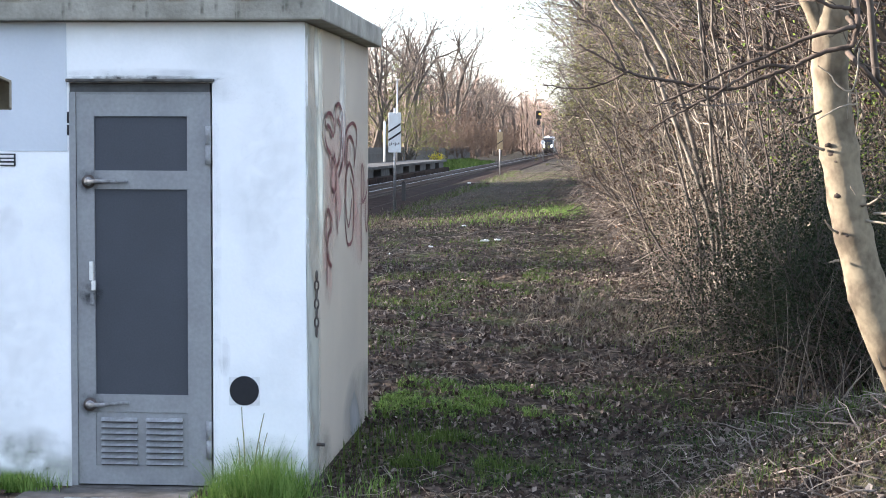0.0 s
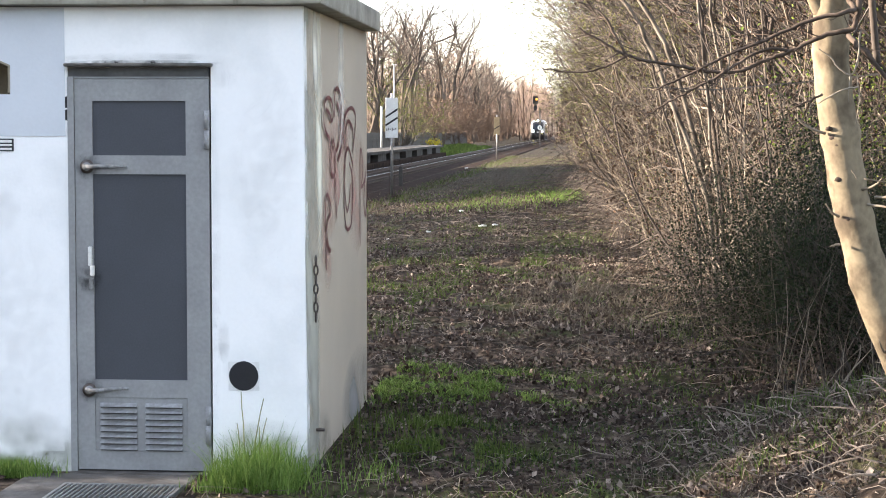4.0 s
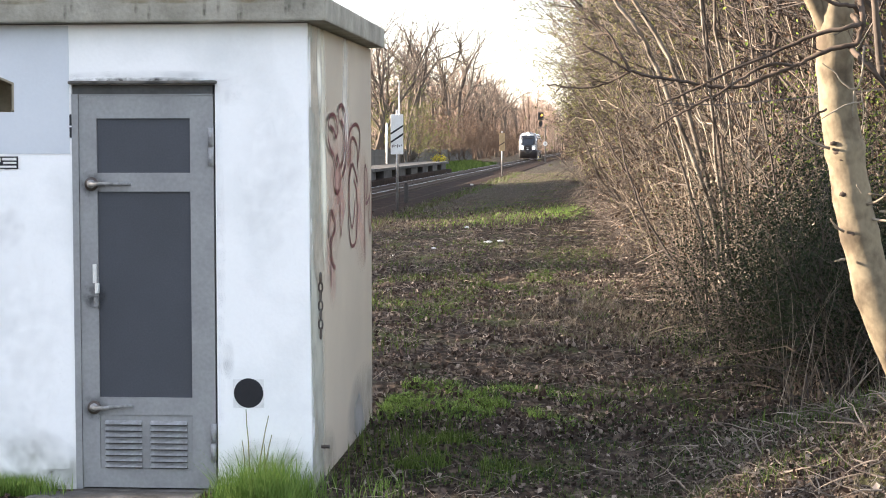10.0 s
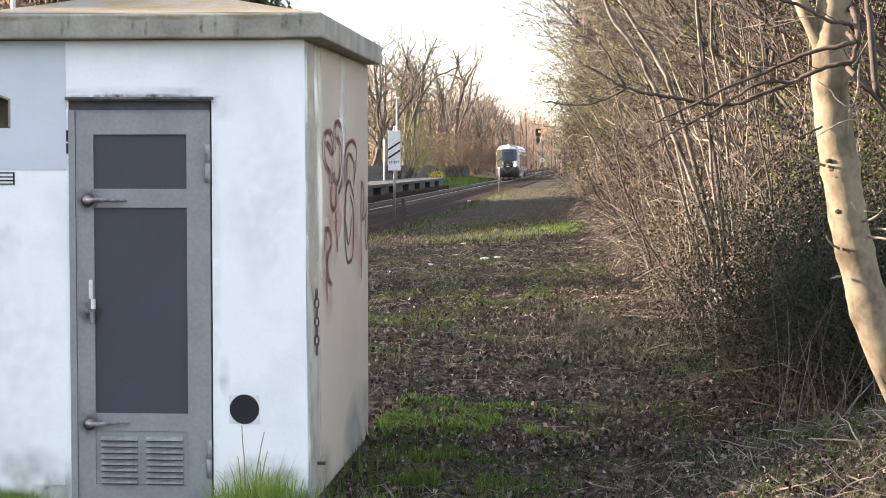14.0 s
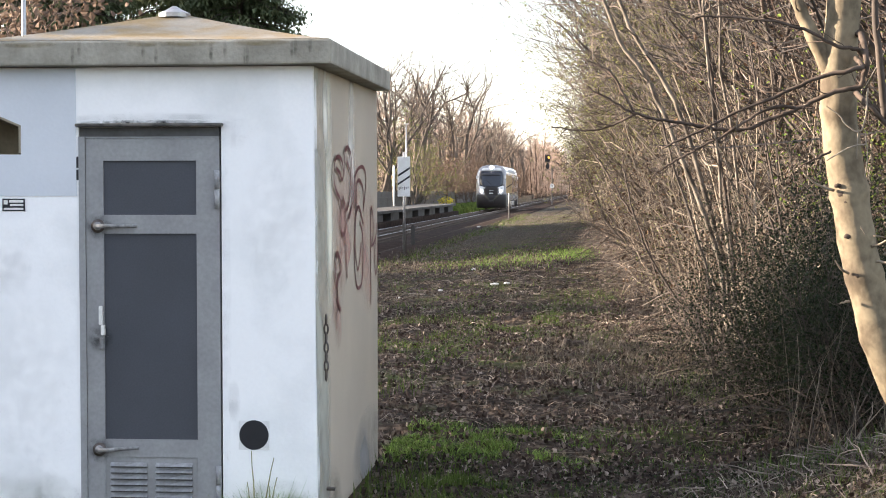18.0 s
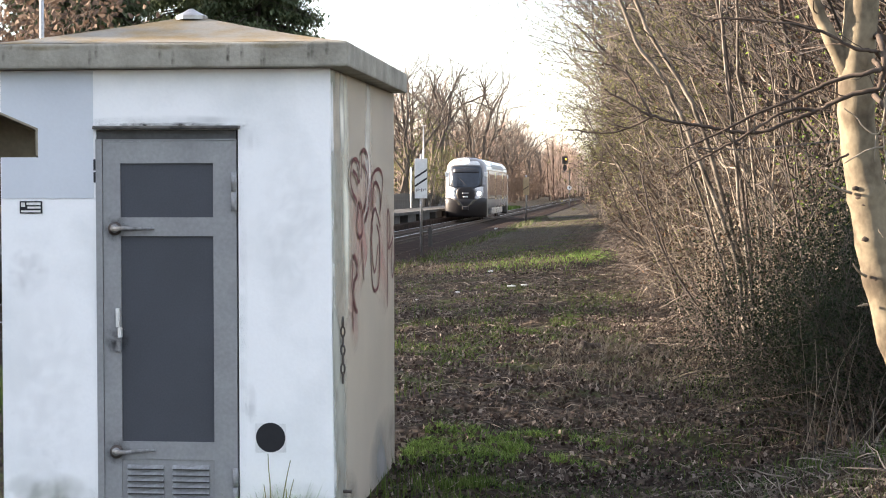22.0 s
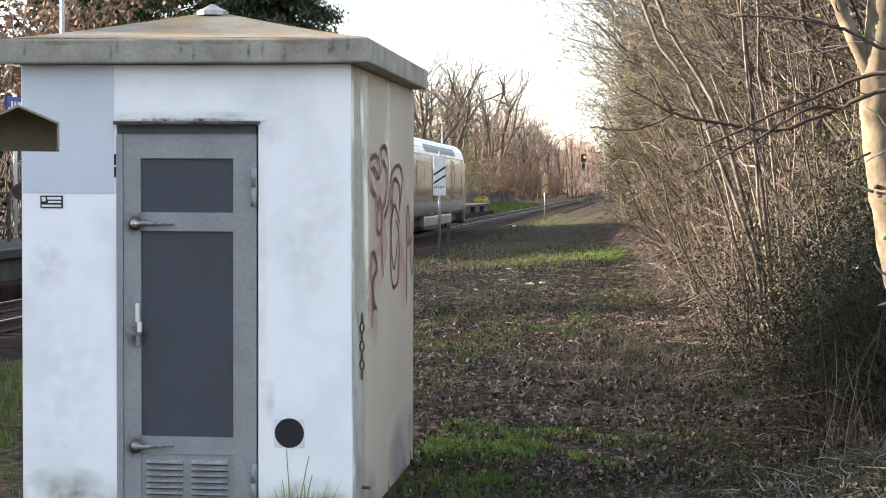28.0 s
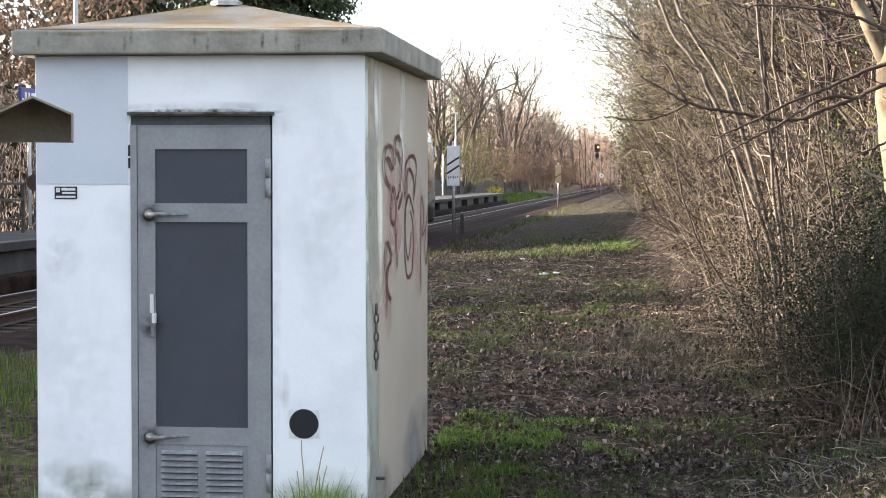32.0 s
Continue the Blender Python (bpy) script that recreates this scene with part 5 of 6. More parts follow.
def build_thicket():
    rng = random.Random(21)
    protos = [make_shrub(100 + k, h, st, kd, mats, lean=ln, leaf=lf, leaf_n=nl, leaf_size=0.05, scatter=0.05, name="thicket_shrub", label=lab, r=rr, rmin=0.0034)
              for k, (h, st, kd, mats, ln, lf, nl, rr, lab) in enumerate((
                  (5.0, 8, 6, ("bark_brown", "twig"), 0.15, "leaf_brown", 500, 0.030, "tall shrub with thin brown upright stems and a few dead leaves"),
                  (6.0, 7, 6, ("bark_dark", "twig_dark"), 0.13, None, 0, 0.038, "tall leafless shrub with dark upright stems"),
                  (3.2, 11, 6, ("vine", "twig"), 0.55, "leaf_brown", 700, 0.018, "low tangled shrub of thin brown rods with withered leaves"),
                  (6.5, 6, 6, ("bark_grey", "twig"), 0.12, None, 0, 0.040, "tall bare shrub with pale sunlit stems")))]
    bud = make_shrub(151, 5.0, 7, 7, ("bark_grey", "twig"), lean=0.20, leaf="leaf_grey", leaf_n=4200, leaf_size=0.034, scatter=0.018, name="budding_shrub", label="shrub with grey-green opening buds", r=0.026, rmin=0.0050)
    over = make_shrub(153, 6.5, 8, 7, ("bark_grey", "twig"), lean=0.16, leaf="leaf_grey", leaf_n=4000, leaf_size=0.034, scatter=0.018, name="overhanging_shrub", label="tall budding shrub that leans over the path", r=0.03, rmin=0.0050, bias=-0.24)
    extent = {}
    for p in protos + [bud, over]:
        extent[p.name] = np.array([tuple(v.co) for c in p.children if c.name.startswith("crown") for v in list(c.data.vertices)[::7]])

    def clear(proto, x, y, s, rz):
        """Moves a shrub back until its crown keeps the path free."""
        v = extent[proto.name] * s
        a = radians(rz)
        vx, vy, vz = x + v[:, 0] * math.cos(a) - v[:, 1] * math.sin(a), y + v[:, 0] * math.sin(a) + v[:, 1] * math.cos(a), v[:, 2]
        over = path_side(vy, vz) - vx
        return x + max(0.0, float(np.percentile(over, 98.7 if y > 15 else 99.6)))
    for p in protos:
        p["group"] = "thicket along the path"
    y = 6.5
    k = 0
    while y < 130:
        e = bush_edge(y)
        step = 0.95 + y * 0.020
        for row in range(4 if y < 40 else 3):
            x = e + 0.55 + row * (0.95 + y * 0.012) + rng.uniform(-0.3, 0.3)
            yy = y + rng.uniform(-0.5, 0.5) * step
            proto = protos[rng.choice((0, 1, 3, 0, 2)) if row else 2]
            s = rng.uniform(0.75, 1.15) * (1.0 + min(y, 50) / 100)
            if row == 0:
                s = rng.uniform(0.4, 0.7) * (1 + y / 60)
            if y > 15 and rng.random() < (0.75 if row else 0.25):
                proto, s = bud, s * 0.9
            rz = rng.uniform(0, 360)
            place(proto, clear(proto, x, yy, s, rz), yy, rng, s, rz)
            k += 1
        y += step * 1.3
    for x, y, s, rz in ((4.6, 6.4, 0.9, 80), (4.9, 4.6, 0.9, 10), (5.4, 7.8, 1.1, 160), (5.2, 3.0, 0.85, 250), (6.0, 5.6, 1.0, 20), (4.4, 8.4, 0.9, 70), (5.6, 1.6, 0.8, 30)):
        p = protos[1 if rz % 80 else 0]
        place(p, clear(p, x, y, s, rz), y, rng, s, rz)
    for q in range(22):
        y = 8.5 + q * 1.15 + rng.uniform(-0.4, 0.4)
        s, rz = rng.uniform(0.42, 0.75), rng.uniform(0, 360)
        place(protos[2], clear(protos[2], bush_edge(y) + rng.uniform(-0.1, 0.5), y, s, rz), y, rng, s, rz)
    for q in range(17):
        y = 20 + q * 2.6 + rng.uniform(-0.8, 0.8)
        s, rz = rng.uniform(0.85, 1.15) * (1 + y / 130), rng.uniform(-25, 25)
        place(over, clear(over, bush_edge(y) + rng.uniform(0.0, 0.6), y, s, rz), y, rng, s, rz)
    # taller trees above the thicket
    for q, (x, y, s) in enumerate(((3.2, 36, 1.0), (2.9, 44, 1.1), (2.6, 54, 1.2), (5.5, 30, 1.0), (6.5, 42, 1.2), (2.4, 66, 1.3), (6.0, 18, 0.9), (8.0, 25, 1.0), (3.0, 80, 1.4))):
        if q == 0:
            r2 = random.Random(77)
            tb, tc, tips = Mesh(), Mesh(), []
            pts = wander((0, 0, -0.3), (-0.08, 0, 1), 6.5, 7, r2, 0.06)
            tb.tube(pts, taper(0.13, 0.07, 8), 8, cap=False)
            for w in range(18):
                branch(tb, tc, pts[r2.choice((2, 3, 4, 5, 6, 7))], side_way((0, 0, 1), r2, r2.uniform(0.2, 0.8)), r2.uniform(1.6, 3.4), 0.07, 2, r2, 5, 7, 0.65, 0.08, 0.14, tips, 0.25, 0.010)
            tall = thing("slim_tree", "slim bare tree with fine grey twigs over the thicket", "tree", (x, y, ground_z(x, y)), "trees over the thicket")
            part("trunk", tb, "bark_grey", tall)
            part("crown", tc, "twig", tall)
            extent["slim_tree"] = np.array(tc.v[::7])
            tall.location.x = clear(tall, x, y, 1.0, 0)
        else:
            rz = rng.uniform(0, 360)
            place(tall, clear(tall, x, y, s, rz), y, rng, s, rz)
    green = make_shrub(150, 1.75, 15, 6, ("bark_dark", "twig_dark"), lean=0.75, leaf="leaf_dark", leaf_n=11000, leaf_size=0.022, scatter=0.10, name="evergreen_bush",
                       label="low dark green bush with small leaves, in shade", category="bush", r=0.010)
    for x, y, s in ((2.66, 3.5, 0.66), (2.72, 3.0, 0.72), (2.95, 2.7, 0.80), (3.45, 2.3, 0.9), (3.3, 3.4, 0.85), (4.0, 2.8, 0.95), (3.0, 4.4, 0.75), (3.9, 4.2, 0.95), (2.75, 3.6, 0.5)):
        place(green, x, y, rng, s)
    spring = make_shrub(152, 2.6, 7, 5, ("bark_grey", "twig"), lean=0.25, leaf="leaf_green", leaf_n=1700, leaf_size=0.028, name="spring_shrub",
                        label="shrub with fresh bright green leaves", category="shrub", r=0.012)
    for x, y, s in ((3.75, 4.6, 0.8), (4.1, 3.8, 0.85), (4.0, 5.6, 1.0), (4.6, 5.0, 1.0), (2.75, 14.0, 0.6), (2.5, 25.0, 0.9), (6.0, 9.0, 1.7), (6.6, 11.0, 1.8)):
        place(spring, x, y, rng, s)
    for i, p in enumerate(protos + [bud, over, green, spring]):
        p.location = (7.5 + 0.8 * i, 12 + 3 * i, 0)


def build_undergrowth():
    """Brambles, dead stalks and fallen sticks at the foot of the thicket."""
    rng = random.Random(31)
    dead, dark, leaf, straw, brown = Mesh(), Mesh(), Mesh(), Mesh(), Mesh()
    for k in range(2300):
        y = 2.4 + 40 * rng.random() ** 1.5
        x = bush_edge(y) + abs(rng.gauss(0, 0.8)) - 0.25
        z = ground_z(x, y)
        h = rng.uniform(0.1, 0.55) * (1.0 + min(y, 25) / 16) * (1.0 if x > bush_edge(y) else 0.5)
        a = rng.uniform(0, 6.283)
        out = rng.uniform(0.2, 1.1) * (0.6 + h)
        p = [(x, y, z - 0.05), (x + math.cos(a) * out * 0.25, y + math.sin(a) * out * 0.25, z + h * 0.75),
             (x + math.cos(a + 0.3) * out * 0.65, y + math.sin(a + 0.3) * out * 0.65, z + h), (x + math.cos(a + 0.5) * out * 1.2, y + math.sin(a + 0.5) * out * 1.2, z + h * rng.uniform(0.2, 1.1))]
        w = rng.uniform(0.6, 1.5)
        (dead if rng.random() < 0.55 else dark).tube(p, [0.005 * w, 0.0045 * w, 0.0035 * w, 0.002 * w], 3, cap=False)
        for q in range(3):
            i = rng.randrange(1, 4)
            (leaf if y < 7 else brown).leaf((p[i][0] + rng.gauss(0, 0.06), p[i][1] + rng.gauss(0, 0.06), p[i][2] + rng.gauss(0, 0.05)), rng.uniform(0.02, 0.04), rng)
    for k in range(4200):
        y = 4.5 + 36 * rng.random() ** 1.5
        x = bush_edge(y) + rng.gauss(-0.05, 0.45)
        straw.blade((x, y, ground_z(x, y)), rng.uniform(0.03, 0.16), 0.003, rng, 2.6)
    # pale vines hanging through the edge of the thicket
    vine, rods = Mesh(), Mesh()
    for k in range(1500):
        y = 5.5 + 26 * rng.random() ** 1.4
        x = bush_edge(y) + rng.uniform(-0.15, 1.2)
        z = ground_z(x, y) + rng.uniform(0.0, 1.7) * (1 + y / 50)
        pts = wander((x, y, z), (rng.uniform(-0.7, 0.7), rng.uniform(-0.6, 0.6), rng.uniform(-0.6, 1.3)), rng.uniform(0.3, 1.3) * (1 + y / 60), 7, rng, 0.24, -0.05)
        if any(p.x < path_side(p.y, p.z) + 0.05 for p in pts):
            continue
        w = rng.uniform(0.003, 0.009) * (1 + y / 30)
        (vine if rng.random() < 0.62 else rods).tube(pts, taper(w, w * 0.5, 8), 4, cap=False)
    for k in range(260):
        y = 6 + 20 * rng.random() ** 1.3
        x = bush_edge(y) + rng.uniform(0.05, 1.6)
        pts = wander((x, y, ground_z(x, y) - 0.1), (rng.uniform(-0.35, 0.25), rng.uniform(-0.3, 0.3), 1), rng.uniform(1.4, 3.6), 9, rng, 0.09, 0.0)
        w = rng.uniform(0.007, 0.018)
        (vine if rng.random() < 0.45 else rods).tube(pts, taper(w, w * 0.4, 10), 5, cap=False)
    tagged(part("bramble_rods", rods, "bark_dark"), "dark rods and brambles in the edge of the thicket", "undergrowth", kind="stuff")
    # withered leaves and fine twigs that close the thicket
    inner, fine = Mesh(), Mesh()
    for k in range(34000):
        y = 5.0 + 34 * rng.random() ** 1.35
        deep = rng.random()
        x = bush_edge(y) + 0.35 + 2.6 * deep
        top = (0.7 + 2.6 * min(1.0, deep * 1.6)) * (1 + y / 45)
        z = ground_z(x, y) + top * rng.random() ** 1.2
        if noise.noise((x * 0.9, y * 0.7, z * 0.9)) < -0.12:
            continue
        inner.leaf((x, y, z), rng.uniform(0.025, 0.07) * (1 + y / 50), rng)
        if k % 7 == 0:
            d = (rng.uniform(-0.7, 0.7), rng.uniform(-0.7, 0.7), rng.uniform(-0.3, 1.2))
            fine.tube(wander((x, y, z), d, rng.uniform(0.2, 0.7) * (1 + y / 40), 4, rng, 0.3), taper(0.004 * (1 + y / 25), 0.0015, 5), 3, cap=False)
    tagged(part("withered_foliage", inner, "leaf_brown"), "withered brown leaves hanging in the thicket", "undergrowth", kind="stuff")
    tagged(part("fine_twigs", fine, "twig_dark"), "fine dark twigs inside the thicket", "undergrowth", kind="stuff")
    # upright dry stems beside the trunk
    for k in range(34):
        x, y = rng.gauss(2.76, 0.2), rng.gauss(1.9, 0.6)
        pts = wander((x, y, ground_z(x, y) - 0.03), (rng.gauss(0.1, 0.16), rng.gauss(0, 0.1), 1), rng.uniform(0.4, 1.1), 6, rng, 0.11)
        vine.tube(pts, taper(0.003, 0.0013, 7), 4, cap=False)
    tagged(part("hanging_vines", vine, "vine"), "pale dead vines tangled in the edge of the thicket", "vines", kind="stuff")
    tagged(part("undergrowth", dead, "twig"), "tangle of dead brown bramble stems under the thicket", "undergrowth", kind="stuff")
    tagged(part("dark_brambles", dark, "bark_dark"), "dark bramble stems under the thicket", "undergrowth", kind="stuff")
    tagged(part("bramble_leaves", leaf, "leaf_dark"), "small dark green bramble leaves", "undergrowth", kind="stuff")
    tagged(part("withered_leaves", brown, "leaf_dead"), "withered brown leaves on the brambles", "undergrowth", kind="stuff")
    tagged(part("dry_stalks", straw, "straw"), "dry straw-coloured grass stalks", "dry grass", kind="stuff")


def build_litter():
    rng = random.Random(41)
    leaf, stick, grass, straw, fresh = Mesh(), Mesh(), Mesh(), Mesh(), Mesh()
    for k in range(64000):
        y = -2.5 + 52 * rng.random() ** 1.6
        x = rng.uniform(-1.5 - y * 0.12, bush_edge(y) + 0.4)
        if -1.75 < x < 0.05 and -0.1 < y < 2.5 or -1.42 < x < -0.5 and -1.02 < y < 0.1:
            continue
        thick = 0.5 + 0.9 * noise.noise((x * 1.3, y * 1.0, 51))
        if rng.random() < thick:
            leaf.leaf((x, y, ground_z(x, y) + 0.010), rng.uniform(0.014, 0.052) * (1 + max(0, y) * 0.012), rng, 0.9)
    for k in range(3600):
        y = -2 + 34 * rng.random() ** 1.7
        x = rng.uniform(-1.5 - y * 0.12, bush_edge(y) + 0.6)
        if -1.75 < x < 0.1 and -0.1 < y < 2.5 or -1.42 < x < -0.5 and -1.02 < y < 0.1:
            continue
        a, l = rng.uniform(0, 6.283), rng.uniform(0.03, 0.24) * (1 + max(0, y) * 0.03)
        z = ground_z(x, y) + 0.015
        stick.tube([(x, y, z), (x + math.cos(a) * l * 0.5, y + math.sin(a) * l * 0.5, z + rng.uniform(0, 0.05)), (x + math.cos(a + 0.3) * l, y + math.sin(a + 0.3) * l, z + rng.uniform(0, 0.03))],
                   [0.0020 * (1 + max(0, y) * 0.06), 0.0018 * (1 + max(0, y) * 0.06), 0.0008], 3, cap=False)
    for k in range(30000):
        y = -2.5 + 34 * rng.random() ** 1.5
        x = rng.uniform(-1.2 - y * 0.12, bush_edge(y) + 0.2)
        g = noise.noise((x * 0.55, y * 0.4, 11)) + 0.4 * noise.noise((x * 1.7, y * 1.7, 5))
        g += 0.4 * math.exp(-((x - 0.3) / 0.6) ** 2 - ((y - 0.6) / 1.2) ** 2)
        if g < 0.36 or (-1.72 < x < 0.03 and -0.03 < y < 2.45):
            continue
        grass.blade((x, y, ground_z(x, y)), rng.uniform(0.04, 0.13), 0.0035, rng, 0.6)
    # curled leaves and broken stalks standing up from the litter
    for k in range(30000):
        y = 1.5 + 17 * rng.random() ** 1.2
        x = rng.uniform(-1.2 - y * 0.1, bush_edge(y) + 0.3)
        if x < 0.05 and y < 2.5 or noise.noise((x * 2.2, y * 1.6, 77)) < -0.1:
            continue
        leaf.leaf((x, y, ground_z(x, y) + rng.uniform(0.0, 0.03)), rng.uniform(0.018, 0.055), rng, 1.6)
    # dry tussocks at the foot of the thicket
    for k in range(5200):
        x, y = rng.gauss(1.55, 0.5), rng.gauss(9.3, 1.7)
        if noise.noise((x * 2.4, y * 1.6, 63)) > -0.05:
            straw.blade((x, y, ground_z(x, y)), rng.uniform(0.04, 0.16), 0.0032, rng, 2.0)
    # the bright strip of turf behind the hut's shadow
    for k in range(13000):
        x = abs(rng.gauss(0, 0.72)) + 0.02
        y = 2.35 + 1.5 * rng.random() - 0.15 * x + rng.gauss(0, 0.15)
        if noise.noise((x * 2.6, y * 2.6, 3)) > 0.0 - 0.2 * (1.0 - x):
            (fresh if rng.random() < 0.45 else grass).blade((x, y, ground_z(x, y)), rng.uniform(0.015, 0.055), 0.0028, rng, 2.0)
    for k in range(3500):
        x, y = rng.gauss(0.55, 0.28), rng.gauss(0.75, 0.45)
        if noise.noise((x * 2.5, y * 2.5, 8)) > 0 and x > 0.04:
            grass.blade((x, y, ground_z(x, y)), rng.uniform(0.03, 0.09), 0.003, rng, 0.7)
    # low plants in the hut's shadow
    for k in range(9000):
        x, y = rng.uniform(0.05, 2.9), -1.2 + 5.2 * rng.random() ** 1.35
        if noise.noise((x * 1.3, y * 1.3, 21)) + 0.5 * noise.noise((x * 4, y * 4, 2)) > -0.02:
            grass.blade((x, y, ground_z(x, y)), rng.uniform(0.012, 0.05), 0.003, rng, 1.5)
    # taller tufts at the foot of the hut
    for k in range(5200):
        if rng.random() < 0.58:
            x, y = rng.gauss(-0.20, 0.15), rng.uniform(-0.5, -0.02)
            h = (rng.uniform(0.03, 0.13) + 0.20 * rng.random() ** 3) * math.exp(-((x + 0.2) / 0.35) ** 2)
        elif rng.random() < 0.7:
            x, y = rng.gauss(-1.52, 0.13), rng.uniform(-0.2, -0.03)
            h = rng.uniform(0.03, 0.11)
        else:
            x, y = rng.uniform(0.0, 0.45), rng.uniform(-0.45, 0.25)
            h = rng.uniform(0.03, 0.13)
        if -1.2 < x < -0.47 and rng.random() < 0.93 or x > 0.02 and rng.random() < 0.75:
            continue
        fresh.blade((x, y, ground_z(x, y)), h, 0.0021, rng, 1.0)
    for k in range(15000):
        y = 3 + 32 * rng.random()
        x = rng.uniform(-1.5 - y * 0.12, bush_edge(y) + 0.2)
        if noise.noise((x * 0.5, y * 0.3, 31)) > 0.05:
            straw.blade((x, y, ground_z(x, y)), rng.uniform(0.012, 0.045), 0.0028, rng, 4.5)
    # ragged green clumps between the brown litter
    for cx, cy, rx, ry, n in ((0.40, 14.21, 0.33, 1.1, 3000), (-0.22, 10.28, 0.35, 0.8, 1500), (0.95, 17.56, 0.3, 0.9, 900), (0.35, 13.5, 0.55, 1.6, 2200), (1.3, 11.3, 0.5, 0.9, 1300), (-0.6, 10.6, 0.5, 1.0, 1200), (1.6, 8.0, 0.5, 0.8, 900), (-0.1, 17.5, 0.6, 1.6, 900), (1.0, 19.0, 0.5, 1.8, 800)):
        for k in range(n):
            x, y = rng.gauss(cx, rx), rng.gauss(cy, ry)
            if noise.noise((x * 1.8, y * 1.2, 15)) > -0.05:
                (grass if rng.random() < 0.75 else straw).blade((x, y, ground_z(x, y)), rng.uniform(0.02, 0.07), 0.0045, rng, 2.4)
    # two sunlit patches, their brightness put into straw and fresh green blades
    for cx, cy, rx, ry, n in ((-0.9, 37.0, 0.8, 2.4, 1500), (1.0, 41.0, 0.5, 2.8, 1700)):
        for k in range(n):
            x, y = rng.gauss(cx, rx), rng.gauss(cy, ry)
            (straw if cx < 0 and k % 5 < 3 else fresh).blade((x, y, ground_z(x, y)), rng.uniform(0.04, 0.13), 0.010, rng, 1.2)
    herb = Mesh()
    for k in range(8000):
        x, y = rng.uniform(0.05, 2.8), -1.2 + 5.4 * rng.random() ** 1.3
        z = ground_z(x, y)
        leaf.leaf((x, y, z + 0.010), rng.uniform(0.008, 0.03), rng, 0.8)
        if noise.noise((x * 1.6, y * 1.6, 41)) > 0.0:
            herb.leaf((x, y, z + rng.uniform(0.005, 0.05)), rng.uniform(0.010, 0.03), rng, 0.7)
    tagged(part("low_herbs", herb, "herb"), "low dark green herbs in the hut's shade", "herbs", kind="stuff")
    # thick litter and sprigs on the bank
    for k in range(13000):
        x, y = 1.5 + 2.2 * rng.random() ** 0.8, rng.uniform(-1.7, 1.1)
        leaf.leaf((x, y, ground_z(x, y) + 0.010), rng.uniform(0.008, 0.028), rng, 0.9)
        if k % 26 == 0:
            a, l = rng.uniform(0, 6.283), rng.uniform(0.08, 0.35)
            stick.tube(wander((x, y, ground_z(x, y) + 0.02), (math.cos(a), math.sin(a), 0.1), l, 5, rng, 0.2), taper(rng.uniform(0.002, 0.006), 0.0015, 6), 5, cap=False)
        if k % 5 == 0:
            straw.blade((x, y, ground_z(x, y)), rng.uniform(0.02, 0.10), 0.0022, rng, 2.5)
        if k % 9 == 0 and noise.noise((x * 2, y * 2, 1)) > 0.1:
            grass.blade((x, y, ground_z(x, y)), rng.uniform(0.03, 0.09), 0.0025, rng, 1.4)
    # coarser tufts farther along the path
    for k in range(24000):
        y = 20 + 110 * rng.random() ** 1.5
        x = rng.uniform(-4.4, bush_edge(y) + 0.3)
        g = noise.noise((x * 0.6, y * 0.3, 11)) - 0.12 + 0.75 * math.exp(-((y - 44) / 9) ** 2) * (1 if x > -3 else 0.4)
        (grass if g > 0.12 and rng.random() < 0.7 else straw).blade((x, y, ground_z(x, y)), rng.uniform(0.012, 0.035) * (1.0 + 1.6 * math.exp(-((y - 44) / 8) ** 2)), 0.006 + y * 0.00015, rng, 1.2)
    # weeds over the edge of the track bed
    for k in range(6000):
        y = 18 + 120 * rng.random() ** 1.4
        x = -4.62 + rng.gauss(0, 0.22) + 0.3 * noise.noise((y * 0.35, 2, 6))
        (straw if rng.random() < 0.6 else grass).blade((x, y, ground_z(x, y) - 0.02), rng.uniform(0.05, 0.22), 0.007 + y * 0.0001, rng, 1.3)
    for k in range(5000):
        y = rng.uniform(143, 235)
        x = rng.uniform(-16.5, -11.6)
        grass.blade((x, y, ground_z(x, y)), rng.uniform(0.2, 0.5), 0.05, rng, 0.5)
    # grass on the left side of the hut
    for k in range(12000):
        x, y = rng.uniform(-7.5, -1.75), rng.uniform(-0.5, 11)
        if 1.5 < y < 2.3:
            continue
        grass.blade((x, y, ground_z(x, y)), rng.uniform(0.05, 0.16), 0.005, rng, 0.6)
    tagged(part("grass_tufts", fresh, "grass_fresh"), "light green grass tufts at the foot of the hut and in far patches coloured as sunlit", "grass", kind="stuff")
    tagged(part("leaf_litter", leaf, "leaf_dead"), "brown fallen leaves on bare earth", "leaf litter", kind="stuff")
    tagged(part("fallen_sticks", stick, "twig_litter"), "thin fallen sticks on the ground", "sticks", kind="stuff")
    tagged(part("grass", grass, "grass"), "fresh green grass blades in patches", "grass", kind="stuff")
    tagged(part("dead_grass", straw, "straw"), "flattened dry grass", "dry grass", kind="stuff")


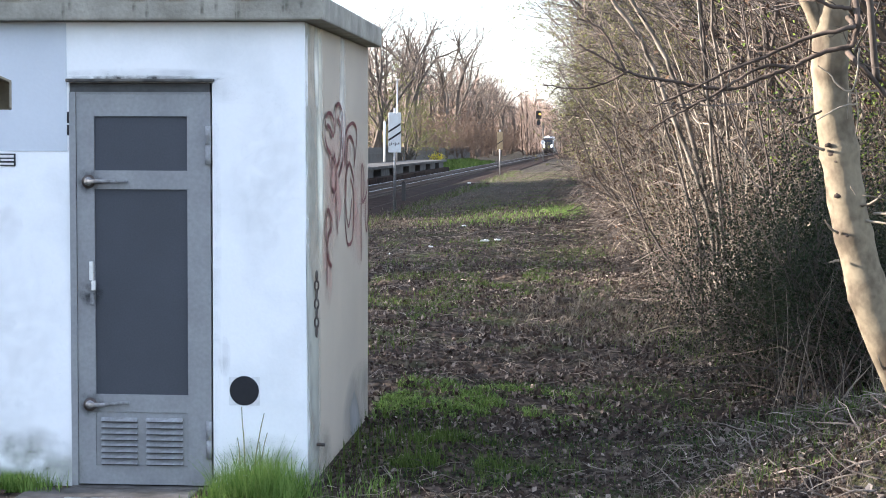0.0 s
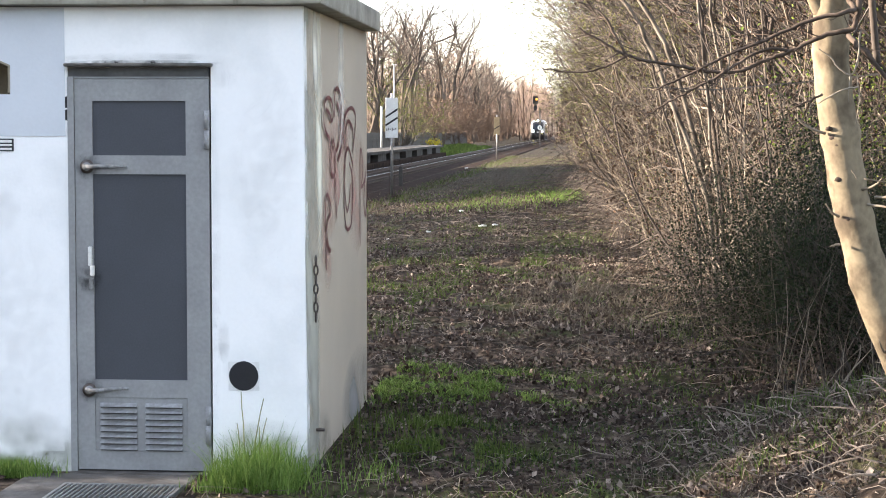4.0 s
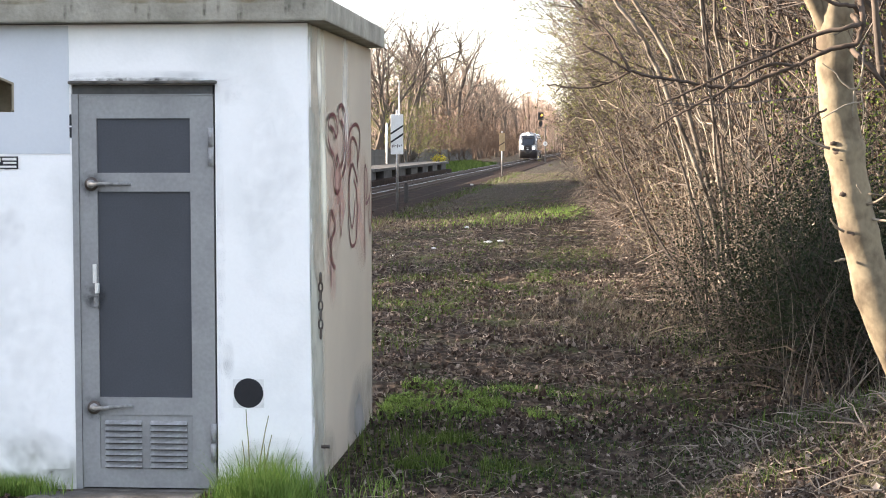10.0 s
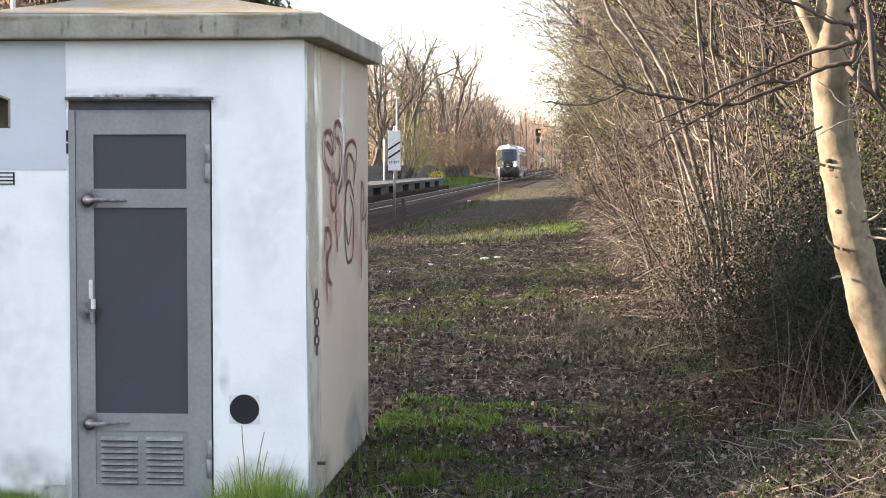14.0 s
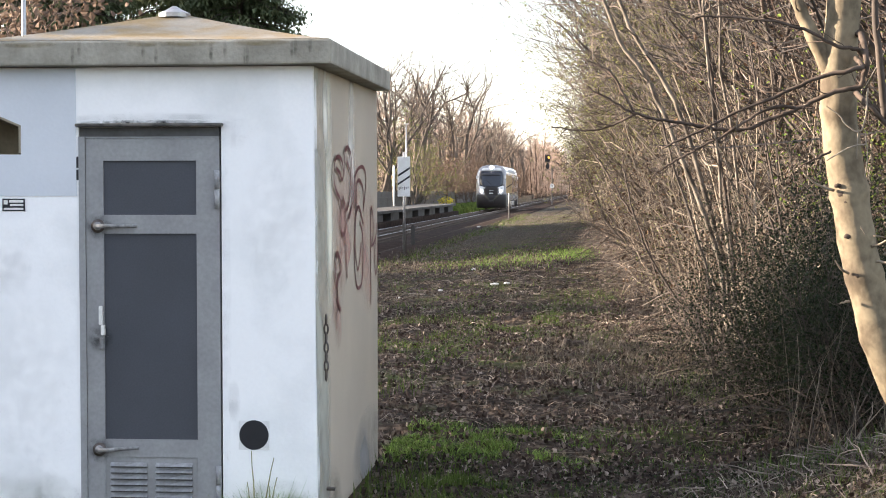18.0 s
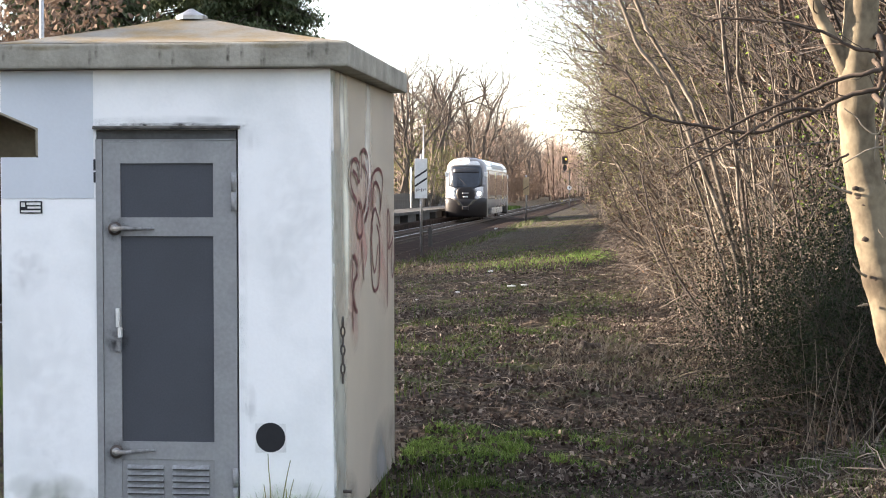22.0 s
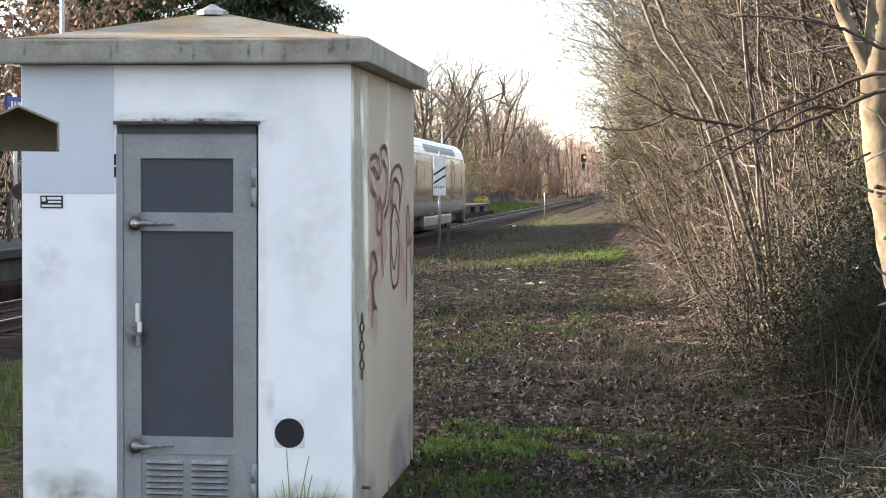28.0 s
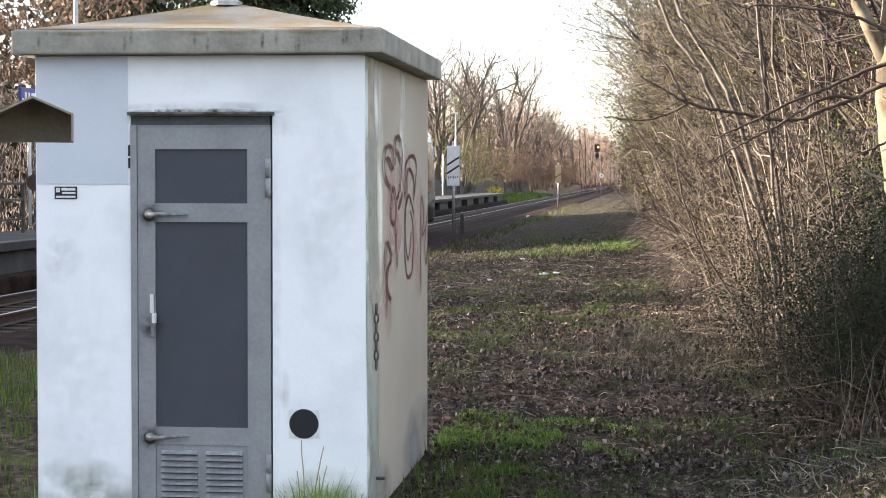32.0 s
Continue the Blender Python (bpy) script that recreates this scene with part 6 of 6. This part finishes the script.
def build_left_woods():
    rng = random.Random(51)
    protos = []
    for k in range(5):
        r2 = random.Random(200 + k)
        a, b = Mesh(), Mesh()
        h = 16.0
        th = h * r2.uniform(0.34, 0.52)
        pts = wander((0, 0, -0.3), (r2.gauss(0, 0.08), r2.gauss(0, 0.08), 1), th, 7, r2, 0.07)
        a.tube(pts, taper(0.30, 0.22, 8), 8, cap=False)
        for q in range(r2.randint(4, 6)):
            way = side_way((0, 0, 1), r2, r2.uniform(0.05, 0.42))
            branch(a, b, pts[r2.choice((3, 4, 5, 6, 7))], way, h * r2.uniform(0.30, 0.56), 0.15, 2, r2, 5, 7, 0.75, 0.05, 0.20)
        e = thing("bare_tree", "tall bare tree with upright limbs beside the railway", "tree", group="bare trees along the railway")
        part("trunk", a, "bark_far", e)
        part("crown", b, "twig_far", e)
        protos.append(e)
    k = 0
    y = 150
    while y < 440:
        place(protos[k % 5], -18 - rng.uniform(0, 1.5), y + rng.uniform(-3, 3), rng, rng.uniform(0.85, 1.2) * (1.14 if y > 180 else 1.0))
        if y > 260 or k % 3 == 1:
            place(protos[(k + 2) % 5], -24 - rng.uniform(0, 5), y + rng.uniform(-5, 5), rng, rng.uniform(0.7, 1.05))
        k += 1
        y += 9 + y * 0.035
    # unseen trees behind the hedge on the sun's side, added to break the sunlight
    for q in range(12):
        yy = -34 + 4.6 * q
        if -10 < yy < 14:
            continue
        place(protos[q % 5], -23 - rng.uniform(0, 6), yy + rng.uniform(-1, 1), rng, rng.uniform(0.7, 0.95))
    for i, p in enumerate(protos):
        p.location = (-30 - 1.6 * i, 70 + 3 * i, -0.5)
    # shrubs at the foot of the trees
    beech = make_shrub(230, 6.0, 9, 5, ("bark_brown", "twig_far"), lean=0.4, leaf="leaf_rust", leaf_n=1500, leaf_size=0.22, name="russet_shrub", label="shrub with withered russet leaves by the railway", r=0.06)
    willow = make_shrub(231, 7.0, 10, 5, ("bark_grey", "twig_far"), lean=0.3, leaf="leaf_yellow", leaf_n=2600, leaf_size=0.13, name="green_willow", label="tall shrub in yellow-green spring leaf", r=0.06)
    gold = make_shrub(232, 2.2, 8, 4, ("bark_brown", "twig_far"), lean=0.6, leaf="flower_yellow", leaf_n=500, leaf_size=0.16, name="forsythia", label="small shrub in yellow blossom by the fence", r=0.03)
    for q in range(19):
        yy = 190 + 13 * q + rng.uniform(-4, 4)
        place(beech, -15.6 - rng.uniform(0, 3) - (2 if yy < 200 else 0), yy, rng, rng.uniform(0.6, 1.15))
    for x, yy, s in ((-15.6, 152, 1.0), (-16.2, 163, 0.9), (-19.5, 128, 0.8), (-20, 190, 0.7)):
        place(willow, x, yy, rng, s)
    for x, yy, s in ((-16.0, 192, 0.6), (-16.2, 199, 0.5)):
        place(gold, x, yy, rng, s)
    for x, yy, s in ((-20.2, 51.5, 1.3), (-21.2, 56, 1.4), (-22.4, 60.5, 1.4), (-23.5, 64, 1.5), (-25, 69, 1.6)):
        place(beech, x, yy, rng, s)
    for i, p in enumerate((beech, willow, gold)):
        p.location = (-21, 230 + 10 * i, -0.5)
    # far woods that close the view
    far_t, far_c = Mesh(), Mesh()
    for k in range(520):
        y = rng.uniform(230, 800)
        x = -21 - 40 * rng.random() ** 1.5 if rng.random() < 0.78 else rng.uniform(4, 30)
        if y > 720:
            x = rng.uniform(-60, 40)
        h = rng.uniform(13, 23)
        pts = wander((x, y, -0.6), (rng.gauss(0, 0.05), rng.gauss(0, 0.05), 1), h * 0.8, 4, rng, 0.05)
        far_t.tube(pts, taper(0.25, 0.06, 5), 4, cap=False)
        for q in range(36):
            i = rng.randrange(0, 4)
            a = pts[i].lerp(pts[i + 1], rng.random())
            far_c.tube(wander(a, side_way((0, 0, 1), rng, rng.uniform(0.2, 1.2)), h * rng.uniform(0.10, 0.26), 3, rng, 0.3), [0.075, 0.06, 0.045, 0.02], 3, cap=False)
    for k in range(330):
        y = rng.uniform(262, 420)
        x = rng.uniform(-3.6, 9) + (y - 262) * 0.004
        h = rng.uniform(6, 11) + max(0, x) * 0.4
        if k > 110:
            y = rng.uniform(560, 700)
            x, h = rng.uniform(-32, 12), rng.uniform(13, 19)
            if k % 3 == 0:
                x, y = rng.uniform(-14.5, -12.2), rng.uniform(380, 600)
        pts = wander((x, y, -0.6), (rng.gauss(0, 0.05), rng.gauss(0, 0.05), 1), h * 0.8, 4, rng, 0.05)
        far_t.tube(pts, taper(0.16, 0.05, 5), 4, cap=False)
        for q in range(30):
            i = rng.randrange(0, 4)
            a = pts[i].lerp(pts[i + 1], rng.random())
            far_c.tube(wander(a, side_way((0, 0, 1), rng, rng.uniform(0.1, 0.9)), h * rng.uniform(0.12, 0.3), 2, rng, 0.2), [0.06, 0.045, 0.02], 3, cap=False)
    tagged(part("far_woods", far_t, "bark_brown"), "far bare trunks of the woods", "woods", kind="stuff")
    tagged(part("far_woods_crowns", far_c, "twig_russet"), "far hazy brown tree crowns", "woods", kind="stuff")


def build_hedge():
    """The brown hedge behind the platform, mostly unseen and shaped to block the sun."""
    rng = random.Random(71)
    l, d, t = Mesh(), Mesh(), Mesh()
    for k in range(76000):
        y = rng.uniform(-45, 78)
        # thinned here to let a strip of sun onto the far grass
        if 35.5 < y < 43.0 and rng.random() < 0.72:
            continue
        # raised by the hut to shade roof and bush, lower beyond
        top = 5.3 + 2.5 * math.exp(-((y - 3.2) / 3.0) ** 4) - 0.8 * min(1.0, max(0.0, (y - 7) / 5))
        top += 0.5 * noise.noise((y * 0.3, 0, 9)) + 0.4 * noise.noise((y * 1.1, 0, 4))
        z = -0.4 + (top + 0.4) * rng.random() ** 0.95
        x = -16.6 + rng.gauss(0, 0.6) * (1.1 - z / 9)
        (l if rng.random() < 0.7 else d).leaf((x, y, z), rng.uniform(0.12, 0.28), rng)
        if k % 9 == 0:
            t.tube(wander((x, y, -0.6), (rng.gauss(0, 0.15), rng.gauss(0, 0.15), 1), top * rng.uniform(0.7, 1.3), 4, rng, 0.1), [0.035, 0.025, 0.018, 0.012, 0.005], 3, cap=False)
    tagged(part("hedge", l, "leaf_dead"), "tall hedge with withered brown leaves behind the platform, its unseen length shaped to cast shade", "hedge", kind="stuff")
    tagged(part("hedge_ivy", d, "leaf_dark"), "dark ivy in the hedge", "hedge", kind="stuff")
    tagged(part("hedge_stems", t, "bark_dark"), "dark stems of the hedge", "hedge", kind="stuff")


def build_spruce():
    rng = random.Random(61)
    m, l = Mesh(), Mesh()
    h = 14
    m.tube([(0, 0, -0.3), (0, 0, h)], [0.22, 0.02], 8)
    for k in range(520):
        z = 1.5 + (h - 1.6) * (k + rng.random()) / 520
        r = 3.4 * (1 - z / h) ** 0.8 + 0.15
        a = rng.uniform(0, 6.283)
        pts = [Vector((0, 0, z)), Vector((math.cos(a) * r * 0.6, math.sin(a) * r * 0.6, z - 0.1 * r)), Vector((math.cos(a) * r, math.sin(a) * r, z - 0.28 * r))]
        m.tube(pts, [0.03, 0.02, 0.008], 3, cap=False)
        for q in range(170):
            u = rng.random() ** 0.7
            p = pts[0].lerp(pts[2], 0.1 + 0.9 * u) + Vector((rng.gauss(0, 0.16), rng.gauss(0, 0.16), rng.gauss(-0.08, 0.10)))
            s = rng.uniform(0.12, 0.30)
            w = rng.uniform(0.022, 0.055)
            a2 = rng.uniform(0, 6.283)
            dx, dy = math.cos(a2), math.sin(a2)
            l.add([(p.x - dy * w, p.y + dx * w, p.z), (p.x + dy * w, p.y - dx * w, p.z), (p.x + dx * s * 0.7, p.y + dy * s * 0.7, p.z - s * 0.7)], [(0, 1, 2)])
    e = thing("spruce", "dark green spruce tree behind the platform", "tree")
    part("trunk", m, "bark_dark", e)
    part("needles", l, "needle", e)
    for x, y, s in ((-16.6, 80, 1.55), (-20.8, 84, 1.7), (-24.8, 77, 1.6)):
        place(e, x, y, rng, s)
    e.location = (-28.0, 92, -0.4)


def build_station_things():
    # railing on the platform
    z = 0.52
    rail = thing("platform_railing", "grey steel railing on the platform", "railing", (-12.0, 15.0, z))
    for k in range(10):
        part("post", Mesh().box(-0.035, 0.035, k * 1.5 - 0.035, k * 1.5 + 0.035, 0, 1.08, 0.006), "steel_dark", rail)
    for h in (1.06, 0.72, 0.30):
        part("bar", Mesh().box(-0.025, 0.025, -0.05, 13.6, h - 0.025, h + 0.025, 0.005), "steel_dark", rail)
    disc = thing("round_sign", "round faded reddish sign at the railing's end", "sign", (-12.05, 29.4, z))
    part("post", Mesh().tube([(0, 0.04, 0), (0, 0.04, 1.1)], 0.03, 8), "steel_dark", disc)
    part("plate", Mesh().disc((0, 0, 1.08), (0, -1, 0), 0.19, 0.015, 24), "rust", disc, "round faded plate")
    sign = thing("station_sign", "blue station name board with white writing on posts", "sign", (-14.0, 33.4, z))
    part("board", Mesh().box(-0.03, 0.03, 0.5, 3.2, 2.95, 3.42, 0.01), "sign_blue", sign, "blue board")
    for k, (a, b) in enumerate(((0.75, 0.90), (1.0, 1.12), (1.22, 1.5), (1.6, 1.86), (1.96, 2.2))):
        part("writing_bar", Mesh().box(0.031, 0.036, a, b, 3.06, 3.30), "white_board", sign)
    part("writing_bar", Mesh().box(0.031, 0.036, 0.56, 0.7, 3.06, 3.14), "white_board", sign)
    for y in (1.3, 3.6):
        part("post", Mesh().tube([(-0.06, y, 0), (-0.06, y, 3.5)], 0.05, 10), "white_board", sign, smooth=True)
    for x, y, h in ((-13.0, 35.2, 9.0), (-13.0, 124.0, 6.0)):
        lamp = thing("lamp_post", "slim grey platform lamp post", "lamp post", (x, y, z), "platform lamps")
        part("pole", Mesh().tube([(0, 0, 0), (0, 0, h * 0.5), (0, 0, h)], [0.075, 0.06, 0.045], 10), "steel", lamp, smooth=True)
        part("lamp_head", Mesh().box(-0.08, 0.2, -0.08, 0.08, h, h + 0.08, 0.03), "steel", lamp)
    for x, y, h in ((-12.9, 115.0, 2.8), (-12.9, 96.0, 2.4)):
        post = thing("white_post", "white painted post on the platform", "post", (x, y, z), "white posts")
        part("shaft", Mesh().tube([(0, 0, 0), (0, 0, h)], 0.07, 10), "white_board", post, smooth=True)
        part("post_cap", Mesh().tube([(0, 0, h), (0, 0, h + 0.06)], [0.08, 0.03], 10), "steel", post)
    # wooden fence behind the far end of the platform
    f = thing("plank_fence", "dark weathered plank fence behind the platform", "fence", (-16.9, 118.0, -0.55))
    rng = random.Random(81)
    plank = data_of("plank", Mesh().box(-0.015, 0.015, -0.27, 0.27, 0, 2.05, 0.005), "fence")
    for k in range(240):
        o = part("plank", plank, "", f)
        o.location = (rng.uniform(-0.01, 0.01), k * 0.60, rng.uniform(-0.06, 0.03))
    part("rail", Mesh().box(0.02, 0.08, -0.3, 144, 0.5, 0.6), "fence", f)
    part("rail", Mesh().box(0.02, 0.08, -0.3, 144, 1.5, 1.6), "fence", f)
    # short marker post by the track, flat stone
    mk = thing("marker_post", "short pale concrete marker post by the track", "post", (-5.7, 59.0, -0.55))
    part("shaft", Mesh().box(-0.07, 0.07, -0.07, 0.07, -0.2, 0.85, 0.015), "platform_grey", mk)
    part("post_cap", Mesh().prism([(-0.07, 0.85), (0.07, 0.85), (0.0, 0.90)], -0.07, 0.07), "platform_grey", mk)
    st = thing("cable_trough_lid", "pale and rusty trough lid lying in the grass", "slab", (-4.9, 90.0, ground_z(-4.9, 90)))
    part("slab", Mesh().box(-0.3, 0.75, -0.25, 0.25, 0.0, 0.12, 0.02), "rust", st)
    part("slab_end", Mesh().box(-0.48, -0.31, -0.2, 0.2, 0.0, 0.13, 0.03), "white_board", st)


def build_hood():
    h = thing("lamp_hood", "small grey-brown sheet metal hood on a post", "hood", (-0.664, -2.5, ground_z(-1.06, -2.5) - 0.011))
    h.rotation_euler.z = radians(18.5)
    ox, oy = 0.664, 0.0
    t = 0.008

    def sheet(name, a, b, y0, y1):
        m = Mesh()
        (xa, za), (xb, zb) = a, b
        m.prism([(xa + ox, za), (xb + ox, zb), (xb + ox, zb - t), (xa + ox, za - t)], y0, y1)
        return part(name, m, "hood", h)
    sheet("roof_sheet", (-0.806, 1.992), (-0.664, 1.930), 0.0, 0.3)
    sheet("roof_sheet", (-0.950, 1.925), (-0.806, 1.992), 0.0, 0.3)
    part("side_flange", Mesh().box(-0.672 + ox, -0.664 + ox, 0.0, 0.3, 1.832, 1.926), "hood", h)
    part("side_flange", Mesh().box(-0.950 + ox, -0.942 + ox, 0.0, 0.3, 1.832, 1.920), "hood", h)
    back = Mesh()
    back.prism([(-0.942 + ox, 1.832), (-0.672 + ox, 1.832), (-0.672 + ox, 1.930), (-0.806 + ox, 1.989), (-0.942 + ox, 1.925)], 0.28, 0.292)
    part("back_sheet", back, "hood", h)
    part("arm", Mesh().box(-1.10 + ox, -0.952 + ox, -0.02, 0.02, 1.86, 1.90), "hood", h)
    part("post", Mesh().tube([(-1.10 + ox, 0, -0.2), (-1.10 + ox, 0, 1.95)], 0.03, 12), "hood", h, smooth=True)


def build_small_things():
    rw = random.Random(95)
    weed = thing("weed", "thin pale green weed before the hut wall", "weed", (-0.30, -0.07, 0))
    for dx, h in ((0.0, 0.46), (0.10, 0.44), (-0.05, 0.30), (0.22, 0.28), (0.13, 0.34)):
        pts = wander((dx * 0.3, 0, -0.03), (dx * 0.8, -0.05, 1), h, 6, rw, 0.05)
        part("stalk", Mesh().tube(pts, taper(0.0052, 0.0022, 7), 5, cap=False), "weed", weed)
    pad = thing("concrete_pad", "weathered concrete pad in front of the hut door", "paving", (-0.95, -0.45, 0.012))
    part("slab", Mesh().box(-0.44, 0.42, -0.55, 0.39, -0.12, -0.010, 0.015), "concrete_dark", pad)
    g = thing("foot_grate", "galvanised metal foot grate before the door", "grate", (-0.82, -0.62, 0.012))
    part("frame", Mesh().box(-0.29, 0.29, -0.16, -0.145, -0.02, 0.012).box(-0.29, 0.29, 0.195, 0.21, -0.02, 0.012).box(-0.29, -0.275, -0.145, 0.195, -0.02, 0.012).box(0.275, 0.29, -0.145, 0.195, -0.02, 0.012), "steel", g)
    bar = data_of("bar", Mesh().box(-0.004, 0.004, -0.145, 0.195, -0.018, 0.010), "steel")
    for k in range(22):
        part("bar", bar, "", g).location = (-0.262 + k * 0.025, 0, 0)
    path = part("footpath", Mesh().box(-7.4, -1.8, 1.62, 2.2, -0.2, -0.06, 0.02), "concrete_light")
    tagged(path, "narrow grey concrete footpath through the grass", "path", kind="structure")
    for x, y, s in ((-0.56, 24.3, 1.0), (-0.34, 24.5, 0.7), (-2.1, 22.4, 0.8), (-2.35, 19.6, 0.9), (-1.5, 23.6, 0.6), (-1.55, 33.0, 0.8)):
        p = Mesh()
        bm = bmesh.new()
        bmesh.ops.create_icosphere(bm, subdivisions=2, radius=0.052 * s)
        for v in bm.verts:
            v.co.x *= 1.6 + 0.5 * noise.noise(v.co * 20 + Vector((x, y, 0)))
            v.co.z = v.co.z * 0.55 + 0.02 * noise.noise(v.co * 40)
        p.take(bm)
        ob = part("litter_scrap", p, "white_board")
        ob.location = (x, y, ground_z(x, y) + 0.03)
        tagged(ob, "crumpled white scrap of paper litter", "litter", "scraps of litter")
    curl = thing("pale_leaf", "large pale curled dry leaf standing in the litter", "leaf", (1.76, 1.5, ground_z(1.76, 1.5)))
    m = Mesh()
    for i in range(7):
        u = i / 6
        w = 0.022 * math.sin(math.pi * (0.08 + 0.9 * u))
        for side in (-1, 0, 1):
            m.v.append((0.09 * u + side * w * 0.5, side * w, 0.015 + 0.10 * u + 0.012 * abs(side) - 0.03 * u * u))
    m.f = [(3 * i + k, 3 * i + k + 1, 3 * i + k + 4, 3 * i + k + 3) for i in range(6) for k in range(2)]
    part("blade", m, "weed_dry", curl, smooth=True)
    part("stalk", Mesh().tube([(0.0, 0, 0.015), (-0.02, 0.0, 0.005), (-0.05, 0.005, 0.0)], [0.002, 0.0016, 0.0012], 5), "weed_dry", curl)
    stump = thing("cut_stump", "short cut stump among dry grass", "stump", (1.03, 10.2, ground_z(1.03, 10.2)))
    part("wood", Mesh().tube([(0, 0, -0.08), (0, 0, 0.03), (0.02, 0, 0.10)], [0.07, 0.05, 0.042], 10), "bark_grey", stump, smooth=False)
    part("side_root", Mesh().tube([(0.03, 0, 0.04), (0.16, 0.03, 0.06), (0.26, 0.0, 0.01)], [0.045, 0.03, 0.02], 7), "bark_dark", stump)
    rng = random.Random(91)
    for k in range(40):
        x, y = rng.uniform(1.7, 3.4), rng.uniform(-1.2, 1.8)
        a, l = rng.uniform(-1.2, 1.2), rng.uniform(0.15, 0.5)
        z = ground_z(x, y) + 0.02
        m = Mesh()
        m.tube(wander((0, 0, 0), (math.cos(a), math.sin(a), 0.03), l, 6, rng, 0.22), taper(rng.uniform(0.003, 0.007), 0.002, 7), 6)
        ob = part("fallen_branch", m, "vine" if k % 3 == 0 else "bark_brown")
        ob.location = (x, y, z)
        tagged(ob, "broken bare branch lying in the litter", "branch", "fallen branches")


def motions(tr):
    rows = [(0, 425.0), (3, 381.0), (6, 337.0), (9, 294.0), (13, 233.0), (17, 177.0), (20, 138.6), (23, 104.2), (24, 93.8), (25.4, 80.9), (27.5, 65.4), (28.5, 59.2), (29.5, 54.2), (30.5, 49.3), (32, 42.6)]
    walk(tr, [(t, pose(TRACK_X, y - 0.75, RAIL_Z)) for t, y in rows])


build_ground()
build_hut()
build_track()
build_platform()
build_board(49.0, -4.95, 2)
build_board(121.0, -5.2, 1, True)
build_signal()
railcar = build_train()
build_near_tree()
build_hazel()
build_thicket()
build_undergrowth()
build_litter()
build_left_woods()
build_hedge()
build_spruce()
build_station_things()
build_hood()
build_small_things()

motions(railcar)
